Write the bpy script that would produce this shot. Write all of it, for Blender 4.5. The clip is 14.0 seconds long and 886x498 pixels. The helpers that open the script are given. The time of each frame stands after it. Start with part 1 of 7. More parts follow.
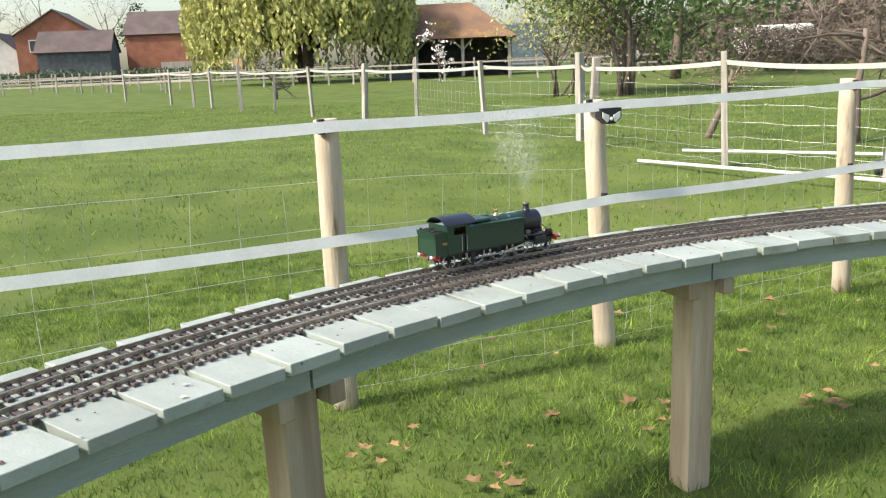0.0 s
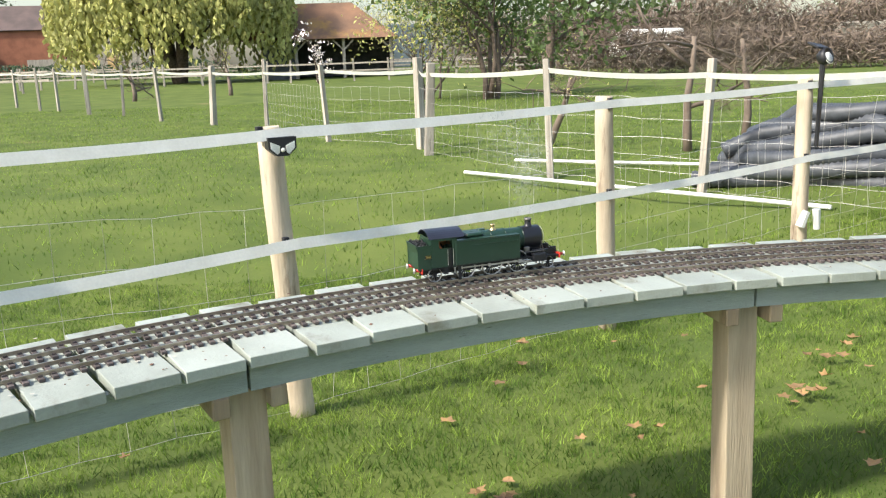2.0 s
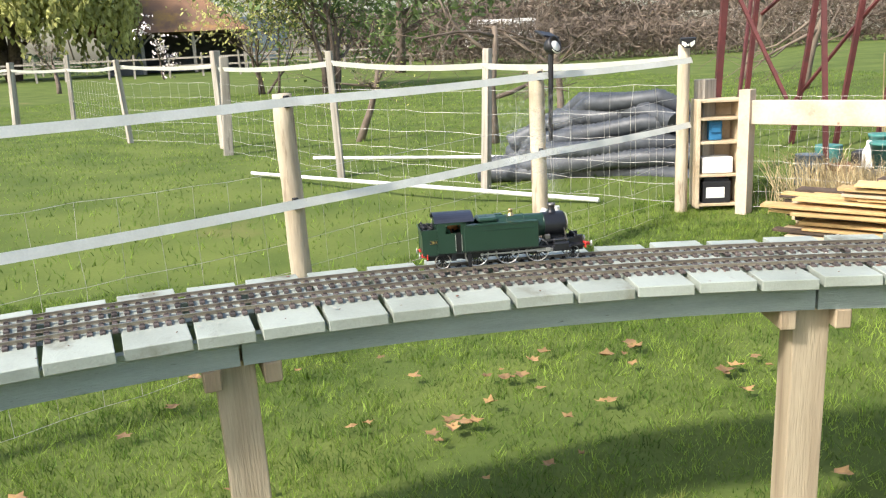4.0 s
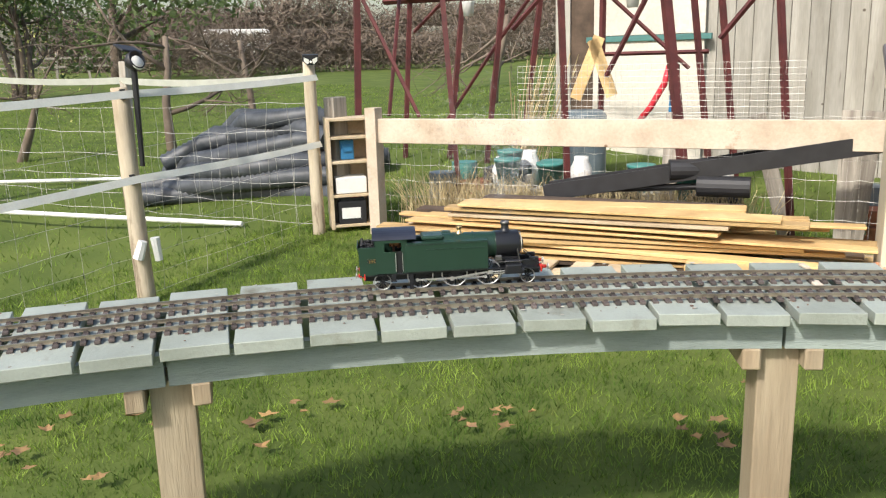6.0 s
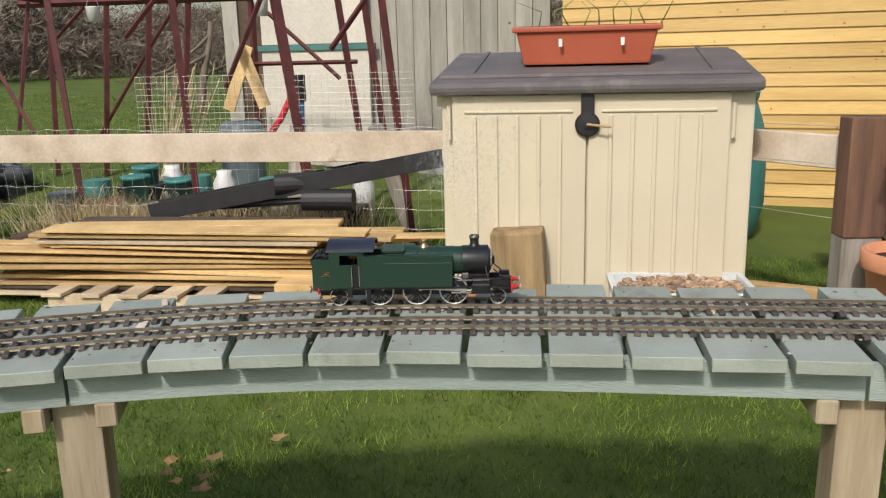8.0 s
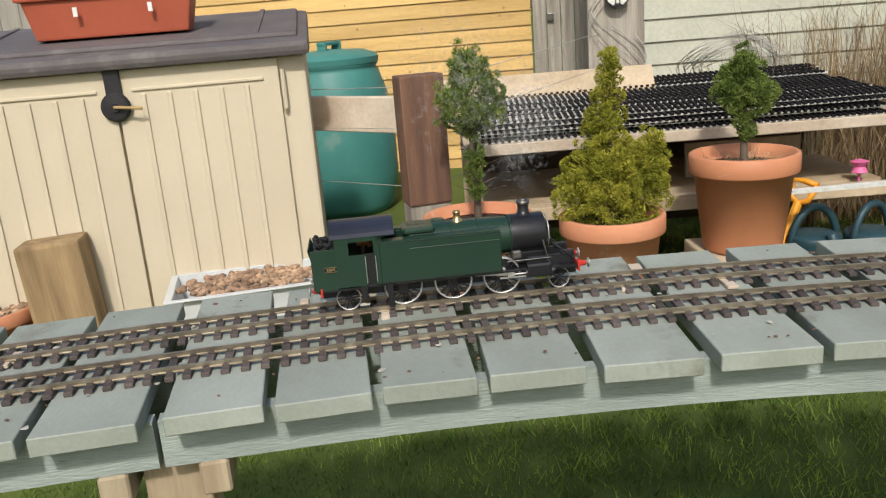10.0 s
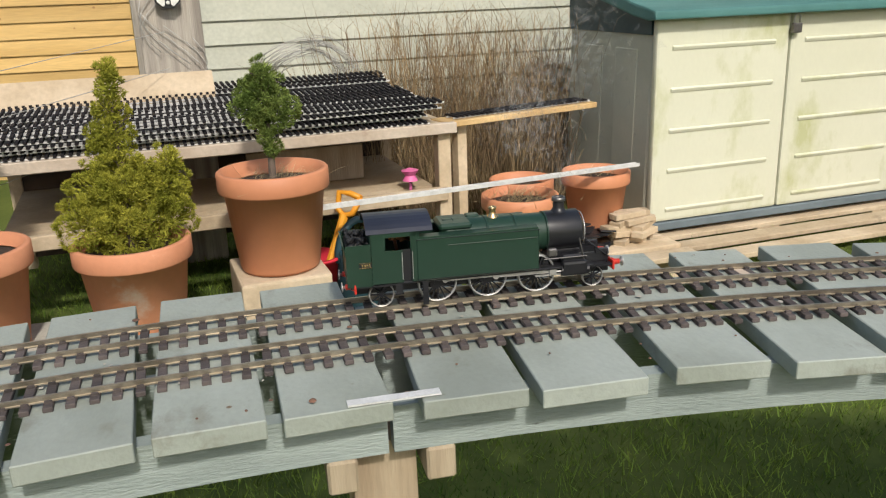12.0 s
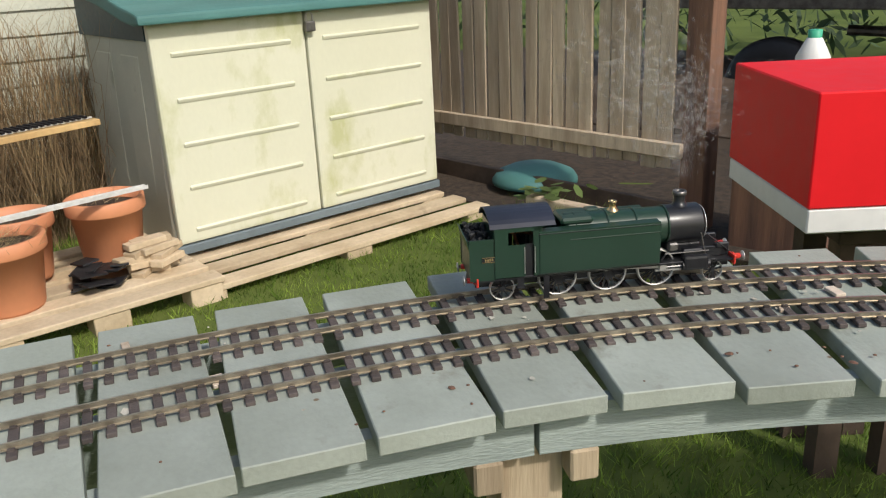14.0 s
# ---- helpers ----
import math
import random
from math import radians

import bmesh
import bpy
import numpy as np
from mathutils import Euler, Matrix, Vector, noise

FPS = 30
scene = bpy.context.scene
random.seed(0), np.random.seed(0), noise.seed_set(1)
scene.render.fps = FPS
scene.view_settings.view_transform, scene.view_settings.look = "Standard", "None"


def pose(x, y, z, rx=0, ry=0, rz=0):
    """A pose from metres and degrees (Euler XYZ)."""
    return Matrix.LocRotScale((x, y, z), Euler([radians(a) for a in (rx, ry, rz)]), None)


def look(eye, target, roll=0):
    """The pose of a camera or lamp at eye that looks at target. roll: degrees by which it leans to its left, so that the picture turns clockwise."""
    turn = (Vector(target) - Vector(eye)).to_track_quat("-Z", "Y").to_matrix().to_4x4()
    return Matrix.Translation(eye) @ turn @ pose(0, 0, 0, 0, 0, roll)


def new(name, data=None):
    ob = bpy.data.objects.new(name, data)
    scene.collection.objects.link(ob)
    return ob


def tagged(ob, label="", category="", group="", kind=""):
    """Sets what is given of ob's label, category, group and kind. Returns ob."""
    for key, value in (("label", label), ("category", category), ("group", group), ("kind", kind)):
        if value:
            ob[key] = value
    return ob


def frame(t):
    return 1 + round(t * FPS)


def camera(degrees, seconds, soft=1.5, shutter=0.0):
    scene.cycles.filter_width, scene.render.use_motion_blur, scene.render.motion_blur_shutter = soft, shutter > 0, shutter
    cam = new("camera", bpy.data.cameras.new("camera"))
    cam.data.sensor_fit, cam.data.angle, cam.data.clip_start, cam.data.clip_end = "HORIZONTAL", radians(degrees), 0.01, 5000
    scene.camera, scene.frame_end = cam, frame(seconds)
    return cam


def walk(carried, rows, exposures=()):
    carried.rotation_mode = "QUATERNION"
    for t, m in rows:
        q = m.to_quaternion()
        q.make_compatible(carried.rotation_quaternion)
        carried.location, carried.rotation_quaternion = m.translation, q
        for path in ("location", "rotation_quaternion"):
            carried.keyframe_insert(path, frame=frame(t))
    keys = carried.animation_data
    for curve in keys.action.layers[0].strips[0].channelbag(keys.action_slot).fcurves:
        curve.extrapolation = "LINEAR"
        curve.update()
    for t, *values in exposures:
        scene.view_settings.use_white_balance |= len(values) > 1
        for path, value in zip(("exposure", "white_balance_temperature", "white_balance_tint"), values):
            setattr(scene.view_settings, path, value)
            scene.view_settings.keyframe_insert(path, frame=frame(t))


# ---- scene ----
cam = camera(56.0, 14.0, soft=1.2)
PATH = [
    (0, (0.135, 0.246, 1.07), (0.099, 2.2, 0.647), -2.4),
    (0.5, (0.341, 0.407, 1.07), (0.313, 2.359, 0.633), -2.9),
    (1, (0.572, 0.518, 1.097), (0.58, 2.469, 0.658), -2.0),
    (1.5, (0.777, 0.668, 1.086), (0.882, 2.619, 0.657), -1.7),
    (2, (0.982, 0.786, 1.106), (1.19, 2.727, 0.674), -2.0),
    (2.2, (1.062, 0.83, 1.094), (1.285, 2.77, 0.664), -2.1),
    (4.3, (2.062, 1.071, 1.077), (2.596, 2.939, 0.601), -2.4),
    (4.5, (2.155, 1.048, 1.08), (2.719, 2.905, 0.596), -2.1),
    (5, (2.35, 1.021, 1.092), (3.055, 2.835, 0.631), -2.3),
    (5.5, (2.584, 1.055, 1.065), (3.435, 2.807, 0.612), -1.7),
    (6, (2.769, 1.046, 1.072), (3.786, 2.705, 0.613), -1.8),
    (6.5, (2.981, 1.016, 1.061), (4.106, 2.608, 0.614), -2.4),
    (7, (3.178, 0.926, 1.08), (4.443, 2.415, 0.649), -1.7),
    (9.3, (4.02, 0.386, 1.015), (5.632, 1.454, 0.504), -3.4),
    (9.5, (4.093, 0.376, 1.007), (5.748, 1.375, 0.495), -3.8),
    (10, (4.248, 0.317, 0.993), (5.986, 1.145, 0.452), -4.6),
    (10.5, (4.34, 0.173, 1.011), (6.128, 0.883, 0.464), -4.0),
    (11, (4.384, 0.03, 1.042), (6.227, 0.592, 0.506), -3.3),
    (11.5, (4.444, -0.062, 1.034), (6.329, 0.299, 0.473), -2.6),
    (12, (4.569, -0.168, 1.018), (6.469, -0.01, 0.413), -2.0),
    (12.5, (4.694, -0.291, 1.006), (6.59, -0.324, 0.37), -2.6),
    (13, (4.729, -0.48, 1.038), (6.613, -0.645, 0.388), -3.2),
    (13.5, (4.736, -0.693, 1.057), (6.6, -0.997, 0.4), -3.1),
    (14, (4.788, -0.875, 1.054), (6.598, -1.398, 0.383), -2.7),
]
EXPOSURE = [(0, 0.95), (2, 1.0), (5, 0.9), (5.6, 0.65), (6.4, 0.32), (7, -0.05), (9.5, -0.14), (14, -0.12)]
walk(cam, [(t, look(*p)) for t, *p in PATH], EXPOSURE)

# ---- world, sun, exposure ----
SUN_WAY = Vector((0.92, 0.38, -0.93)).normalized()
world = bpy.data.worlds.new("sky")
scene.world = world
world.use_nodes = True
wn = world.node_tree
sky = wn.nodes.new("ShaderNodeTexSky")
sky.sky_type = "NISHITA"
sky.sun_disc = False
sky.sun_elevation = math.asin(-SUN_WAY.z)
sky.sun_rotation = math.atan2(-SUN_WAY.x, -SUN_WAY.y)
sky.air_density, sky.dust_density = 1.2, 3.0
wn.nodes["Background"].inputs["Strength"].default_value = 0.15
wn.links.new(sky.outputs["Color"], wn.nodes["Background"].inputs["Color"])
sun_data = bpy.data.lights.new("sun", "SUN")
sun_data.energy, sun_data.angle, sun_data.color = 3.4, radians(4.0), (1.0, 0.95, 0.87)
sun = new("sun", sun_data)
sun.matrix_world = look((-20, -10, 25), Vector((-20, -10, 25)) + SUN_WAY)


# ---- materials ----
def material(name, colour, other=None, scale=8.0, rough=0.7, bump=0.0, metal=0.0, fine=None, stretch=(1, 1, 1), per_piece=0.0,
             contrast=(0.35, 0.65), stain=None, stain_scale=1.5, stain_from=0.6, specular=0.4, per_island=0.0, grit=0.08, through_light=0.0, knots=None):
    """A surface of two mixed colours with noise at two scales, optional stains, and relief."""
    m = bpy.data.materials.new(name)
    m.use_nodes = True
    nt = m.node_tree
    bsdf = nt.nodes["Principled BSDF"]
    bsdf.inputs["Metallic"].default_value = metal
    bsdf.inputs["Specular IOR Level"].default_value = specular
    coord = nt.nodes.new("ShaderNodeTexCoord")
    mapping = nt.nodes.new("ShaderNodeMapping")
    mapping.inputs["Scale"].default_value = stretch
    info = nt.nodes.new("ShaderNodeObjectInfo")
    shift = nt.nodes.new("ShaderNodeVectorMath")
    shift.operation = "SCALE"
    shift.inputs[0].default_value = (37.0, 19.0, 53.0)
    nt.links.new(info.outputs["Random"], shift.inputs["Scale"])
    nt.links.new(coord.outputs["Object"], mapping.inputs["Vector"])
    nt.links.new(shift.outputs["Vector"], mapping.inputs["Location"])
    big = nt.nodes.new("ShaderNodeTexNoise")
    big.inputs["Scale"].default_value = scale
    big.inputs["Detail"].default_value = 6
    nt.links.new(mapping.outputs["Vector"], big.inputs["Vector"])
    ramp = nt.nodes.new("ShaderNodeValToRGB")
    ramp.color_ramp.elements[0].position, ramp.color_ramp.elements[1].position = contrast
    other = other or tuple(c * 0.75 for c in colour)
    ramp.color_ramp.elements[0].color = (*other, 1)
    ramp.color_ramp.elements[1].color = (*colour, 1)
    nt.links.new(big.outputs["Fac"], ramp.inputs["Fac"])
    out = ramp.outputs["Color"]
    small = nt.nodes.new("ShaderNodeTexNoise")
    small.inputs["Scale"].default_value = fine or scale * 9
    small.inputs["Detail"].default_value = 5
    nt.links.new(mapping.outputs["Vector"], small.inputs["Vector"])
    grain = nt.nodes.new("ShaderNodeMapRange")
    grain.inputs["From Min"].default_value, grain.inputs["From Max"].default_value = 0.3, 0.7
    grain.inputs["To Min"].default_value, grain.inputs["To Max"].default_value = 1 - grit, 1 + grit
    nt.links.new(small.outputs["Fac"], grain.inputs["Value"])
    scaled = nt.nodes.new("ShaderNodeVectorMath")
    scaled.operation = "SCALE"
    nt.links.new(out, scaled.inputs[0])
    nt.links.new(grain.outputs["Result"], scaled.inputs["Scale"])
    out = scaled.outputs["Vector"]
    for amount, source in ((per_piece, info.outputs["Random"]), (per_island, None)):
        if amount:
            if source is None:
                source = nt.nodes.new("ShaderNodeNewGeometry").outputs["Random Per Island"]
            vary = nt.nodes.new("ShaderNodeMapRange")
            vary.inputs["To Min"].default_value, vary.inputs["To Max"].default_value = 1 - amount, 1 + amount
            nt.links.new(source, vary.inputs["Value"])
            more = nt.nodes.new("ShaderNodeVectorMath")
            more.operation = "SCALE"
            nt.links.new(out, more.inputs[0])
            nt.links.new(vary.outputs["Result"], more.inputs["Scale"])
            out = more.outputs["Vector"]
    if stain:
        patch = nt.nodes.new("ShaderNodeTexNoise")
        patch.inputs["Scale"].default_value = stain_scale
        patch.inputs["Detail"].default_value = 8
        patch.inputs["Roughness"].default_value = 0.65
        nt.links.new(mapping.outputs["Vector"], patch.inputs["Vector"])
        step = nt.nodes.new("ShaderNodeMapRange")
        step.inputs["From Min"].default_value, step.inputs["From Max"].default_value = stain_from, stain_from + 0.12
        nt.links.new(patch.outputs["Fac"], step.inputs["Value"])
        mix = nt.nodes.new("ShaderNodeMix")
        mix.data_type = "RGBA"
        nt.links.new(step.outputs["Result"], mix.inputs["Factor"])
        nt.links.new(out, mix.inputs["A"])
        mix.inputs["B"].default_value = (*stain, 1)
        out = mix.outputs["Result"]
    if knots:
        every, wide, dark = knots
        cells = nt.nodes.new("ShaderNodeTexVoronoi")
        cells.inputs["Scale"].default_value = every
        place = nt.nodes.new("ShaderNodeVectorMath")
        place.operation = "ADD"
        nt.links.new(coord.outputs["Object"], place.inputs[0])
        nt.links.new(shift.outputs["Vector"], place.inputs[1])
        nt.links.new(place.outputs["Vector"], cells.inputs["Vector"])
        ring = nt.nodes.new("ShaderNodeMapRange")
        ring.inputs["From Min"].default_value, ring.inputs["From Max"].default_value = wide, wide * 0.6
        nt.links.new(cells.outputs["Distance"], ring.inputs["Value"])
        spot = nt.nodes.new("ShaderNodeMix")
        spot.data_type = "RGBA"
        nt.links.new(ring.outputs["Result"], spot.inputs["Factor"])
        nt.links.new(out, spot.inputs["A"])
        spot.inputs["B"].default_value = (*dark, 1)
        out = spot.outputs["Result"]
    nt.links.new(out, bsdf.inputs["Base Color"])
    shine = nt.nodes.new("ShaderNodeMapRange")
    shine.inputs["To Min"].default_value, shine.inputs["To Max"].default_value = max(rough - 0.1, 0.05), min(rough + 0.1, 1)
    nt.links.new(small.outputs["Fac"], shine.inputs["Value"])
    nt.links.new(shine.outputs["Result"], bsdf.inputs["Roughness"])
    if bump:
        relief = nt.nodes.new("ShaderNodeBump")
        relief.inputs["Strength"].default_value = min(bump, 1)
        relief.inputs["Distance"].default_value = 0.004
        nt.links.new(small.outputs["Fac"], relief.inputs["Height"])
        nt.links.new(relief.outputs["Normal"], bsdf.inputs["Normal"])
    if through_light:
        leak = nt.nodes.new("ShaderNodeBsdfTranslucent")
        nt.links.new(out, leak.inputs["Color"])
        both = nt.nodes.new("ShaderNodeMixShader")
        both.inputs["Fac"].default_value = through_light
        nt.links.new(bsdf.outputs["BSDF"], both.inputs[1])
        nt.links.new(leak.outputs["BSDF"], both.inputs[2])
        nt.links.new(both.outputs["Shader"], nt.nodes["Material Output"].inputs["Surface"])
    return m


M = {}
M["ground"] = material("meadow_soil", (0.115, 0.145, 0.036), (0.07, 0.10, 0.024), scale=1.3, fine=45, rough=0.95, bump=0.8, stain=(0.17, 0.15, 0.065), stain_scale=0.5, stain_from=0.63, specular=0.1)
M["blade"] = material("grass_blade", (0.235, 0.325, 0.055), (0.075, 0.135, 0.02), scale=6.0, fine=20, rough=0.6, contrast=(0.40, 0.62), per_island=0.5, stain=(0.30, 0.29, 0.09), stain_scale=2.4, stain_from=0.63, specular=0.25, through_light=0.4)
M["dry"] = material("dry_grass", (0.60, 0.50, 0.30), (0.40, 0.31, 0.17), scale=6, rough=0.85, per_island=0.35, specular=0.15, through_light=0.2)
M["reed"] = material("dead_reed", (0.33, 0.24, 0.13), (0.15, 0.10, 0.06), scale=6, rough=0.85, per_island=0.4, specular=0.15)
M["leaf_litter"] = material("fallen_leaf", (0.31, 0.19, 0.075), (0.2, 0.12, 0.06), scale=20, rough=0.8, per_island=0.3)
M["board"] = material("grey_green_paint", (0.322, 0.352, 0.312), (0.255, 0.28, 0.24), scale=9, fine=160, rough=0.6, bump=0.25, grit=0.05, per_piece=0.10, stain=(0.155, 0.15, 0.11), stain_scale=6, stain_from=0.575, stretch=(1, 0.6, 1), knots=(14.0, 0.05, (0.14, 0.10, 0.06)))
M["beam"] = material("grey_green_beam_paint", (0.30, 0.345, 0.325), (0.235, 0.275, 0.26), scale=5, fine=70, rough=0.65, bump=0.5, grit=0.06, per_piece=0.06, stain=(0.09, 0.095, 0.085), stain_scale=30, stain_from=0.64, stretch=(1, 1, 6))
M["post_wood"] = material("sawn_softwood", (0.42, 0.345, 0.24), (0.27, 0.205, 0.135), scale=7, fine=70, rough=0.8, bump=0.5, stretch=(3, 3, 0.25), per_piece=0.15, stain=(0.15, 0.095, 0.055), stain_scale=6, stain_from=0.66)
M["round_post"] = material("peeled_round_post", (0.52, 0.445, 0.335), (0.35, 0.285, 0.205), scale=6, fine=50, rough=0.85, bump=0.6, stretch=(2.5, 2.5, 0.35), per_piece=0.1, stain=(0.15, 0.10, 0.065), stain_scale=7, stain_from=0.575)
M["grey_wood"] = material("weathered_grey_wood", (0.40, 0.365, 0.31), (0.22, 0.195, 0.165), scale=6, fine=60, rough=0.9, bump=0.7, stretch=(5, 5, 0.25), per_piece=0.15, stain=(0.07, 0.055, 0.045), stain_scale=6, stain_from=0.62)
M["pale_wood"] = material("pale_planed_wood", (0.58, 0.47, 0.33), (0.44, 0.34, 0.22), scale=5, fine=60, rough=0.75, bump=0.4, per_piece=0.15, stain=(0.27, 0.2, 0.13), stain_scale=6, stain_from=0.63)
M["yellow_wood"] = material("fresh_yellow_timber", (0.60, 0.42, 0.20), (0.43, 0.28, 0.12), scale=4, fine=50, rough=0.75, bump=0.3, per_piece=0.28, stain=(0.2, 0.13, 0.07), stain_scale=5, stain_from=0.66)
M["yellow_clad"] = material("yellow_stained_cladding", (0.64, 0.43, 0.16), (0.50, 0.32, 0.105), scale=3, fine=40, rough=0.6, bump=0.3, per_piece=0.1, stretch=(0.3, 0.3, 3), stain=(0.36, 0.2, 0.07), stain_scale=5, stain_from=0.66, knots=(9.0, 0.10, (0.30, 0.15, 0.05)))
M["white_clad"] = material("cream_painted_cladding", (0.50, 0.51, 0.42), (0.42, 0.43, 0.35), scale=3, fine=60, rough=0.6, bump=0.2, per_piece=0.05, stain=(0.30, 0.33, 0.22), stain_scale=2.5, stain_from=0.64)
M["brown_wood"] = material("red_brown_post_wood", (0.20, 0.105, 0.065), (0.10, 0.055, 0.04), scale=7, fine=60, rough=0.8, bump=0.5, stretch=(3, 3, 0.3))
M["brown_slat"] = material("weathered_brown_slat", (0.47, 0.385, 0.285), (0.33, 0.255, 0.18), scale=6, fine=60, rough=0.9, bump=0.5, stretch=(3, 3, 0.3), per_piece=0.2, stain=(0.16, 0.115, 0.08), stain_scale=7, stain_from=0.66)
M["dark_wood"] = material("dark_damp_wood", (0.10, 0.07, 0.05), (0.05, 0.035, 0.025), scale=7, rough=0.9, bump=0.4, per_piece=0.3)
M["rail"] = material("tarnished_rail", (0.44, 0.39, 0.31), (0.30, 0.26, 0.20), scale=30, rough=0.36, metal=0.85)
M["sleeper"] = material("brown_plastic_sleeper", (0.082, 0.066, 0.06), (0.05, 0.041, 0.038), scale=30, rough=0.75, bump=0.3, per_piece=0.3, per_island=0.25)
M["loco_green"] = material("dark_green_enamel", (0.013, 0.038, 0.024), (0.011, 0.032, 0.020), scale=12, rough=0.33, specular=0.5, grit=0.03)
M["loco_black"] = material("black_enamel", (0.014, 0.015, 0.018), (0.010, 0.010, 0.012), scale=12, rough=0.33, specular=0.5, grit=0.03)
M["roof_blue"] = material("blue_black_roof_paint", (0.022, 0.026, 0.042), (0.016, 0.019, 0.03), scale=14, rough=0.4, grit=0.03)
M["steel"] = material("bright_steel", (0.62, 0.61, 0.58), (0.48, 0.47, 0.45), scale=25, rough=0.38, metal=0.75)
M["dull_steel"] = material("oily_steel", (0.22, 0.21, 0.2), (0.12, 0.115, 0.11), scale=25, rough=0.4, metal=0.8)
M["brass"] = material("polished_brass", (0.75, 0.56, 0.30), (0.6, 0.42, 0.2), scale=25, rough=0.25, metal=0.95)
M["copper"] = material("copper", (0.62, 0.30, 0.16), (0.4, 0.18, 0.1), scale=25, rough=0.3, metal=0.9)
M["beam_red"] = material("signal_red_enamel", (0.55, 0.04, 0.025), (0.45, 0.03, 0.02), scale=20, rough=0.4)
M["coal"] = material("coal", (0.02, 0.02, 0.022), (0.008, 0.008, 0.008), scale=120, rough=0.4, bump=0.6)
M["tape"] = material("white_fence_tape", (0.70, 0.70, 0.64), (0.62, 0.62, 0.56), scale=10, fine=120, rough=0.8, through_light=0.15, grit=0.05)
M["wire"] = material("galvanised_wire", (0.48, 0.47, 0.44), (0.35, 0.34, 0.3), scale=10, rough=0.5, metal=0.3)
M["black_plastic"] = material("black_plastic", (0.022, 0.022, 0.025), (0.014, 0.014, 0.016), scale=12, rough=0.5, specular=0.4, grit=0.03)
M["pipe"] = material("black_corrugated_pipe", (0.07, 0.077, 0.088), (0.04, 0.045, 0.052), scale=10, rough=0.5, bump=0.2, specular=0.45)
M["lens"] = material("pale_lamp_lens", (0.75, 0.75, 0.7), (0.6, 0.6, 0.55), scale=20, rough=0.25)
M["beige"] = material("beige_resin", (0.60, 0.53, 0.40), (0.53, 0.46, 0.34), scale=1.5, fine=90, rough=0.6, bump=0.08, grit=0.015)
M["lid_grey"] = material("grey_brown_resin_lid", (0.135, 0.12, 0.12), (0.10, 0.088, 0.09), scale=5, fine=90, rough=0.6, bump=0.3, stain=(0.2, 0.185, 0.175), stain_scale=4, stain_from=0.6)
M["terracotta"] = material("terracotta", (0.60, 0.265, 0.145), (0.52, 0.215, 0.11), scale=5, fine=60, rough=0.8, bump=0.25, stain=(0.66, 0.52, 0.43), stain_scale=4.0, stain_from=0.6, per_piece=0.06, grit=0.03)
M["terra_plastic"] = material("terracotta_plastic", (0.60, 0.255, 0.13), (0.54, 0.22, 0.11), scale=4, rough=0.55, per_piece=0.06, stain=(0.45, 0.2, 0.12), stain_scale=4, stain_from=0.68, grit=0.03)
M["planter"] = material("brick_red_plastic", (0.37, 0.085, 0.045), (0.32, 0.07, 0.035), scale=4, rough=0.5, grit=0.03)
M["green_plastic"] = material("bottle_green_plastic", (0.06, 0.225, 0.20), (0.045, 0.18, 0.16), scale=3, rough=0.5, stain=(0.16, 0.28, 0.24), stain_scale=3, stain_from=0.62, grit=0.03)
M["can_plastic"] = material("dark_teal_plastic", (0.022, 0.06, 0.075), (0.017, 0.045, 0.06), scale=5, rough=0.45, grit=0.03)
M["lid_green"] = material("teal_green_resin_lid", (0.075, 0.20, 0.185), (0.055, 0.155, 0.145), scale=4, fine=80, rough=0.55, bump=0.2, grit=0.03, stain=(0.2, 0.3, 0.28), stain_scale=2.5, stain_from=0.64)
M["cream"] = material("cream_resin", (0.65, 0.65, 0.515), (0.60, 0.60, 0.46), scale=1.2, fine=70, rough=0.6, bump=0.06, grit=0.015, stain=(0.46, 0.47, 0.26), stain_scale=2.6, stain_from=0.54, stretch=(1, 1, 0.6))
# door cream taken darker: the shade of the box's side is in this colour
M["greygreen_shaded"] = material("grey_green_shaded_resin", (0.50, 0.50, 0.40), (0.41, 0.415, 0.33), scale=3, fine=70, rough=0.65, bump=0.12, grit=0.03, stain=(0.27, 0.28, 0.2), stain_scale=3, stain_from=0.62)
M["soil"] = material("potting_soil", (0.065, 0.045, 0.03), (0.03, 0.022, 0.016), scale=30, rough=0.95, bump=0.8)
M["pebble"] = material("brown_pebble", (0.40, 0.27, 0.17), (0.22, 0.14, 0.09), scale=12, rough=0.7, per_island=0.4)
M["conifer"] = material("conifer_green", (0.23, 0.29, 0.075), (0.12, 0.175, 0.04), scale=12, rough=0.75, per_island=0.5, specular=0.1, through_light=0.25)
M["conifer_gold"] = material("golden_conifer", (0.42, 0.40, 0.06), (0.25, 0.26, 0.035), scale=12, rough=0.75, per_island=0.4, specular=0.1, through_light=0.25)
M["bark"] = material("grey_brown_bark", (0.145, 0.11, 0.085), (0.075, 0.055, 0.042), scale=8, rough=0.9, bump=0.6)
M["twig"] = material("bare_twig", (0.19, 0.15, 0.115), (0.12, 0.09, 0.07), scale=5, rough=0.9, per_island=0.3)
M["willow"] = material("willow_leaf", (0.50, 0.49, 0.17), (0.33, 0.33, 0.11), scale=0.5, fine=4, rough=0.7, per_island=0.35, through_light=0.35)
M["ivy"] = material("ivy_leaf", (0.16, 0.22, 0.07), (0.09, 0.14, 0.045), scale=0.8, fine=5, rough=0.6, per_island=0.4, through_light=0.35)
M["evergreen"] = material("dark_evergreen_leaf", (0.06, 0.10, 0.045), (0.04, 0.065, 0.03), scale=0.8, fine=5, rough=0.7, per_island=0.4, through_light=0.2)
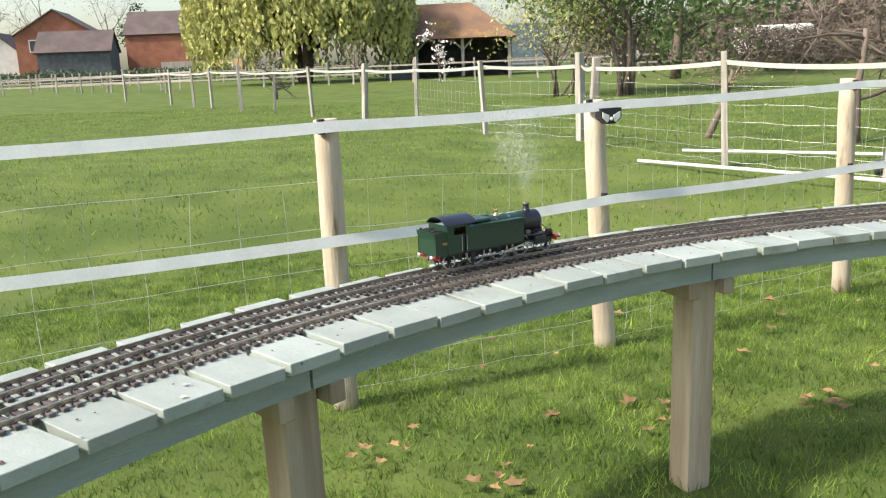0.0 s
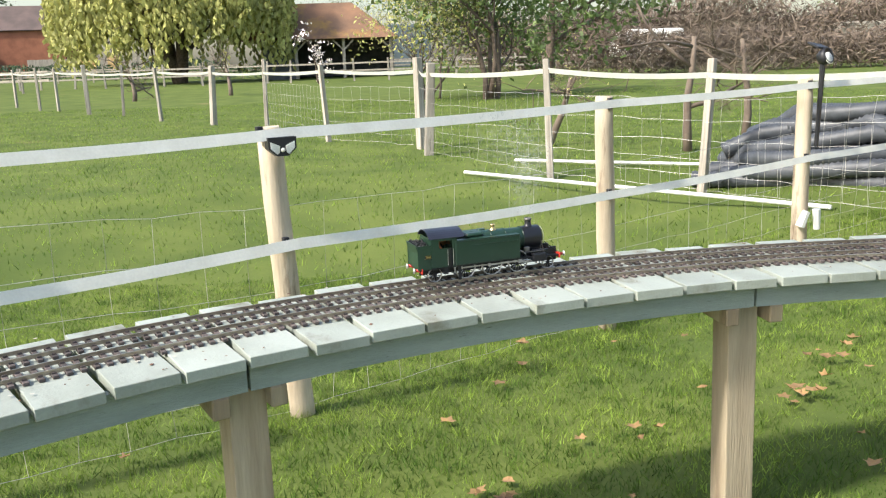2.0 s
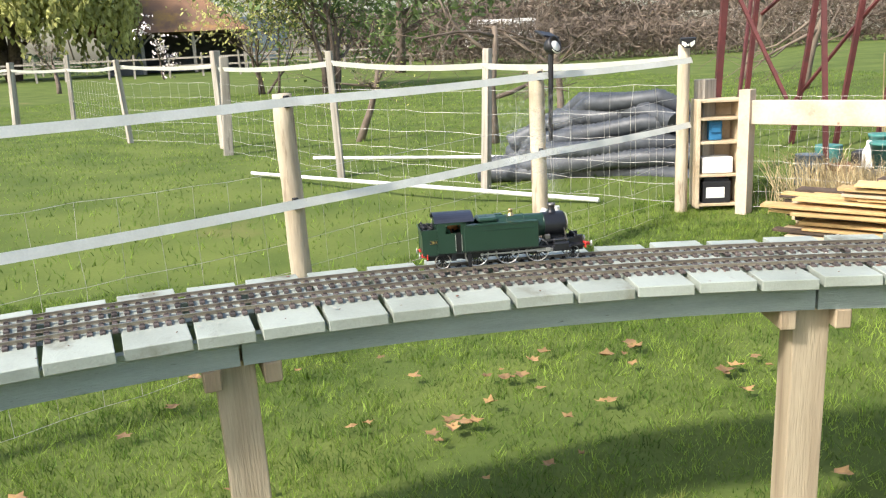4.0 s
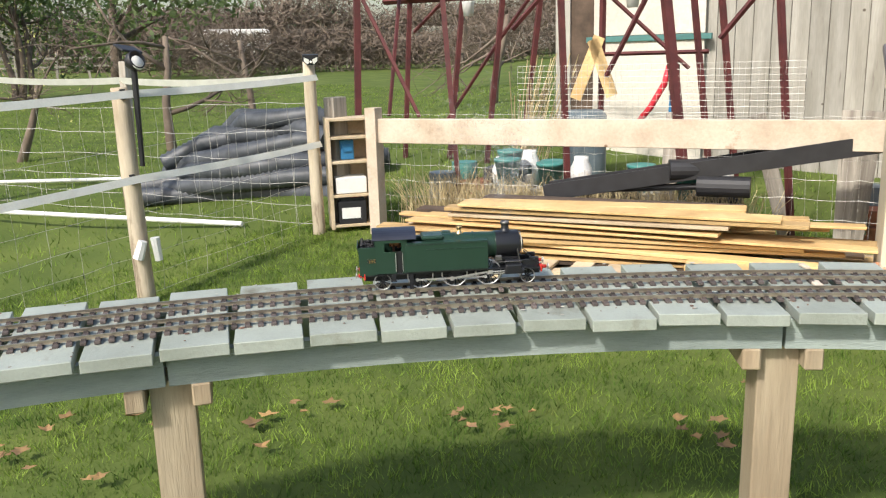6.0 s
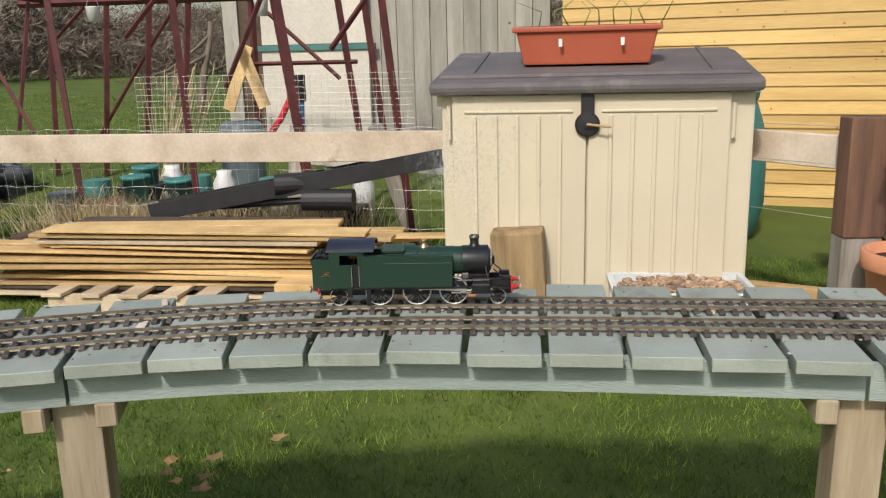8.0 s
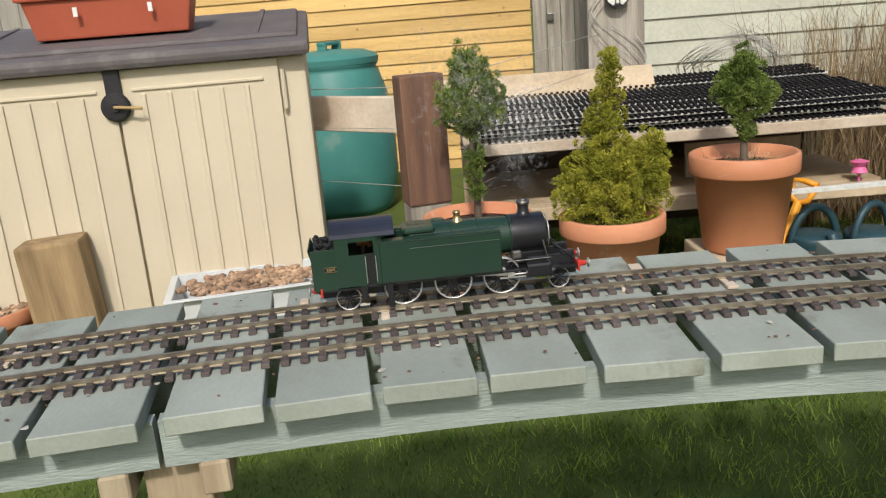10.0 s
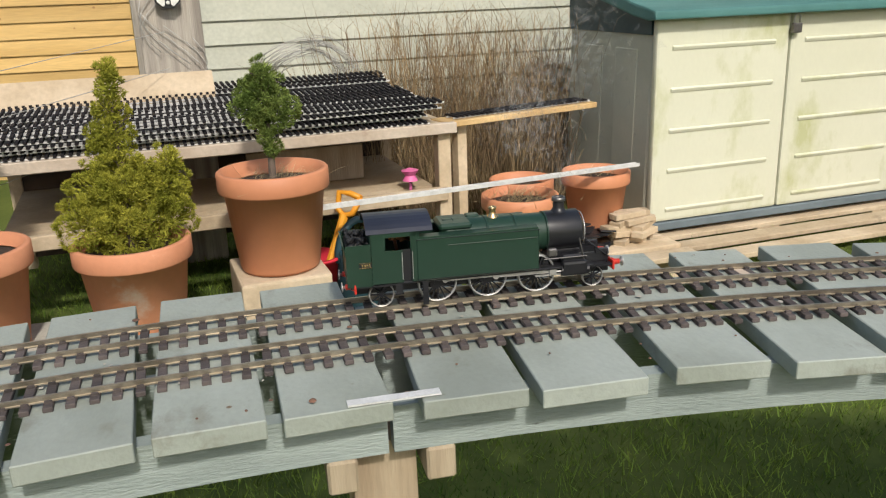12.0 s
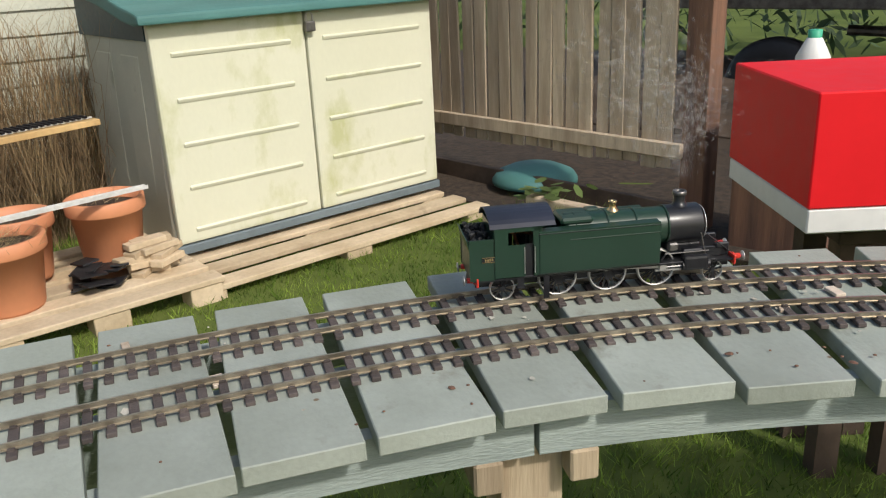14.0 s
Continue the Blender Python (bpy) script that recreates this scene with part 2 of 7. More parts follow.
M["blossom"] = material("white_blossom", (0.82, 0.76, 0.74), (0.7, 0.6, 0.58), scale=8, rough=0.7, per_island=0.15)
M["roof_tile"] = material("brown_clay_tile", (0.24, 0.13, 0.075), (0.14, 0.085, 0.055), scale=0.6, fine=9, rough=0.85, bump=0.5, stain=(0.33, 0.20, 0.05), stain_scale=0.35, stain_from=0.56)
M["roof_dark"] = material("dark_brown_tile", (0.12, 0.085, 0.075), (0.08, 0.06, 0.055), scale=0.7, fine=9, rough=0.85, bump=0.4)
M["brick"] = material("red_brick", (0.33, 0.13, 0.075), (0.24, 0.095, 0.055), scale=1.2, fine=14, rough=0.85, bump=0.3)
M["weatherboard"] = material("dark_weatherboard", (0.11, 0.115, 0.125), (0.07, 0.075, 0.08), scale=2, fine=20, rough=0.85)
M["render_white"] = material("white_render", (0.72, 0.7, 0.66), (0.62, 0.6, 0.56), scale=1.5, rough=0.8)
M["glass_dark"] = material("window_glass", (0.05, 0.06, 0.07), (0.04, 0.045, 0.05), scale=2, rough=0.08, specular=0.6)
M["oxide"] = material("dark_red_oxide_paint", (0.115, 0.03, 0.028), (0.07, 0.02, 0.02), scale=8, fine=60, rough=0.6, bump=0.2, stain=(0.05, 0.025, 0.02), stain_scale=5, stain_from=0.62)
M["shed_grey"] = material("silvered_shed_board", (0.37, 0.35, 0.31), (0.25, 0.235, 0.20), scale=4, fine=45, rough=0.9, bump=0.4, stretch=(2, 2, 0.25), per_piece=0.14, stain=(0.14, 0.12, 0.10), stain_scale=9, stain_from=0.63, knots=(4.0, 0.06, (0.12, 0.1, 0.08)))
M["pale_panel"] = material("pale_painted_panel", (0.62, 0.58, 0.50), (0.54, 0.5, 0.43), scale=2, fine=40, rough=0.6)
M["red_box"] = material("bright_red_box", (0.72, 0.012, 0.018), (0.66, 0.010, 0.015), scale=3, rough=0.55, specular=0.2, grit=0.03)
M["white_plastic"] = material("white_plastic", (0.74, 0.74, 0.72), (0.66, 0.66, 0.64), scale=5, rough=0.45, grit=0.03)
M["blue_plastic"] = material("blue_plastic", (0.03, 0.17, 0.34), (0.02, 0.12, 0.26), scale=5, rough=0.5)
M["red_plastic"] = material("red_plastic", (0.62, 0.03, 0.05), (0.5, 0.02, 0.035), scale=5, rough=0.45)
M["orange_plastic"] = material("orange_yellow_plastic", (0.80, 0.36, 0.03), (0.7, 0.28, 0.02), scale=5, rough=0.45)
M["pink"] = material("pink_plastic", (0.7, 0.16, 0.36), (0.6, 0.12, 0.3), scale=5, rough=0.5)
M["slate"] = material("blue_grey_metal", (0.16, 0.20, 0.22), (0.11, 0.14, 0.155), scale=3, rough=0.5)
M["stone"] = material("pale_concrete_stone", (0.46, 0.44, 0.38), (0.34, 0.32, 0.27), scale=8, rough=0.9, bump=0.4)
M["bottle_green"] = material("green_cap", (0.06, 0.42, 0.26), (0.05, 0.36, 0.22), scale=5, rough=0.5)
M["stump_wood"] = material("damp_sawn_timber", (0.36, 0.25, 0.13), (0.19, 0.125, 0.065), scale=7, fine=60, rough=0.85, bump=0.5, stretch=(3, 3, 0.3), stain=(0.15, 0.16, 0.06), stain_scale=8, stain_from=0.6)
M["zinc"] = material("galvanised_strap", (0.72, 0.72, 0.70), (0.58, 0.58, 0.56), scale=40, rough=0.5, metal=0.2)
M["rail_timber"] = material("pale_sawn_rail", (0.60, 0.51, 0.41), (0.46, 0.37, 0.28), scale=5, fine=60, rough=0.8, bump=0.4, per_piece=0.12, stain=(0.30, 0.21, 0.14), stain_scale=7, stain_from=0.63, knots=(6.0, 0.09, (0.2, 0.12, 0.07)))
M["panel_rail"] = material("nickel_rail", (0.72, 0.72, 0.71), (0.56, 0.56, 0.55), scale=40, rough=0.45, metal=0.3)
M["sleeper_black"] = material("matt_black_sleeper", (0.017, 0.015, 0.017), (0.011, 0.010, 0.011), scale=40, rough=0.8, specular=0.2)
M["tray_plastic"] = material("cloudy_plastic", (0.60, 0.62, 0.62), (0.52, 0.54, 0.54), scale=6, rough=0.35, grit=0.03)


# ---- mesh helpers ----
def turn_to(way):
    return Vector(way).normalized().to_track_quat("Z", "Y").to_matrix().to_4x4()


def box(bm, at, size, rot=None, bevel=0.0, taper=None):
    """A box of that size round the place at; taper shrinks its top in x and y."""
    m = Matrix.Translation(at) @ (rot if rot is not None else Matrix()) @ Matrix.Diagonal((*size, 1))
    made = bmesh.ops.create_cube(bm, size=1.0)["verts"]
    if taper:
        for v in made:
            if v.co.z > 0:
                v.co.x *= taper[0]
                v.co.y *= taper[1]
    bmesh.ops.transform(bm, matrix=m, verts=made)
    if bevel:
        edges = list({e for v in made for e in v.link_edges})
        bmesh.ops.bevel(bm, geom=edges, offset=bevel, segments=1 if bevel < 0.004 else 2, affect="EDGES", profile=0.6)
    return bm


def rod(bm, a, b, r, r2=None, sides=8, caps=True):
    """A round bar from a to b."""
    a, b = Vector(a), Vector(b)
    r2 = r if r2 is None else r2
    m = Matrix.Translation((a + b) / 2) @ turn_to(b - a)
    bmesh.ops.create_cone(bm, cap_ends=caps, segments=sides, radius1=r, radius2=r2, depth=(b - a).length, matrix=m)
    return bm


def lathe(bm, profile, sides=24, at=(0, 0, 0), rot=None):
    """Turns a profile of (radius, height) round the z axis."""
    m = Matrix.Translation(at) @ (rot if rot is not None else Matrix())
    rings = []
    for r, z in profile:
        rings.append([bm.verts.new(m @ Vector((max(r, 1e-5) * math.cos(2 * math.pi * k / sides), max(r, 1e-5) * math.sin(2 * math.pi * k / sides), z))) for k in range(sides)])
    for lower, upper in zip(rings, rings[1:]):
        for k in range(sides):
            f = bm.faces.new((lower[k], lower[(k + 1) % sides], upper[(k + 1) % sides], upper[k]))
            f.smooth = True
    return bm


def tube(bm, points, radii, sides=6):
    """A tapered tube through points, with no twist."""
    points = [Vector(p) for p in points]
    rings, side, last = [], None, None
    for k, p in enumerate(points):
        way = (points[min(k + 1, len(points) - 1)] - points[max(k - 1, 0)]).normalized()
        if side is None:
            side = way.orthogonal().normalized()
        else:
            side = last.rotation_difference(way) @ side
        last = way
        up = way.cross(side).normalized()
        rings.append([bm.verts.new(p + radii[k] * (side * math.cos(2 * math.pi * j / sides) + up * math.sin(2 * math.pi * j / sides))) for j in range(sides)])
    for lower, upper in zip(rings, rings[1:]):
        for j in range(sides):
            f = bm.faces.new((lower[j], lower[(j + 1) % sides], upper[(j + 1) % sides], upper[j]))
            f.smooth = True
    for ring in (rings[0][::-1], rings[-1]):
        bm.faces.new(ring)
    return bm


def prism(bm, outline, a, b, m=None):
    """An outline of (x, z) drawn out along y from a to b."""
    m = m if m is not None else Matrix()
    near = [bm.verts.new(m @ Vector((x, a, z))) for x, z in outline]
    far = [bm.verts.new(m @ Vector((x, b, z))) for x, z in outline]
    n = len(outline)
    for k in range(n):
        bm.faces.new((near[k], near[(k + 1) % n], far[(k + 1) % n], far[k]))
    bm.faces.new(near[::-1])
    bm.faces.new(far)
    bmesh.ops.recalc_face_normals(bm, faces=bm.faces[:])
    return bm


def finish(bm, name, mat):
    if len(bm.edges) < 6000:
        for e in bm.edges:
            if len(e.link_faces) == 2 and e.calc_face_angle() > 0.6:
                e.smooth = False
    me = bpy.data.meshes.new(name)
    bm.to_mesh(me)
    bm.free()
    me.materials.append(mat)
    return me


def part(name, bm, mat, parent, label=""):
    """Links a bmesh as one mesh under a thing or a part."""
    ob = new(name, finish(bm, name, mat))
    ob.parent = parent
    if label:
        tagged(ob, label)
    return ob


def piece(name, mesh, parent, m):
    """A part that shares its mesh with others."""
    ob = new(name, mesh)
    ob.parent = parent
    ob.matrix_basis = m
    return ob


def thing(name, m, label, category, group="", kind=""):
    ob = new(name)
    ob.empty_display_size = 0.05
    ob.matrix_basis = m if isinstance(m, Matrix) else Matrix.Translation(m)
    return tagged(ob, label, category, group, kind)


def single(name, bm, mat, label, category, m=None, group="", kind=""):
    ob = new(name, finish(bm, name, mat))
    if m is not None:
        ob.matrix_basis = m
    return tagged(ob, label, category, group, kind)


def B():
    return bmesh.new()


def heading(way):
    return math.degrees(math.atan2(way[1], way[0]))


def smooth(a, b, x):
    x = np.clip((x - a) / (b - a), 0, 1)
    return x * x * (3 - 2 * x)


def height(x, y):
    """The lie of the land: level round the railway, a dip along the paddock fence, then a slow rise across the fields."""
    d = (y - 2.2) - np.maximum(0, x - 2.5) * 1.2
    rise = np.interp(np.hypot(x - 1, y - .5), (5.5, 9, 20, 27, 60, 105, 170), (0, .25, .38, .5, .82, 1.45, 2.1))
    return -0.07 - 0.25 * smooth(0, 4.5, d) + rise * smooth(4.4, 7.5, y)


def land(x, y):
    return float(height(np.array(float(x)), np.array(float(y))))


def steam_material():
    """Thin white steam: mostly clear, with a broken-up veil."""
    m = bpy.data.materials.new("thin_steam")
    m.use_nodes = True
    nt = m.node_tree
    nt.nodes.remove(nt.nodes["Principled BSDF"])
    clear = nt.nodes.new("ShaderNodeBsdfTransparent")
    front = nt.nodes.new("ShaderNodeBsdfDiffuse")
    back = nt.nodes.new("ShaderNodeBsdfTranslucent")
    white = nt.nodes.new("ShaderNodeMixShader")
    white.inputs["Fac"].default_value = 0.5
    for slot, side in ((1, front), (2, back)):
        side.inputs["Color"].default_value = (0.95, 0.95, 0.95, 1)
        nt.links.new(side.outputs["BSDF"], white.inputs[slot])
    cloud = nt.nodes.new("ShaderNodeTexNoise")
    cloud.inputs["Scale"].default_value = 28
    cloud.inputs["Detail"].default_value = 3
    coord = nt.nodes.new("ShaderNodeTexCoord")
    nt.links.new(coord.outputs["Object"], cloud.inputs["Vector"])
    thin = nt.nodes.new("ShaderNodeMapRange")
    thin.inputs["From Min"].default_value, thin.inputs["From Max"].default_value = 0.3, 0.7
    thin.inputs["To Min"].default_value, thin.inputs["To Max"].default_value = 0.014, 0.075
    nt.links.new(cloud.outputs["Fac"], thin.inputs["Value"])
    mix = nt.nodes.new("ShaderNodeMixShader")
    nt.links.new(thin.outputs["Result"], mix.inputs["Fac"])
    nt.links.new(clear.outputs["BSDF"], mix.inputs[1])
    nt.links.new(white.outputs["Shader"], mix.inputs[2])
    nt.links.new(mix.outputs["Shader"], nt.nodes["Material Output"].inputs["Surface"])
    return m


M["steam"] = steam_material()


# ---- the line of the viaduct ----
EDGE = [(-0.891, 0.129), (-0.789, 0.458), (-0.657, 0.776), (-0.490, 1.076), (-0.296, 1.360), (-0.072, 1.620), (0.183, 1.850), (0.463, 2.050), (0.763, 2.217),
        (1.080, 2.349), (1.410, 2.447), (1.776, 2.515), (2.119, 2.536), (2.462, 2.517), (2.802, 2.464), (3.134, 2.375), (3.453, 2.247), (3.757, 2.086),
        (4.042, 1.895), (4.298, 1.667), (4.516, 1.402), (4.713, 1.119), (4.922, 0.809), (5.093, 0.510), (5.236, 0.197), (5.348, -0.128), (5.429, -0.462),
        (5.474, -0.803), (5.474, -1.146), (5.419, -1.484), (5.305, -1.806), (5.136, -2.104), (4.922, -2.372), (4.644, -2.618)]


def dense(corners, steps=40):
    c, out = np.array(corners, float), []
    for i in range(1, len(c) - 2):
        p0, p1, p2, p3 = c[i - 1:i + 3]
        for k in range(steps):
            u = k / steps
            out.append(.5 * (2 * p1 + (p2 - p0) * u + (2 * p0 - 5 * p1 + 4 * p2 - p3) * u * u + (3 * p1 - p0 - 3 * p2 + p3) * u ** 3))
    out = np.array(out)
    for _ in range(300):
        out[1:-1] = .25 * out[:-2] + .5 * out[1:-1] + .25 * out[2:]
    return out


LINE = dense(EDGE)
ALONG = np.r_[0, np.cumsum(np.linalg.norm(np.diff(LINE, axis=0), axis=1))]
LENGTH = ALONG[-1]


def on_line(s, off, z=0.0):
    """A place s metres along the viaduct's inner edge and off metres outwards from it."""
    p = np.array([np.interp(s, ALONG, LINE[:, k]) for k in (0, 1)])
    q = np.array([np.interp(s + 0.03, ALONG, LINE[:, k]) - np.interp(s - 0.03, ALONG, LINE[:, k]) for k in (0, 1)])
    q /= np.linalg.norm(q)
    return Vector((p[0] - q[1] * off, p[1] + q[0] * off, z)), heading(q)


def line_pose(s, off, z):
    p, a = on_line(s, off, z)
    return pose(p.x, p.y, p.z, 0, 0, a)


DECK = 0.602
NEAR_S, NEAR_OFF = (0, 2.07, 3.04, 4.38, 5.53, 7.44, 8.39, 8.83, 9.37, 10.7), (.174, .174, .170, .136, .122, .158, .172, .162, .180, .180)
FAR_S, FAR_OFF = (0, 2.07, 3.04, 4.38, 5.53, 7.44, 8.39, 8.83, 9.37, 10.7), (.286, .284, .278, .256, .242, .277, .290, .285, .304, .304)
SPREAD = np.linspace(-.3, .3, 9)


def track_off(s, far):
    """How far the middle of a track lies from the viaduct's inner edge."""
    return float(np.interp(s + SPREAD, *((FAR_S, FAR_OFF) if far else (NEAR_S, NEAR_OFF))).mean())


# ---- ground and lawn ----
def build_ground():
    steps = [0.0]
    while steps[-1] < 2500:
        steps.append(steps[-1] + max(0.35, 0.16 * (steps[-1] - 9)))
    line = np.array([-s for s in steps[:0:-1]] + steps)
    X, Y = np.meshgrid(line + 3.0, line + 3.0)
    Z = height(X, Y) + 0.015 * np.sin(X * 1.7 + Y) * np.cos(Y * 1.3 - X * .6)
    n = len(line)
    verts = np.stack([X.ravel(), Y.ravel(), Z.ravel()], -1)
    faces = [(j * n + i, j * n + i + 1, (j + 1) * n + i + 1, (j + 1) * n + i) for j in range(n - 1) for i in range(n - 1)]
    me = bpy.data.meshes.new("ground")
    me.from_pydata(verts.tolist(), [], faces)
    me.polygons.foreach_set("use_smooth", [True] * len(me.polygons))
    me.materials.append(M["ground"])
    tagged(new("ground", me), "green meadow and lawn ground with bare patches", "ground", kind="structure")


def blades(name, count, x0, x1, y0, y1, tall, wide, mat, label, keep=None, seed=1, lean=0.5):
    rng = np.random.default_rng(seed)
    x, y = rng.uniform(x0, x1, count), rng.uniform(y0, y1, count)
    if keep is not None:
        ok = keep(x, y)
        x, y = x[ok], y[ok]
    n = len(x)
    clump = 0.55 + 0.45 * np.sin(x * 3.1 + 2 * np.sin(y * 2.3)) * np.sin(y * 2.7 + 1.3 * np.sin(x * 1.9))
    h = tall * rng.uniform(0.5, 1.2, n) * (0.65 + 0.5 * clump)
    cell = np.sin(np.floor(x / .07) * 12.9898 + np.floor(y / .07) * 78.233) * 43758.5453
    h *= 0.55 + 0.9 * (cell - np.floor(cell))
    a, w = rng.uniform(0, 2 * np.pi, n), wide * rng.uniform(0.6, 1.3, n)
    lx, ly = rng.normal(0, lean, n) * h, rng.normal(0, lean, n) * h
    z = height(x, y) + 0.015 * np.sin(x * 1.7 + y) * np.cos(y * 1.3 - x * .6) - 0.004
    v = np.empty((n, 3, 3))
    v[:, 0] = np.stack([x - np.cos(a) * w, y - np.sin(a) * w, z], -1)
    v[:, 1] = np.stack([x + np.cos(a) * w, y + np.sin(a) * w, z], -1)
    v[:, 2] = np.stack([x + lx, y + ly, z + h], -1)
    me = bpy.data.meshes.new(name)
    me.vertices.add(3 * n)
    me.vertices.foreach_set("co", v.ravel())
    me.loops.add(3 * n)
    me.loops.foreach_set("vertex_index", np.arange(3 * n))
    me.polygons.add(n)
    me.polygons.foreach_set("loop_start", np.arange(0, 3 * n, 3))
    me.update(calc_edges=True)
    me.materials.append(mat)
    return tagged(new(name, me), label, "grass", kind="stuff")


build_ground()
blades("lawn_grass", 720000, -2.5, 8.6, -3.2, 6.4, 0.034, 0.0021, M["blade"], "short bright green spring lawn grass",
       keep=lambda x, y: (np.hypot(x - 2.6, y + .6) > 2.2) & (y < 6.4) & (x * .93 + y * .37 < 8.3) & ((x - 7.66) * .48 - (y + 2.39) * .877 < .02 + .0 * x))
blades("paddock_grass", 170000, -14, 14, 4.0, 26, 0.045, 0.005, M["blade"], "rough green paddock grass with tussocks", seed=2)


def scattered_leaves():
    rng = random.Random(5)
    bm = B()
    heaps = ((3.58, 3.44), (4.14, 3.04), (2.84, 3.75), (2.95, 3.3), (2.5, 3.45), (3.3, 3.75), (2.2, 3.6), (.75, 2.75), (1.35, 2.85), (.2, 2.3), (1.9, 3.2), (4.6, 2.6), (-.1, 2.6))
    for k in range(115):
        if k % 3:
            x, y = rng.choice(heaps)
            x, y = x + rng.gauss(0, .07), y + rng.gauss(0, .05)
        else:
            x, y = rng.uniform(-.2, 5.0), rng.uniform(2.5, 4.4)
        a, r = rng.uniform(0, 6.3), rng.uniform(0.016, 0.042)
        c = Vector((x, y, land(x, y) + 0.032))
        curl = rng.uniform(.1, .6)
        ring = []
        for j in range(10):
            t = a + j * math.pi / 5
            q = r * (rng.uniform(.75, 1.1) if j % 2 == 0 else rng.uniform(.4, .65))
            ring.append(bm.verts.new(c + Vector((q * math.cos(t), q * math.sin(t) * .8, curl * q * abs(math.cos(t - a)) + rng.uniform(-.003, .004)))))
        mid = bm.verts.new(c)
        for j in range(10):
            bm.faces.new((mid, ring[j], ring[(j + 1) % 10]))
    single("fallen_leaves", bm, M["leaf_litter"], "curled brown dead leaves scattered on the lawn", "leaves", kind="stuff")


scattered_leaves()


# ---- the viaduct ----
viaduct = thing("wooden_viaduct", (0, 0, 0), "raised curved timber deck painted grey-green on square posts", "viaduct")
SUPPORTS = (0.1, 1.345, 2.44, 3.605, 4.75, 5.845, 7.099, 8.229, 9.373, 10.5)


def swept(bm, s0, s1, off, wide, z0, z1, step=0.06):
    n = max(2, int((s1 - s0) / step))
    rings = []
    for k in range(n + 1):
        s = s0 + (s1 - s0) * k / n
        rings.append([bm.verts.new(on_line(s, o, z)[0]) for o, z in ((off, z0), (off + wide, z0), (off + wide, z1), (off, z1))])
    for a, b in zip(rings, rings[1:]):
        for j in range(4):
            bm.faces.new((a[j], a[(j + 1) % 4], b[(j + 1) % 4], b[j]))
    bm.faces.new(rings[0][::-1])
    bm.faces.new(rings[-1])
    bmesh.ops.recalc_face_normals(bm, faces=bm.faces[:])
    return bm


for a, b in zip(SUPPORTS, SUPPORTS[1:]):
    # middle beam added to darken the board gaps and stop sun stripes below
    part("beam", swept(B(), a + 0.003, b - 0.003, 0.20, 0.03, DECK - 0.115, DECK - 0.0225), M["beam"], viaduct, "added middle beam that darkens the gaps between boards")
    for off in (0.058, 0.345):
        part("beam", swept(B(), a + 0.003, b - 0.003, off, 0.022, DECK - 0.080, DECK - 0.0225), M["beam"], viaduct, "long curved side beam painted grey-green")
post_mesh = finish(box(B(), (0, 0, 0.25), (0.076, 0.076, 0.66), bevel=0.004), "post", M["post_wood"])
bearer_mesh = finish(box(B(), (0, 0, 0), (0.034, 0.33, 0.042), bevel=0.003), "bearer", M["post_wood"])
for k, s in enumerate(SUPPORTS[:-1]):
    base = float(height(*[np.array(c) for c in on_line(s, 0.12)[0][:2]]))
    lean = (0.6, -0.8, 0.3, -1.2, 0.4, 0.2, 0.8, -0.5, 0.3)[k]
    m = line_pose(s, 0.125, base) @ pose(0, 0, 0, 0, lean, 0)
    piece("post", post_mesh, viaduct, m @ Matrix.Diagonal((1, 1, (DECK - 0.08 - base) / 0.58, 1)))
    for side in (-0.056, 0.056):
        piece("bearer", bearer_mesh, viaduct, line_pose(s, 0.2, DECK - 0.1015) @ pose(side, 0.02, 0))


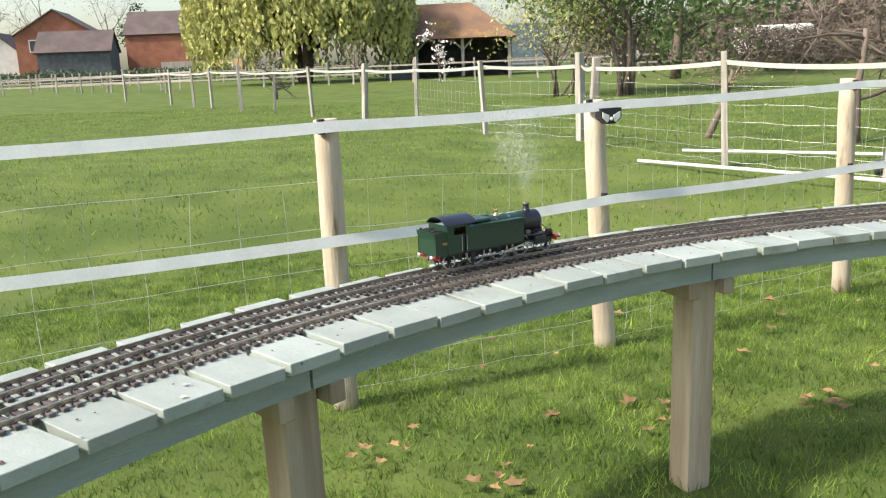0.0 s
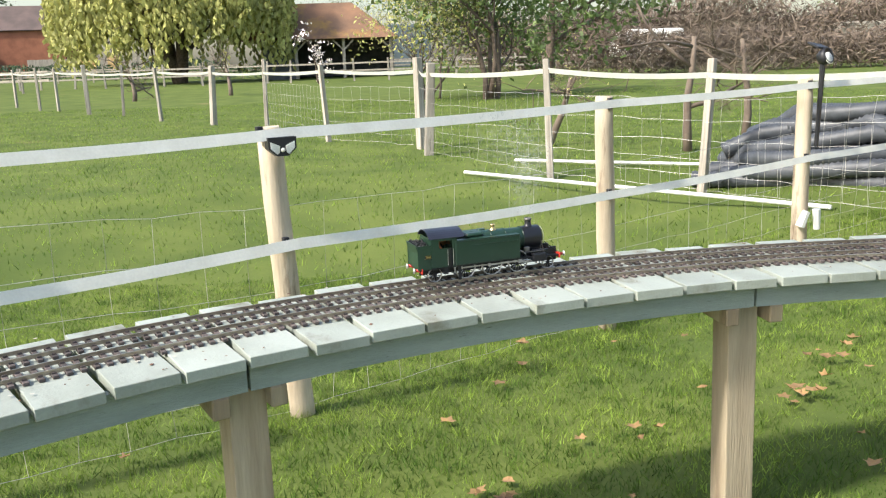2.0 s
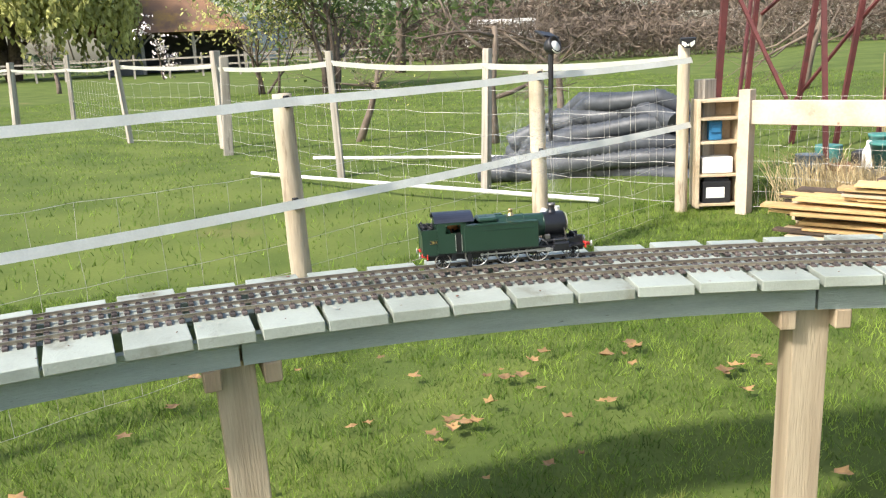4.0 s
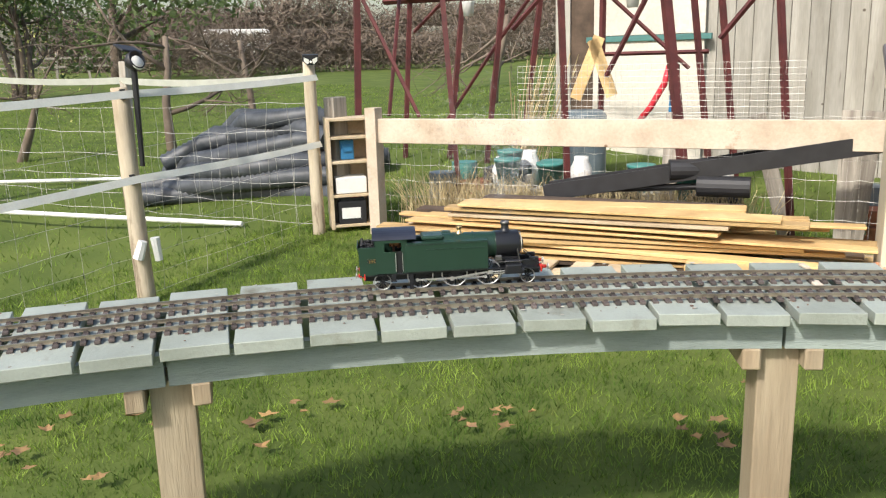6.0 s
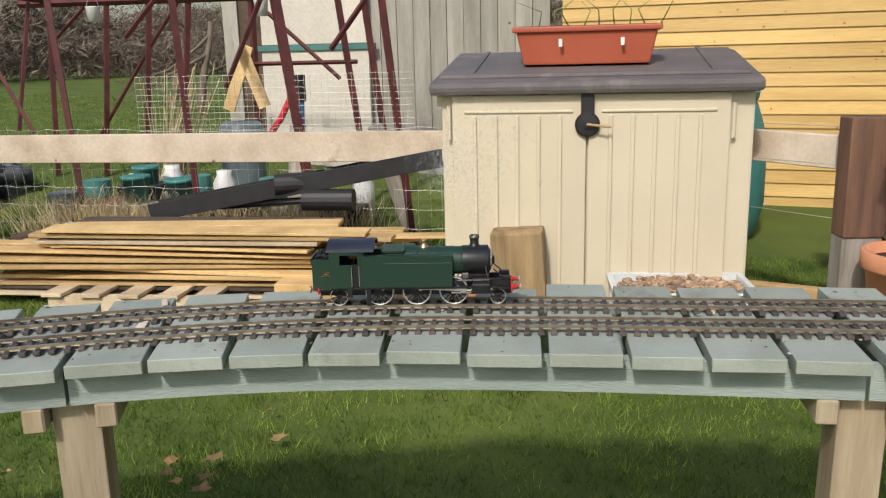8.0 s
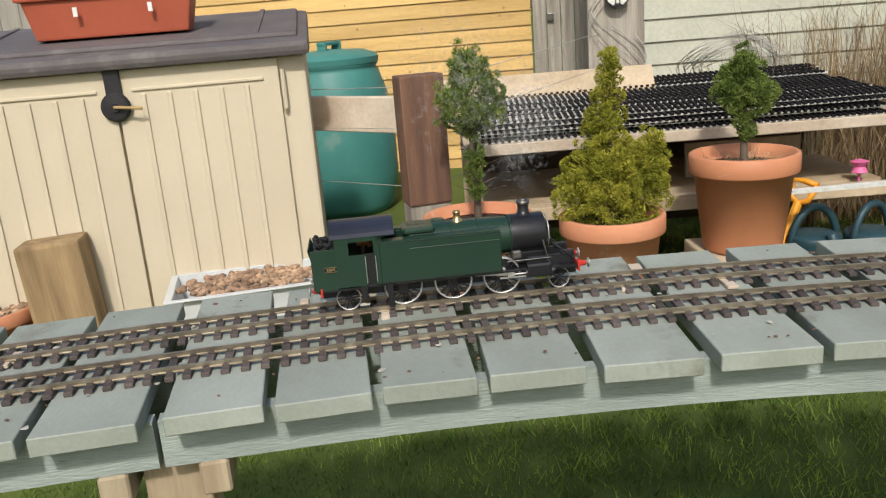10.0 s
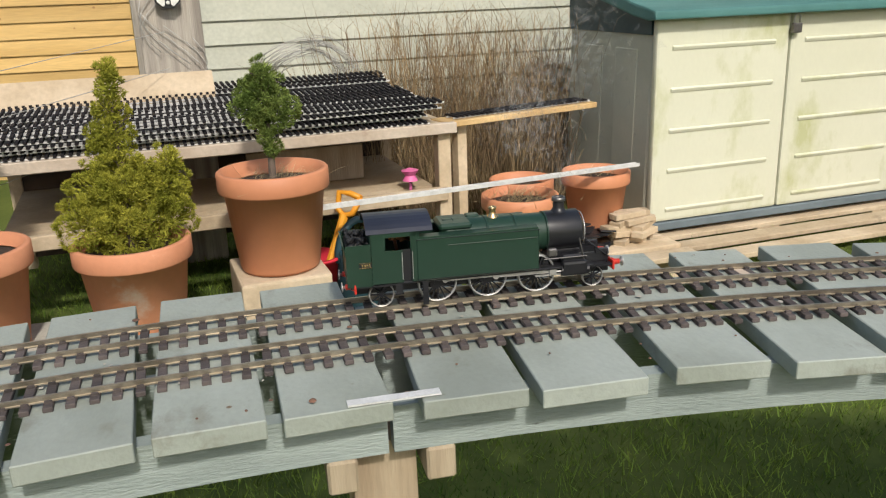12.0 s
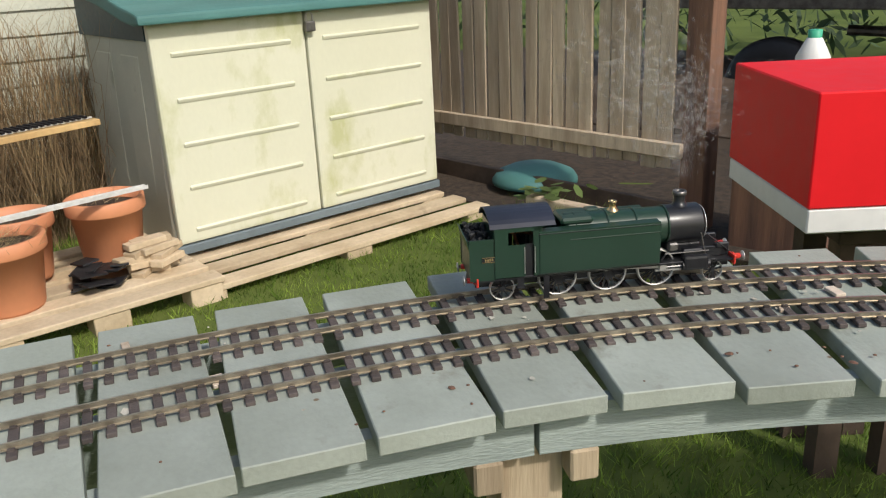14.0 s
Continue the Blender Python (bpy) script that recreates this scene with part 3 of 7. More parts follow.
def deck_boards():
    rng = random.Random(11)
    meshes = []
    for k in range(5):
        w = (0.1165, 0.115, 0.117, 0.1105, 0.112)[k]
        bm = box(B(), (0, 0, 0), (w, 0.402, 0.022), bevel=0.0012)
        for v in bm.verts:
            v.co.z += 0.0012 * math.sin(v.co.y * 14 + k * 2) + 0.0008 * math.cos(v.co.x * 40 + k)
        meshes.append(finish(bm, "board", M["board"]))
    marks_n = (-20, -14, -10, -5, 0, 5, 9, 10, 13, 16, 20, 24, 28, 33, 35, 36, 37, 38, 39, 40, 41, 42, 44, 46, 47, 48, 49, 50, 53, 56, 58, 65)
    marks_s = (.08, .806, 1.274, 1.842, 2.436, 3.036, 3.530, 3.643, 4.005, 4.376, 4.868, 5.368, 5.855, 6.480, 6.735, 6.856, 6.980, 7.115, 7.235, 7.354, 7.475, 7.603, 7.860, 8.112, 8.262, 8.387, 8.544, 8.678, 9.062, 9.454, 9.731, 10.64)
    wide_gaps = {23: .014, 26: .0125, 37: .024, 41: .019, 44: .017, 46: .037, 47: .009, 48: .038, 49: .022, 50: .018, 51: .010, 52: .006, 53: .009, 54: .008, 55: .014, 56: .011, 57: .021}
    proud = {25: -.012, 44: .006, 45: .009, 46: .009, 48: -.006, 49: .007, 52: -.005, 54: .005, 55: .013, 56: .010}
    for n in range(-20, 65):
        a, b = np.interp((n, n + 1), marks_n, marks_s)
        late = n > 33
        gap = wide_gaps.get(n, rng.uniform(.012, .015) if late else rng.uniform(.008, .011))
        mesh = meshes[rng.choice((3, 4)) if late else rng.choice((0, 1, 2))]
        wide = (0.111 if late else 0.116)
        deep = .402 if late else .368
        m = line_pose((a + b - gap) / 2, .0155 + deep / 2 + proud.get(n, rng.uniform(-.004, .004)), DECK - 0.011 + rng.uniform(-.0012, .0012))
        m = m @ pose(0, 0, 0, rng.uniform(-.25, .25), rng.uniform(-.5, .5), rng.uniform(-.7, .7) * (1.5 if late else 1))
        piece("board", mesh, viaduct, m @ Matrix.Diagonal(((b - a - gap) / wide, deep / .402, 1, 1)))


deck_boards()


def deck_marks():
    """Nail heads, knots, flakes and small shims that lie on the boards."""
    rng = random.Random(31)
    knots, flakes = B(), B()
    for k in range(210):
        s, off = rng.uniform(.3, 10.1), rng.choice((.05, .065, .09, .36, .385, rng.uniform(.03, .4)))
        p, _ = on_line(s, off, DECK + .0022)
        r = rng.uniform(.0014, .0026) if k % 9 else rng.uniform(.004, .006)
        lathe(knots, [(r, 0), (r * .8, .0009), (0, .0011)], 7, p, pose(0, 0, 0, 0, 0, rng.uniform(0, 90)) @ Matrix.Diagonal((1, rng.uniform(.6, 1.2), 1, 1)))
    for k in range(420):
        s, off = rng.uniform(.3, 10.1), rng.choice((rng.gauss(.2, .05), rng.gauss(.31, .05), rng.uniform(.03, .4)))
        p, _ = on_line(s, off, DECK + .0025)
        a, r = rng.uniform(0, 6.3), rng.uniform(.002, .0065) * (1.6 if k % 9 == 0 else 1)
        ring = [flakes.verts.new(p + Vector((r * math.cos(a + t) * (1 if j % 2 else .5), r * math.sin(a + t) * .7, rng.uniform(0, .0015)))) for j, t in enumerate((0, 1.1, 2.2, 3.1, 4.2, 5.3))]
        flakes.faces.new(ring)
    single("nail_heads", knots, M["brown_wood"], "rusty nail heads and knots in the deck boards", "nails", kind="stuff")
    single("deck_flakes", flakes, M["stone"], "pale paint flakes and leaf bits strewn along the deck", "debris", kind="stuff")
    for k in range(16):
        s, off = rng.uniform(5.8, 10), rng.choice((.165, .2, .245, .29, .34, .26))
        p, a = on_line(s, off, DECK + .0035)
        single("wood_shim", box(B(), (0, 0, 0), (rng.uniform(.010, .018), rng.uniform(.02, .045), .005), bevel=.0008), M["rail_timber"], "small pale wood shim packed under the track", "shim", pose(p.x, p.y, p.z, 0, 0, a + rng.uniform(-12, 12)), "track shims")


deck_marks()


# ---- the two tracks ----
def build_track(far):
    track = thing("model_railway_track", (0, 0, 0), "narrow model railway track with tarnished rails on brown plastic sleepers", "track", "tracks on the viaduct")
    top = DECK + 0.0135
    for side in (-0.0235, 0.0235):
        bm = B()
        rings = []
        n = int(LENGTH / 0.04)
        for k in range(n + 1):
            s = 0.03 + (LENGTH - 0.06) * k / n
            o = track_off(s, far) + side
            rings.append([bm.verts.new(on_line(s, o + dx, z)[0]) for dx, z in
                          ((-.0028, top - .0075), (.0028, top - .0075), (.0028, top - .0062), (.0009, top - .0055), (.0009, top - .002), (.0016, top - .0015), (.0016, top), (-.0016, top), (-.0016, top - .0015), (-.0009, top - .002), (-.0009, top - .0055), (-.0028, top - .0062))])
        for a, b in zip(rings, rings[1:]):
            for j in range(12):
                bm.faces.new((a[j], a[(j + 1) % 12], b[(j + 1) % 12], b[j]))
        bmesh.ops.recalc_face_normals(bm, faces=bm.faces[:])
        part("rail", bm, M["rail"], track)
    bm = box(B(), (0, 0, 0), (0.0105, 0.080, 0.006), bevel=0.0008)
    for y in (-0.0235, 0.0235):
        for dy in (-.0048, .0048):
            box(bm, (0, y + dy, 0.0042), (0.0075, 0.0034, 0.0034))
    mesh = finish(bm, "sleeper", M["sleeper"])
    rng = random.Random(3 + far)
    pitch = 0.0222
    n = int(LENGTH / pitch) - 2
    joined = []
    for k in range(n):
        s = 0.05 + k * pitch + rng.uniform(-.001, .001)
        m = line_pose(s, track_off(s, far), DECK + 0.003) @ pose(0, 0, 0, 0, 0, rng.uniform(-1.5, 1.5))
        if s > LENGTH - 0.15 - 296 * pitch:
            piece("sleeper", mesh, track, m)
        else:
            joined.append(m)
    bm = B()
    src = [v.co.copy() for v in mesh.vertices]
    polys = [tuple(p.vertices) for p in mesh.polygons]
    verts, faces = [], []
    for m in joined:
        o = len(verts)
        verts += [tuple(m @ c) for c in src]
        faces += [tuple(i + o for i in p) for p in polys]
    bm.free()
    me = bpy.data.meshes.new("sleepers")
    me.from_pydata(verts, [], faces)
    me.materials.append(M["sleeper"])
    ob = new("sleepers", me)
    ob.parent = track
    tagged(ob, "brown plastic sleepers under the rails", kind="stuff")
    return track


build_track(False)
build_track(True)


# ---- the locomotive ----
RAIL_TOP = DECK + 0.0135
LOCO_SIZE = 0.965


def build_locomotive():
    """A tank engine, x ahead, z up from the rails, some 0.39 m long."""
    loco = thing("model_steam_locomotive", (0, 0, 0), "dark green live-steam model tank engine with black smokebox", "locomotive")
    G, K = M["loco_green"], M["loco_black"]
    bm = box(B(), (0.0, 0, 0.0355), (0.30, 0.078, 0.003), bevel=0.0006)
    box(bm, (-0.16, 0, 0.0345), (0.066, 0.078, 0.003))
    box(bm, (0.158, 0, 0.0330), (0.040, 0.074, 0.003))
    part("running_plate", bm, K, loco)
    bm = B()
    for y in (-0.017, 0.017):
        box(bm, (-0.005, y, 0.026), (0.365, 0.003, 0.016), bevel=0.0008)
    for x in (-0.11, -0.036, 0.034, 0.11):
        box(bm, (x, 0, 0.026), (0.004, 0.034, 0.013))
    part("chassis_frame", bm, K, loco, "black chassis frames")
    for y in (-0.0335, 0.0335):
        bm = box(B(), (-0.018, y, 0.0670), (0.170, 0.0185, 0.060), bevel=0.0016)
        box(bm, (-0.018, y, 0.0975), (0.168, 0.017, 0.0022))
        part("side_tank", bm, G, loco, "dark green side water tank")
    bm = lathe(B(), [(0, 0), (0.0262, 0), (0.0265, 0.002), (0.0292, 0.14), (0.0292, 0.145), (0, 0.145)], 28, (0.085, 0, 0.0800), pose(0, 0, 0, 0, -90, 0))
    for x in (0.085, 0.04, 0.0, -0.045):
        lathe(bm, [(0.0275, -0.0012), (0.0283 + (0.085 - x) * .012, -0.0012), (0.0283 + (0.085 - x) * .012, 0.0012), (0.0275, 0.0012)], 28, (x, 0, 0.0800), pose(0, 0, 0, 0, -90, 0))
    part("boiler", bm, G, loco, "dark green boiler with bands")
    bm = box(B(), (-0.045, 0, 0.1035), (0.046, 0.05, 0.010), bevel=0.0035)
    box(bm, (-0.015, 0.012, 0.1075), (0.02, 0.016, 0.006), bevel=0.002)
    part("firebox_top", bm, G, loco)
    bm = lathe(B(), [(0, 0), (0.0205, 0), (0.0225, 0.0012), (0.0238, 0.003), (0.0278, 0.0035), (0.0283, 0.005), (0.0283, 0.052), (0, 0.052)], 32, (0.138, 0, 0.0800), pose(0, 0, 0, 0, -90, 0))
    lathe(bm, [(0, 0.006), (0.012, 0.0045), (0.0195, 0.0008), (0.0205, 0), (0.0, 0)], 24, (0.138, 0, 0.0800), pose(0, 0, 0, 0, 90, 0))
    box(bm, (0.112, 0, 0.047), (0.046, 0.036, 0.018), bevel=0.002)
    for y in (-.007, .007):
        box(bm, (0.1445, y * .4, 0.0800), (0.003, 0.002, 0.014))
    part("smokebox", bm, K, loco, "glossy black smokebox with round door")
    part("smokebox_ring", lathe(B(), [(0.0236, 0), (0.0246, 0), (0.0246, 0.0012), (0.0236, 0.0012)], 28, (0.1385, 0, 0.0800), pose(0, 0, 0, 0, 90, 0)), M["steel"], loco, "bright steel smokebox rim")
    bm = lathe(B(), [(0.013, 0), (0.0095, 0.003), (0.008, 0.007), (0.0079, 0.016)], 20, (0.108, 0, 0.1065))
    chimney = part("chimney", bm, K, loco, "black chimney")
    part("chimney_cap", lathe(B(), [(0.0078, 0.0155), (0.0096, 0.016), (0.0098, 0.0185), (0.0092, 0.0215), (0.0075, 0.0215), (0.0062, 0.019), (0.006, 0.01)], 20, (0.108, 0, 0.1065)), M["dull_steel"], chimney, "dark oily chimney cap")
    bm = lathe(B(), [(0.0085, 0), (0.0078, 0.002), (0.0052, 0.0045), (0.0046, 0.010), (0.0056, 0.0125), (0.0062, 0.0135), (0.0054, 0.015), (0.0035, 0.015), (0.003, 0.012)], 20, (0.012, 0, 0.1065))
    part("safety_valve", bm, M["brass"], loco, "polished brass safety valve bonnet")
    # cab with window and doorway openings
    for y in (-0.0405, 0.0405):
        bm = B()
        for x0, x1, z0, z1 in ((-0.163, -0.1215, 0.038, 0.083), (-0.163, -0.1445, 0.083, 0.1085), (-0.1105, -0.0985, 0.083, 0.1085), (-0.1445, -0.0985, 0.1015, 0.1085), (-0.1095, -0.0985, 0.038, 0.083)):
            box(bm, ((x0 + x1) / 2, y, (z0 + z1) / 2), (x1 - x0, 0.0018, z1 - z0))
        part("cab_side", bm, G, loco)
        part("cab_door", box(B(), (-0.1155, y * .9, .0600), (.0122, .0014, .0455)), K, loco, "black cab door")
        part("cab_handrail", rod(rod(B(), (-0.1225, y * 1.04, 0.042), (-0.1225, y * 1.04, 0.08), 0.0006), (-0.1085, y * 1.04, 0.042), (-0.1085, y * 1.04, 0.08), 0.0006), M["steel"], loco)
    bm = box(B(), (-0.1, 0, 0.072), (0.002, 0.079, 0.068))
    part("cab_bulkhead", bm, G, loco)
    part("cab_bulkhead", box(B(), (-0.163, 0, 0.082), (0.002, 0.079, 0.05)), G, loco)
    bm = B()
    outline = []
    for k in range(13):
        a = math.radians(-62 + 124 * k / 12)
        outline.append((0.0478 * math.sin(a), 0.0925 + 0.0325 * math.cos(a)))
    inner = [(y * 0.96, z - 0.0016) for y, z in outline[::-1]]
    prism(bm, outline + inner, -0.169, -0.080, Matrix(((0, 1, 0, 0), (1, 0, 0, 0), (0, 0, 1, 0), (0, 0, 0, 1))))
    part("cab_roof", bm, M["roof_blue"], loco, "curved blue-black cab roof")
    bm = rod(B(), (-0.125, -.016, 0.07), (-0.125, .016, 0.082), 0.0025)
    rod(bm, (-0.105, -.012, 0.088), (-0.116, -.014, 0.090), 0.0016)
    rod(bm, (-0.104, .012, 0.084), (-0.118, .010, 0.080), 0.0016)
    lathe(bm, [(0, 0), (.006, 0), (.006, .002), (0, .002)], 12, (-0.106, -0.006, 0.09), pose(0, 0, 0, 0, -90, 0))
    box(bm, (-0.122, .004, .0905), (.024, .003, .013), bevel=.001)
    part("cab_fittings", bm, M["copper"], loco, "copper and brass cab fittings")
    bm = B()
    for y in (-0.0385, 0.0385):
        box(bm, (-0.180, y, 0.0645), (0.034, 0.002, 0.058))
    prism(bm, [(-0.196, 0.037), (-0.1945, 0.037), (-0.1945, 0.074), (-0.199, 0.0945), (-0.2005, 0.0945), (-0.196, 0.074)], -0.0385, 0.0385)
    box(bm, (-0.1795, 0, 0.037), (0.033, 0.077, 0.002))
    bunker = part("bunker", bm, G, loco, "dark green coal bunker")
    rng = random.Random(4)
    bm = box(B(), (-0.180, 0, 0.078), (0.03, 0.073, 0.016))
    for _ in range(70):
        r = rng.uniform(.002, .0045)
        bmesh.ops.create_icosphere(bm, subdivisions=1, radius=r, matrix=Matrix.Translation((-0.180 + rng.uniform(-.013, .013), rng.uniform(-.034, .034), 0.0875 + rng.uniform(-.001, .008))))
    part("coal", bm, M["coal"], bunker, "heap of black coal")
    for x, facing in ((-0.187, -1), (0.177, 1)):
        beam = part("buffer_beam", box(B(), (x, 0, 0.0325), (0.003, 0.080, 0.0135), bevel=0.0008), M["beam_red"], loco, "red buffer beam")
        for y in (-0.0275, 0.0275):
            bm = lathe(B(), [(0.0062, 0), (0.0062, 0.002), (0.0042, 0.004), (0.0038, 0.011), (0, 0.011)], 16, (x + facing * 0.0015, y, 0.0335), pose(0, 0, 0, 0, 90 * facing, 0))
            buffer = part("buffer", bm, M["beam_red"], beam)
            bm = lathe(B(), [(0, 0.010), (0.0022, 0.010), (0.0022, 0.014), (0.0068, 0.0145), (0.0070, 0.0158), (0, 0.0172)], 18, (x + facing * 0.0015, y, 0.0335), pose(0, 0, 0, 0, 90 * facing, 0))
            part("buffer_head", bm, M["steel"], beam, "bright steel buffer head")
        bm = rod(B(), (x, 0, 0.033), (x + facing * .008, 0, 0.033), 0.002)
        rod(bm, (x + facing * .008, 0, 0.034), (x + facing * .010, 0, 0.020), 0.0014)
        rod(bm, (x + facing * .004, 0.012, 0.030), (x + facing * .005, 0.012, 0.018), 0.0012)
        part("coupling", bm, M["dull_steel"], beam)
    for y in (-0.030, 0.030):
        bm = rod(B(), (0.142, y * .75, 0.068), (0.175, y * .8, 0.041), 0.0012)
        box(bm, (0.150, y * .7, 0.042), (0.05, 0.003, 0.014), bevel=0.0005)
        box(bm, (0.165, y * .7, 0.050), (0.02, 0.006, 0.008), bevel=0.0015)
        rod(bm, (0.170, y, 0.035), (0.170, y, 0.052), 0.0008)
        part("front_framing", bm, K, loco)
    part("front_lamp", rod(B(), (0.174, 0, 0.039), (0.174, 0, 0.048), 0.0032), M["beam_red"], loco, "small red head lamp")
    for y in (-0.0345, 0.0345):
        bm = box(B(), (0.120, y, 0.034), (0.036, 0.016, 0.021), bevel=0.004)
        rod(bm, (0.120 - .019, y, 0.030), (0.120 + .021, y, 0.030), 0.0075, sides=14)
        box(bm, (0.120, y * .85, 0.047), (0.034, 0.010, 0.010), bevel=0.002)
        part("cylinder", bm, K, loco, "black outside cylinder")
        bm = box(B(), (0.0835, y, 0.0345), (0.040, 0.0035, 0.0022))
        box(bm, (0.0835, y, 0.0255), (0.040, 0.0035, 0.0022))
        part("slide_bar", bm, M["steel"], loco)
        bm = rod(B(), (0.128, y * .95, 0.075), (0.136, y * 1.02, 0.036), 0.0012)
        rod(bm, (0.075, y * 1.1, 0.050), (0.138, y * 1.1, 0.050), 0.0009)
        box(bm, (0.09, y * .8, 0.056), (0.014, 0.010, 0.012), bevel=0.002)
        part("pipework", bm, M["dull_steel"], loco)
        bm = box(B(), (-0.128, y * 1.12, 0.0215), (0.012, 0.006, 0.002))
        box(bm, (-0.128, y * 1.12, 0.0305), (0.009, 0.0012, 0.02))
        part("cab_step", bm, K, loco)
        part("step_bracket", box(B(), (-0.092, y * 1.12, 0.019), (0.008, 0.0012, 0.034)), K, loco)
        bm = rod(B(), (-0.06, y * 1.25, 0.085), (0.065, y * 1.25, 0.085), 0.0007)
        part("tank_handrail", bm, G, loco)
        side = 1 if y > 0 else -1
        plate = part("number_plate", box(B(), (-0.183 + .012, side * .0402, 0.0655), (0.018, 0.0012, 0.0072)), K, loco, "small black number plate with brass rim")
        bm = B()
        for z in (0.0622, 0.0688):
            box(bm, (-0.171, side * .0409, z), (0.018, 0.0006, 0.0006))
        for x in (-.0045, -.0015, .0015, .0045):
            box(bm, (-0.171 + x, side * .0410, 0.0655), (0.0019, 0.0006, 0.0036))
        part("plate_marks", bm, M["brass"], plate)
        bm = B()
        for z in (0.0395, 0.0955):
            box(bm, (-0.018, side * .0430, z), (0.172, 0.0006, 0.0007))
        part("lining", bm, K, loco)
    wheels, rods = [], []

    def wheel_mesh(r, spokes, crank):
        bm = lathe(B(), [(r * .93, -.0028), (r * 1.04, -.0028), (r * 1.04, -.0016), (r * .995, -.0012), (r, .0028), (r * .93, .0028), (r * .93, -.0028)], 32, (0, 0, 0), pose(0, 0, 0, 90, 0, 0))
        rim = finish(bm, "tyre", M["steel"])
        bm = lathe(B(), [(0, -.0022), (r * .2, -.0022), (r * .2, .0030), (0, .0030)], 14, (0, 0, 0), pose(0, 0, 0, 90, 0, 0))
        for k in range(spokes):
            a = 2 * math.pi * k / spokes
            box(bm, (r * .52 * math.cos(a), 0, r * .52 * math.sin(a)), (r * .84, 0.0022, 0.0019), pose(0, 0, 0, 0, -math.degrees(a), 0))
        if crank:
            box(bm, (0, 0, 0), (r * .5, .0045, r * .8))
            box(bm, (0, 0, -r * .66), (r * .7, .0034, r * .26))
        hub = finish(bm, "spokes", K)
        return rim, hub

    driving = wheel_mesh(0.0268, 16, True)
    pony = wheel_mesh(0.0150, 9, False)
    trailing = wheel_mesh(0.0172, 10, False)
    for x, r, (rim, hub), kind in ((0.151, .0150, pony, "pony_wheel"), (0.068, .0268, driving, "driving_wheel"), (-0.002, .0268, driving, "driving_wheel"), (-0.073, .0268, driving, "driving_wheel"), (-0.151, .0172, trailing, "trailing_wheel")):
        for side in (-1, 1):
            w = new(kind, hub)
            w.parent = loco
            t = new("tyre", rim)
            t.parent = w
            t.matrix_basis = Matrix() if side < 0 else pose(0, 0, 0, 0, 0, 180)
            tagged(t, "bright steel tyre")
            w.matrix_basis = pose(x, side * 0.0235, r)
            wheels.append((w, x, side, r))
    for side in (-1, 1):
        bm = B()
        for x0, x1 in ((-0.073, -0.002), (-0.002, 0.068)):
            box(bm, ((x0 + x1) / 2, 0, 0), (x1 - x0, 0.0016, 0.0034))
        for x in (-0.073, -0.002, 0.068):
            rod(bm, (x, -.0016, 0), (x, .0016, 0), 0.0036, sides=12)
        crod = part("coupling_rod", bm, M["steel"], loco, "bright steel coupling rod")
        bm = box(B(), (0.0405, 0, 0), (0.081, 0.0016, 0.0042), taper=None)
        rod(bm, (0, -.0018, 0), (0, .0018, 0), 0.0044, sides=12)
        rod(bm, (0.081, -.0022, 0), (0.081, .0022, 0), 0.0036, sides=12)
        con = part("connecting_rod", bm, M["steel"], loco, "bright steel connecting rod")
        bm = rod(B(), (0, 0, 0), (0.03, 0, 0), 0.0014)
        box(bm, (0, 0, 0), (0.010, 0.005, 0.0072))
        cross = part("crosshead", bm, M["steel"], loco, "bright steel crosshead and piston rod")
        rods.append((crod, con, cross, side))
    for mesh in {ob.data for part_ob in loco.children for ob in (part_ob, *part_ob.children)}:
        mesh.transform(Matrix.Scale(LOCO_SIZE, 4))
    return loco, wheels, rods


locomotive, loco_wheels, loco_rods = build_locomotive()


# ---- the paddock fence ----
def round_post(x, y, z0, z1, r, label, lean=(0, 0), group="round fence posts"):
    bm = B()
    n = 9
    rng = random.Random(int(x * 100) + int(y * 10))
    pts, rad = [], []
    for k in range(n + 1):
        u = k / n
        pts.append(Vector((x + lean[0] * u + rng.uniform(-.002, .002), y + lean[1] * u + rng.uniform(-.002, .002), z0 - 0.05 + (z1 - z0 + 0.05) * u)))
        rad.append(r * (1.04 - 0.08 * u) * (0.93 if k == n else 1))
    tube(bm, pts, rad, 14)
    ob = new("fence_post", finish(bm, "fence_post", M["round_post"]))
    return tagged(ob, label, "fence post", group)


FENCE = [(-1.62, 2.22, 0.93), (-.285, 3.04, .922), (.757, 3.69, .92), (2.21, 4.655, .935), (3.632, 5.42, .953), (4.865, 6.0, 1.045)]
LOW = (-.07, -.09, -.16, -.205, -.16, -.10)
for k, (x, y, z) in enumerate(FENCE):
    if k:
        round_post(x, y, LOW[k], z, (0.046, .044, .045, .045, .045, .04)[k], "peeled round softwood fence post with cracked flat top",
                   ((0, 0), (-.005, 0), (-.05, 0), (-.028, 0), (-.016, 0), (0, 0))[k])


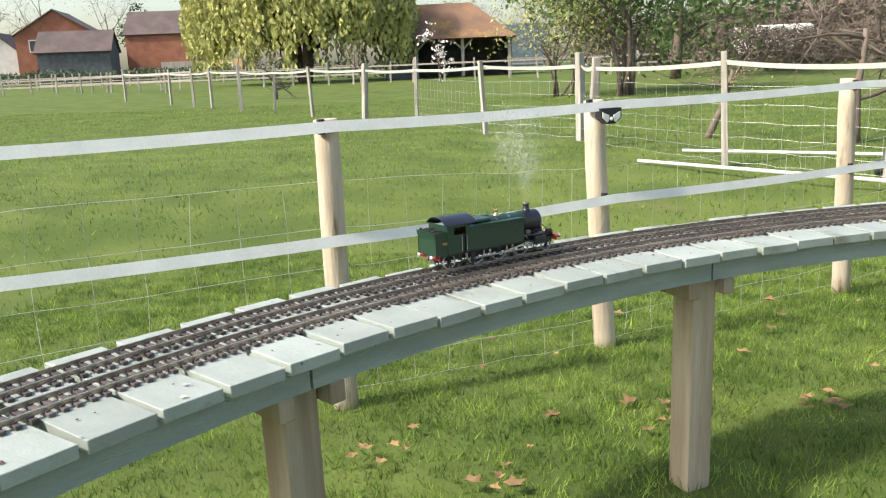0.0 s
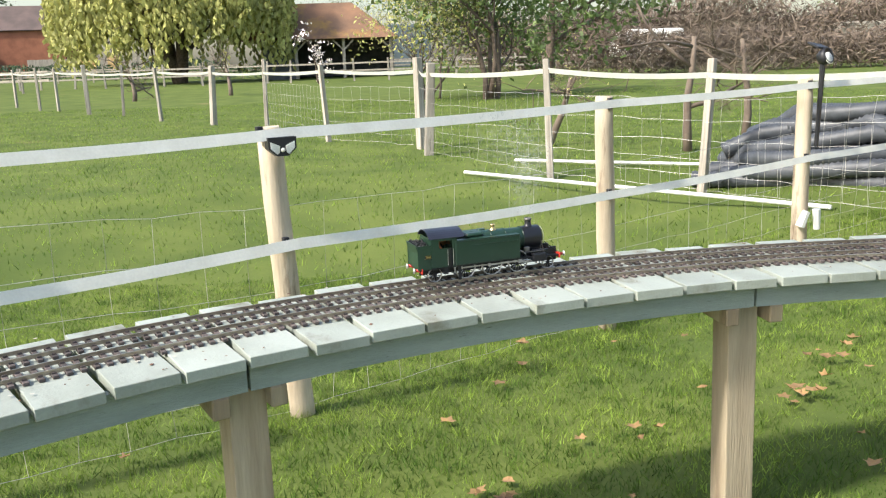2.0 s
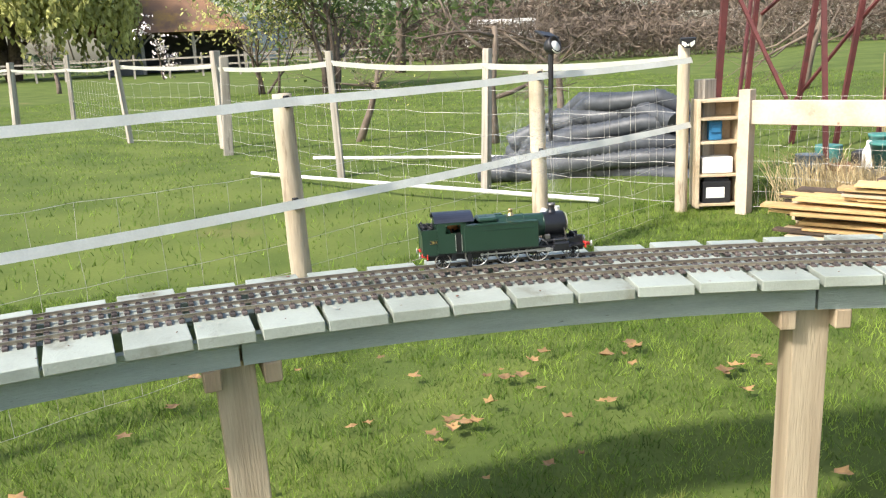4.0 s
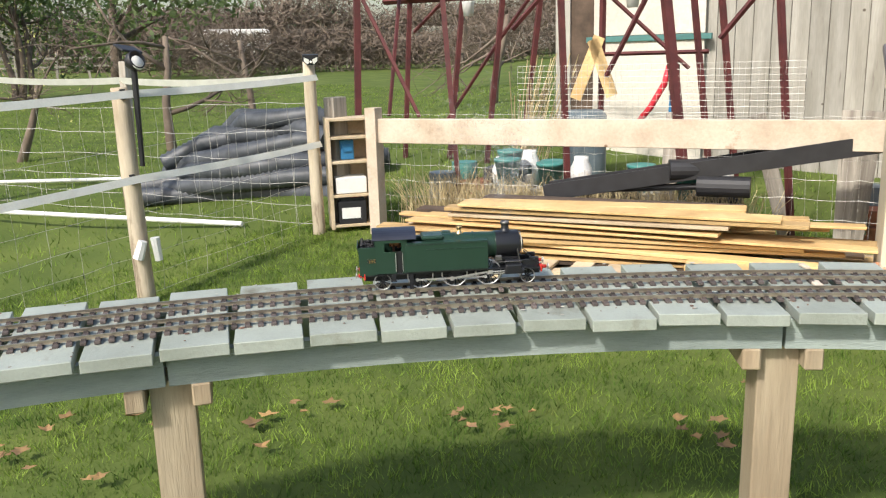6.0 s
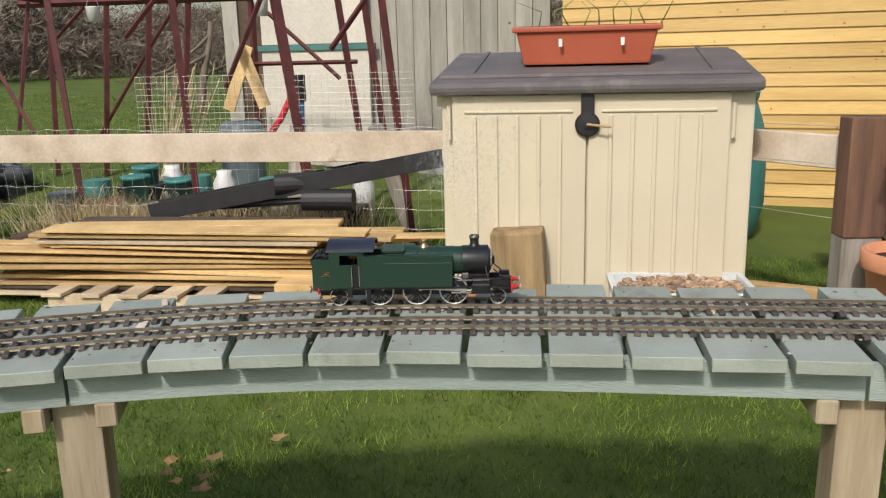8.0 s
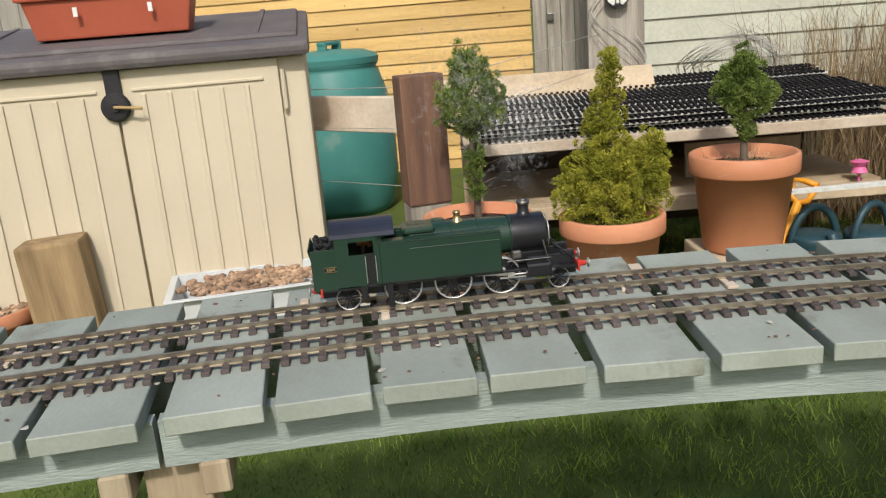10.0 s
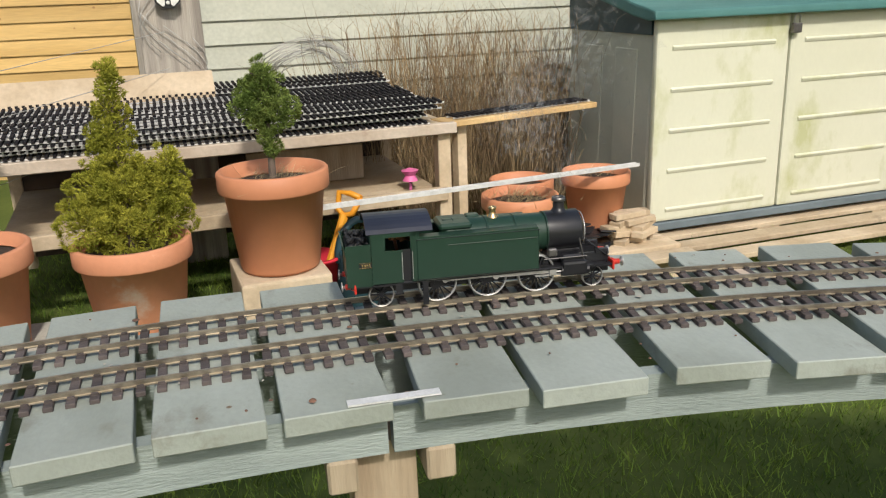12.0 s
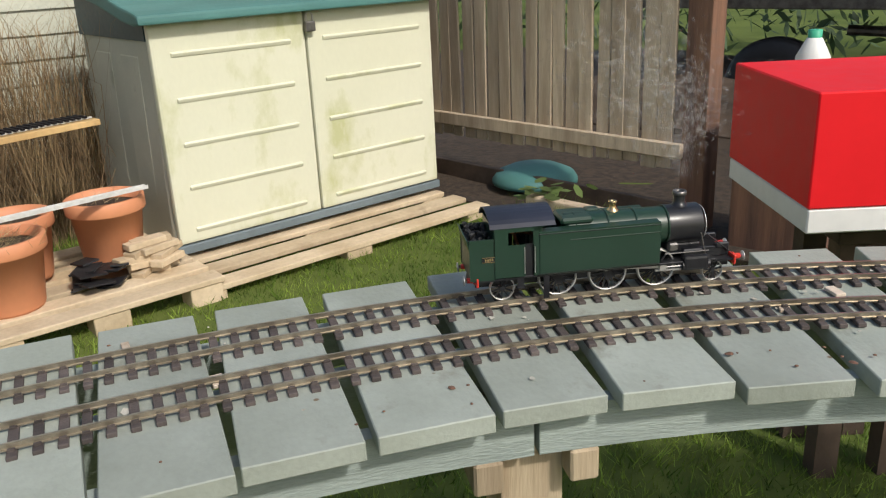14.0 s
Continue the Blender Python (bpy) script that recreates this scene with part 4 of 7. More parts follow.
def tape(points, wide=0.036, label="white electric fence tape stretched between posts", sag=0.0, name="fence_tape", thick=0.0012):
    bm = B()
    rows = []
    for (a, b) in zip(points, points[1:]):
        for k in range(9):
            u = k / 8
            p = Vector(a).lerp(Vector(b), u)
            p.z -= sag * 4 * u * (1 - u)
            rows.append(p)
    way = (Vector(points[-1]) - Vector(points[0]))
    n = Vector((way.y, -way.x, 0)).normalized() * (thick + .007)
    rings = [[bm.verts.new(p + n + Vector((0, 0, -wide / 2))), bm.verts.new(p - n + Vector((0, 0, wide / 2)))] for p in rows]
    for a, b in zip(rings, rings[1:]):
        bm.faces.new((a[0], b[0], b[1], a[1]))
    return single(name, bm, M["tape"], label, "fence tape")


SIDE = Vector((.035, -.045, 0))
for k, ((x0, y0, _), (x1, y1, _)) in enumerate(zip(FENCE, FENCE[1:])):
    tops = (.905, .90, .90, .903, .921, .945)
    lows = (.56, .518, .519, .475, .503, .531)
    o = SIDE
    tape([Vector((x0, y0, tops[k])) + o, Vector((x1, y1, tops[k + 1])) + o], sag=0.008)
    tape([Vector((x0, y0, lows[k])) + o, Vector((x1, y1, lows[k + 1])) + o], sag=0.008)
bm = B()
for k, z in ((1, .90), (2, .90), (3, .903), (3, .475), (2, .519), (4, .921), (4, .503)):
    x, y, _ = FENCE[k]
    x -= .05 + (.06 if k == 2 and z > .8 else 0)
    box(bm, Vector((x, y, z)) + SIDE * 1.05, (0.022, 0.02, 0.05), pose(0, 0, 0, 0, 0, 30), bevel=0.002)
single("tape_insulator", bm, M["black_plastic"], "black plastic tape insulators on the posts", "insulator", kind="stuff")


def netting(name, a, b, rows, step, label, wob=0.006, r=0.0011, seed=1, z_to=None):
    """Wire netting between a and b: wires at the heights in rows and uprights at every step metres."""
    rng = random.Random(seed)
    bm = B()
    a, b = Vector(a), Vector(b)
    n = max(2, int((b - a).length / step))
    grid = []
    for z in rows:
        grid.append([a.lerp(b, k / n) + Vector((rng.uniform(-wob, wob), rng.uniform(-wob, wob), z + rng.uniform(-wob, wob))) for k in range(n + 1)])
    for line in grid:
        for p, q in zip(line, line[1:]):
            rod(bm, p, q, r, sides=3, caps=False)
    for lo, hi in zip(grid, grid[1:]):
        for p, q in zip(lo, hi):
            rod(bm, p, q, r * .85, sides=3, caps=False)
    return single(name, bm, M["wire"], label, "wire netting", kind="stuff")


for k, ((x0, y0, _), (x1, y1, _)) in enumerate(zip(FENCE, FENCE[1:])):
    o = Vector((-.02, .03, 0))
    g0, g1 = LOW[k], LOW[k + 1]
    netting("wire_netting", Vector((x0, y0, g0)) + o, Vector((x1, y1, g1)) + o, (.04, .14, .25, .37, .50, .64, .80), 0.15, "galvanised stock netting strained between the posts", seed=k)


def solar_lamp(m, group="solar lamps on posts"):
    lamp = thing("solar_lamp", m, "black wedge-shaped solar wall lamp with pale lens on a post", "lamp", group)
    bm = prism(B(), [(-.048, .028), (.048, .028), (.048, -.010), (.020, -.034), (-.020, -.034), (-.048, -.010)], -0.045, -0.005)
    part("housing", bm, M["black_plastic"], lamp)
    bm = B()
    for k in (-1, 1):
        prism(bm, [(k * .041, .014), (k * .010, .000), (k * .012, -.022), (k * .020, -.028), (k * .041, -.008)], -0.0485, -0.042)
    part("lens", bm, M["lens"], lamp, "pale lamp lens")
    bmesh_s = bmesh.new()
    bmesh.ops.create_uvsphere(bmesh_s, u_segments=10, v_segments=6, radius=0.008, matrix=Matrix.Translation((0, -0.046, -.014)))
    part("sensor", bmesh_s, M["lens"], lamp)
    return lamp


solar_lamp(pose(.745, 3.635, .862, 0, 0, 22))
solar_lamp(pose(4.86, 5.955, 1.06, 8, 0, -20))

# spot lamp on a stake
spot = thing("spot_lamp", (3.675, 5.37, .015), "black round garden spot lamp on a stake tied to a post", "lamp")
part("stake", rod(B(), (0, 0, .55), (0.01, 0, 1.02), 0.012, 0.016), M["black_plastic"], spot)
part("lamp_head", lathe(B(), [(0, -.03), (.03, -.03), (.045, .0), (.047, .03), (.040, .03), (.036, .02), (0, .018)], 18, (0.01, -.01, 1.06), pose(0, 0, 0, 70, 0, 30)), M["black_plastic"], spot)
part("lamp_glass", lathe(B(), [(0, .0), (.036, .0), (.036, .004), (0, .004)], 18, (0.022, -.037, 1.052), pose(0, 0, 0, 70, 0, 30)), M["lens"], spot, "pale lamp glass")
part("solar_panel", box(B(), (0, .03, 1.12), (.11, .09, .012), pose(0, 0, 0, 20, 8, 20), bevel=.003), M["black_plastic"], spot)
bm = rod(B(), (3.60, 5.36, .1), (3.63, 5.35, .19), .028, .022)
rod(bm, (3.70, 5.35, .08), (3.69, 5.35, .2), .02, .024)
single("bollard_pulley", bm, M["white_plastic"], "white plastic gate handles hung on the post", "gate handle")

# ---- cross fence in the paddock ----
CROSS = [(4.1, 7.9), (3.03, 9.2), (2.0, 11.6), (1.98, 12.4), (.66, 14.0), (-.61, 17.6), (-1.78, 18.6), (-3.25, 20.6), (-4.6, 22.7), (-5.78, 23.9), (-7.15, 25.8), (-8.03, 26.9), (-9.45, 29.0), (-13.2, 34.7)]
stake_mesh = finish(box(B(), (0, 0, .58), (.07, .07, 1.3), bevel=.008, taper=(.9, .9)), "fence_stake", M["grey_wood"])
for k, (x, y) in enumerate(CROSS):
    ob = new("fence_stake", stake_mesh)
    rng = random.Random(k)
    ob.matrix_basis = pose(x, y, float(height(np.array(x), np.array(y))), rng.uniform(-3, 3), rng.uniform(-3, 3), rng.uniform(0, 90)) @ Matrix.Diagonal((1.6 if k in (2, 3, 6, 9) else 1, 1.6 if k in (2, 3, 6, 9) else 1, 1 + rng.uniform(-.05, .06), 1))
    tagged(ob, "weathered grey wooden fence stake", "fence post", "cross fence stakes")
chain = [Vector((4.865, 6.03, .95))] + [Vector((x, y, land(x, y) + 1.06 + .03 * math.sin(k * 2.1))) for k, (x, y) in enumerate(CROSS)]
tape(chain, wide=0.05, sag=0.03, label="white electric tape along the cross fence", thick=0.003)
for k in range(6):
    a, b = chain[k].copy(), chain[k + 1].copy()
    a.z, b.z = land(a.x, a.y), land(b.x, b.y)
    netting("wire_netting", a, b, (.05, .18, .32, .48, .66, .85), 0.2, "galvanised stock netting of the cross fence", seed=20 + k, r=0.0016, wob=.012)
# far rows of stakes
rng = random.Random(8)
for row, (a, b, n) in enumerate((((-48, 58), (30, 42), 44), ((-60, 75), (24, 62), 30), ((-30, 62), (-13, 43), 7))):
    for k in range(n):
        u = (k + rng.uniform(-.2, .2)) / n
        x, y = a[0] + (b[0] - a[0]) * u, a[1] + (b[1] - a[1]) * u
        ob = new("fence_stake", stake_mesh)
        ob.matrix_basis = pose(x, y, land(x, y), rng.uniform(-4, 4), rng.uniform(-4, 4), 0) @ Matrix.Diagonal((1.5, 1.5, 1.0, 1))
        tagged(ob, "weathered grey wooden fence stake", "fence post", "far paddock stakes")
    bm = B()
    for z in (.35, .75):
        box(bm, ((a[0] + b[0]) / 2, (a[1] + b[1]) / 2, land((a[0] + b[0]) / 2, (a[1] + b[1]) / 2) + z + .2), (math.hypot(b[0] - a[0], b[1] - a[1]), .04, .09), pose(0, 0, 0, 0, 0, math.degrees(math.atan2(b[1] - a[1], b[0] - a[0]))))
    single("fence_rail", bm, M["grey_wood"], "long grey wooden rails of the far paddock fence", "fence rail", kind="stuff")
# white poles lying in the grass
for a, b in (((2.19, 9.61), (4.55, 6.6)), ((2.9, 10.4), (5.0, 8.9))):
    a, b = (*a, land(*a) + .04), (*b, land(*b) + .04)
    single("jump_pole", rod(B(), a, b, .018, sides=10), M["white_plastic"], "long white pole lying in the grass", "pole", group="white poles")


# ---- trees ----
def grow(bm, tips, p, way, length, r, depth, rng, spread, droop, sides):
    """One limb with its side limbs; the ends are gathered in tips."""
    pts, rad = [p], [r]
    d = Vector(way).normalized()
    n = 4
    for k in range(n):
        d = (d + Vector((rng.gauss(0, .16), rng.gauss(0, .16), rng.gauss(0, .12) - droop))).normalized()
        pts.append(pts[-1] + d * length / n)
        rad.append(r * (1 - .55 * (k + 1) / n))
    tube(bm, pts, rad, sides)
    if depth == 0:
        tips.append((pts[-1], d))
        return
    for k in range(rng.randint(3, 4)):
        u = rng.uniform(.35, 1.0)
        i = min(int(u * n), n - 1)
        q = pts[i].lerp(pts[i + 1], u * n - i)
        side = Vector((rng.gauss(0, 1), rng.gauss(0, 1), rng.gauss(0.15, .6))).normalized()
        w = (d * (1 - spread) + side * spread)
        grow(bm, tips, q, w, length * rng.uniform(.55, .8), rad[i] * .6, depth - 1, rng, spread, droop, max(3, sides - 2))
    tips.append((pts[-1], d))


def leaf_cloud(bm, tips, per_tip, size, spread, rng, flat=0.6):
    for p, d in tips:
        for _ in range(per_tip):
            c = p + Vector((rng.gauss(0, spread), rng.gauss(0, spread), rng.gauss(0, spread * flat)))
            a, b = Vector((rng.gauss(0, 1), rng.gauss(0, 1), rng.gauss(0, 1))).normalized() * size * rng.uniform(.5, 1.2), Vector((rng.gauss(0, 1), rng.gauss(0, 1), rng.gauss(0, 1))).normalized() * size * rng.uniform(.4, .9)
            bm.faces.new([bm.verts.new(c + o) for o in (-a, b, a, -b * .7)])


def tree(x, y, tall, seed, label, leaf=None, per_tip=5, size=.1, cloud=.3, spread=.62, droop=.0, depth=4, trunks=1, r=None, z=None, bare="bark", limb=.45):
    rng = random.Random(seed)
    base = Vector((x, y, (float(height(np.array(x), np.array(y))) if z is None else z) - .05))
    ob = thing("tree", base, label, "tree", "")
    bm, tips = B(), []
    for k in range(trunks):
        lean = Vector((rng.gauss(0, .18 if trunks > 1 else .08), rng.gauss(0, .18 if trunks > 1 else .08), 1))
        grow(bm, tips, Vector((rng.gauss(0, .12) * (trunks > 1), rng.gauss(0, .12) * (trunks > 1), 0)), lean, tall * limb, r or tall * .028, depth, rng, spread, droop, 8)
    part("trunk", bm, M[bare], ob, "bare trunk and limbs" if leaf is None else "")
    if leaf:
        bm = B()
        leaf_cloud(bm, tips, per_tip, size, cloud, rng)
        part("crown", bm, M[leaf], ob)
    return ob


# near old apple trees
tree(5.15, 10.75, 4.0, 3, "bare spreading old apple tree in the paddock", spread=.78, droop=.01, depth=6, r=.065, bare="twig", limb=.36)
tree(6.6, 12.2, 3.9, 4, "bare spreading old apple tree in the paddock", spread=.78, droop=.02, depth=6, r=.065, bare="twig", limb=.36)
tree(3.7, 12.1, 2.3, 6, "slim bare apple tree with a few buds", leaf="willow", per_tip=1, size=.02, cloud=.05, spread=.7, depth=4, r=.06, bare="twig")
tree(10.5, 12.0, 3.2, 9, "bare twiggy fruit tree in the orchard", spread=.75, depth=5, r=.08, bare="twig")
tree(13.0, 17.0, 4.0, 12, "bare twiggy fruit tree in the orchard", spread=.72, depth=5, r=.09, bare="twig")
tree(-6.3, 31.0, 2.6, 14, "small pruned bare fruit tree", spread=.7, depth=4, r=.09, bare="twig")
tree(-3.3, 33.0, 3.0, 15, "small bare fruit tree", spread=.7, depth=4, r=.09, bare="twig")
tree(-.4, 45.0, 3.2, 16, "small tree in white blossom", leaf="blossom", per_tip=3, size=.10, cloud=.12, spread=.45, depth=3, r=.05)
# ivy-clad trees and evergreen at mid distance
tree(5.0, 24.0, 5.6, 21, "ivy-clad thicket tree with yellow-green leaf", leaf="ivy", per_tip=7, size=.10, cloud=.38, spread=.5, depth=4, trunks=4, r=.09)
tree(3.2, 25.0, 4.0, 22, "yellow-green budding shrub beyond the paddock", leaf="willow", per_tip=3, size=.06, cloud=.3, spread=.4, depth=4, trunks=5, r=.04)
tree(9.5, 36.0, 9.0, 23, "large dark ivy-covered tree", leaf="ivy", per_tip=11, size=.2, cloud=.55, spread=.55, depth=4, r=.25)
# willow
willow = thing("tree", (-9.8, 57.5, land(-9.8, 57.5) - .05), "large weeping willow in yellow-green spring leaf", "tree")
rng = random.Random(31)
bm, tips = B(), []
for k in range(4):
    grow(bm, tips, Vector((rng.gauss(0, .3), rng.gauss(0, .3), 0)), Vector((rng.gauss(0, .4), rng.gauss(0, .3), 1)), 5.0, .35, 3, rng, .55, 0, 8)
part("trunk", bm, M["bark"], willow)
bm = B()
for k in range(1700):
    a, q = rng.uniform(0, 6.28), math.sqrt(rng.random())
    top = Vector((7.6 * q * math.cos(a), 5.5 * q * math.sin(a), 10.5 - 5.8 * q * q + rng.gauss(0, .9)))
    drop = rng.uniform(.5, 2.6) + 1.0 * q
    for j in range(16):
        u = j / 16
        c = top + Vector((rng.gauss(0, .16), rng.gauss(0, .16), -drop * u))
        if c.z < .7:
            break
        s = .12
        bm.faces.new([bm.verts.new(c + o) for o in (Vector((rng.gauss(0, s * .5), rng.gauss(0, s * .5), .2)), Vector((s, rng.gauss(0, s), rng.gauss(0, .08))), Vector((rng.gauss(0, s * .5), 0, -.2)), Vector((-s, rng.gauss(0, s), 0)))])
part("crown", bm, M["willow"], willow)
# row of bare trees behind everything
rng = random.Random(77)
for k in range(46):
    a = math.radians(-52 + 2.75 * k + rng.uniform(-1, 1))
    d = rng.uniform(118, 150) if k < 25 else rng.uniform(62, 95)
    x, y = d * math.sin(a), d * math.cos(a)
    if k in (6, 12, 27, 38):
        tree(x, y, rng.uniform(7, 10) * d / 78, 100 + k, "distant dark evergreen tree", leaf="evergreen", per_tip=8, size=.35, cloud=.6, spread=.4, depth=3, r=.25)
    else:
        tree(x, y, rng.uniform(8, 13) * d / 78, 100 + k, "distant bare winter tree", leaf="twig" if k % 2 else "ivy", per_tip=2, size=.14, cloud=.9, spread=.5, depth=4, r=.16, bare="twig")


def hedge(name, points, tall, deep, leaf, label, count, seed, size=.16):
    rng = random.Random(seed)
    thin = .3 if leaf == "twig" else 1.0
    bm = B()
    lengths = [(Vector(b) - Vector(a)).length for a, b in zip(points, points[1:])]
    for k in range(count):
        i = rng.choices(range(len(lengths)), lengths)[0]
        u = rng.random()
        p = Vector(points[i]).lerp(Vector(points[i + 1]), u)
        wave = .75 + .25 * math.sin(p.x * .55 + seed) * math.cos(p.x * .23 + p.y * .17)
        c = Vector((p.x + rng.gauss(0, deep), p.y + rng.gauss(0, deep), land(p.x, p.y) + tall * wave * rng.random() ** .7))
        a, b = Vector((rng.gauss(0, 1), rng.gauss(0, 1), rng.gauss(0, 1))).normalized() * size * rng.uniform(.5, 1.4), Vector((rng.gauss(0, 1), rng.gauss(0, 1), rng.gauss(0, 1))).normalized() * size * thin * rng.uniform(.2, .5)
        bm.faces.new([bm.verts.new(c + o) for o in (-a, b, a, -b)])
    single(name, bm, M[leaf], label, "hedge", kind="stuff")


hedge("far_hedge", [(10, 60, 0), (45, 50, 0), (75, 30, 0)], 5.0, 1.5, "twig", "brown leafless hedge along the far field", 60000, 41, .42)
hedge("far_hedge", [(12, 42, 0), (30, 36, 0), (48, 24, 0)], 2.6, .9, "twig", "brown leafless hedge behind the orchard", 34000, 42, .28)
hedge("far_shrubs", [(-60, 96, 0), (-30, 84, 0), (-4, 66, 0)], 1.7, 1.0, "evergreen", "dark green garden shrubs", 5000, 43, .25)


# ---- houses and the cart shed across the fields ----
def hip_roof(bm, x0, x1, y0, y1, z0, z1, hip, thick=0.15):
    a = [bm.verts.new(p) for p in ((x0, y0, z0), (x1, y0, z0), (x1, y1, z0), (x0, y1, z0))]
    ym = (y0 + y1) / 2
    r = [bm.verts.new((x0 + hip, ym, z1)), bm.verts.new((x1 - hip, ym, z1))]
    for f in ((a[0], a[1], r[1], r[0]), (a[2], a[3], r[0], r[1]), (a[1], a[2], r[1]), (a[3], a[0], r[0]), (a[3], a[2], a[1], a[0])):
        bm.faces.new(f)
    bmesh.ops.recalc_face_normals(bm, faces=bm.faces[:])
    return bm


def cart_shed():
    shed = thing("cart_shed", pose(0.15, 60, land(.15, 60), 0, 0, -2), "open-fronted timber cart shed with hipped brown tiled roof", "barn")
    part("roof", hip_roof(B(), -5.7, 4.5, -3.2, 3.2, 2.5, 4.95, 3.0), M["roof_tile"], shed, "hipped brown tiled roof with yellow lichen")
    part("wall", box(B(), (-.1, 2.6, 1.25), (8.4, .12, 2.5)), M["weatherboard"], shed)
    part("wall", box(B(), (-4.3, 0, 1.25), (.12, 5.2, 2.5)), M["weatherboard"], shed)
    part("wall", box(B(), (-3.3, -2.6, 1.25), (2.0, .1, 2.5)), M["weatherboard"], shed)
    part("wall", box(B(), (4.1, 0, 1.25), (.12, 5.2, 2.5)), M["weatherboard"], shed)
    for x in (-2.2, .9, 4.0):
        bm = box(B(), (x, -2.6, 1.25), (.2, .2, 2.5))
        for s in (-1, 1):
            box(bm, (x + s * .35, -2.6, 2.1), (.1, .1, .95), pose(0, 0, 0, 0, s * 45, 0))
        part("post", bm, M["grey_wood"], shed)


def house(x, y, turn, w, d, eave, ridge, wall, label, windows=(), lean_to=None):
    h = thing("house", pose(x, y, land(x, y), 0, 0, turn), label, "house")
    bm = prism(B(), [(-w / 2, 0), (w / 2, 0), (w / 2, eave), (0, ridge - .12), (-w / 2, eave)], -d / 2, d / 2)
    body = part("wall", bm, M[wall], h)
    bm = B()
    for s in (-1, 1):
        length = math.hypot(w / 2, ridge - eave) + .4
        box(bm, (s * (w / 4 + .1), 0, (eave + ridge) / 2 - .05), (length, d + .5, .12), pose(0, 0, 0, 0, s * math.degrees(math.atan2(ridge - eave, w / 2)), 0))
    part("roof", bm, M["roof_dark"], h, "dark brown tiled roof")
    for wx, wz, ww, wh in windows:
        win = part("window", box(B(), (wx, -d / 2 - .02, wz), (ww, .1, wh)), M["glass_dark"], h)
        bm = B()
        for s in (-1, 1):
            box(bm, (wx + s * ww / 2, -d / 2 - .05, wz), (.09, .12, wh + .1))
            box(bm, (wx, -d / 2 - .05, wz + s * wh / 2), (ww + .1, .12, .09))
        part("frame", bm, M["render_white"], win)
    return h


cart_shed()
house(-46.6, 104, 12, 8.8, 9, 5.6, 8.3, "brick", "red brick gabled house with dark tiled roof", ((-1.4, 4.3, 3.0, 1.3), (2.4, 4.3, .8, 1.1)))
house(-42.0, 97, 102, 6.0, 7.6, 3.5, 5.7, "weatherboard", "low dark outbuilding with brown tiled roof")
house(-35.6, 108, 95, 7.0, 8, 5.5, 8.2, "brick", "red brick house with brown tiled roof", ())
house(-56.0, 108, 12, 6, 9, 3.6, 6.2, "render_white", "white rendered cottage with dark roof", ())
single("garden_panel_fence", box(B(), (-23, 86, 2.0), (12, .1, 1.7)), M["grey_wood"], "grey panel fence at the garden end", "fence")
single("yellow_board", box(B(), (-23.5, 85.8, 2.05), (1.6, .1, 1.6)), M["yellow_wood"], "bright yellow board leaning on the fence", "board")
single("yellow_board", box(B(), (-21.2, 85.8, 2.1), (.8, .1, 1.7)), M["yellow_wood"], "bright yellow board leaning on the fence", "board")
single("field_caravan", box(B(), (19.5, 52, 2.0), (4.2, 2, 1.6), bevel=.25), M["render_white"], "white caravan beyond the orchard", "caravan")
single("field_barn", box(B(), (5.5, 72, 2.7), (5, 4, 3.4), bevel=.1), M["slate"], "pale grey metal barn far off", "barn")
single("long_greenhouse", box(B(), (42, 50, 2.0), (20, 3, 1.8), pose(0, 0, 0, 0, 0, -22), bevel=.2), M["stone"], "long low pale building beyond the trees", "building")


# ---- heap of corrugated drain pipe ----
def pipe_heap():
    rng = random.Random(2)
    across = Vector((.66, -.75, 0))
    back = Vector((.75, .66, 0))
    for layer, count in enumerate((6, 6, 5, 4, 3, 2)):
        for k in range(count):
            bm = B()
            length = rng.uniform(1.6, 2.1) - .13 * layer
            mid = Vector((4.93 + .03 * layer, 7.52 - .02 * layer, 0)) + back * (.15 * (k - count / 2) + .45) + across * rng.uniform(-.3, .0)
            tilt, bow = rng.uniform(-.12, .12), rng.uniform(-.26, .34)
            pts, rad = [], []
            n = 76
            for j in range(n):
                u = j / (n - 1) - .5
                p = mid + across * (length * u) + back * (bow * (4 * u * u - .4))
                p.z = land(p.x, p.y) + .03 + .108 * layer + tilt * u * 2 * .6 - .14 * max(0, abs(u) - .3) * layer
                pts.append(p)
                rad.append(.074 + (.006 if j % 2 else -.005))
            tube(bm, pts, rad, 12)
            single("drain_pipe", bm, M["pipe"], "length of black corrugated drain pipe in a heap", "pipe", group="heap of drain pipes")


pipe_heap()

# ---- shelf unit, rail fence and timber by the garden ----
RAILWAY = Vector((.515, -.857, 0))
BACK = Vector((.857, .515, 0))
RA = heading(RAILWAY)
shelf = thing("shelf_unit", pose(4.925, 5.90, -.02, 0, 0, -18.5), "narrow open shelf unit of rough boards standing on end", "shelf")
for x in (0.0, .265):
    part("side_board", box(B(), (x, .09, .355), (.022, .2, .71), bevel=.002), M["pale_wood"], shelf)
for z in (.02, .215, .43, .585, .70):
    part("shelf_board", box(B(), (.1325, .09, z), (.243, .19, .018), bevel=.002), M["pale_wood"], shelf)
part("back_board", box(B(), (.1325, .195, .355), (.28, .01, .70)), M["pale_wood"], shelf)
sm = shelf.matrix_basis
single("battery", box(box(B(), (.13, .07, .10), (.18, .12, .15), bevel=.006), (.13, .07, .185), (.16, .09, .02), bevel=.004), M["black_plastic"], "black lead-acid battery on a shelf", "battery", sm)
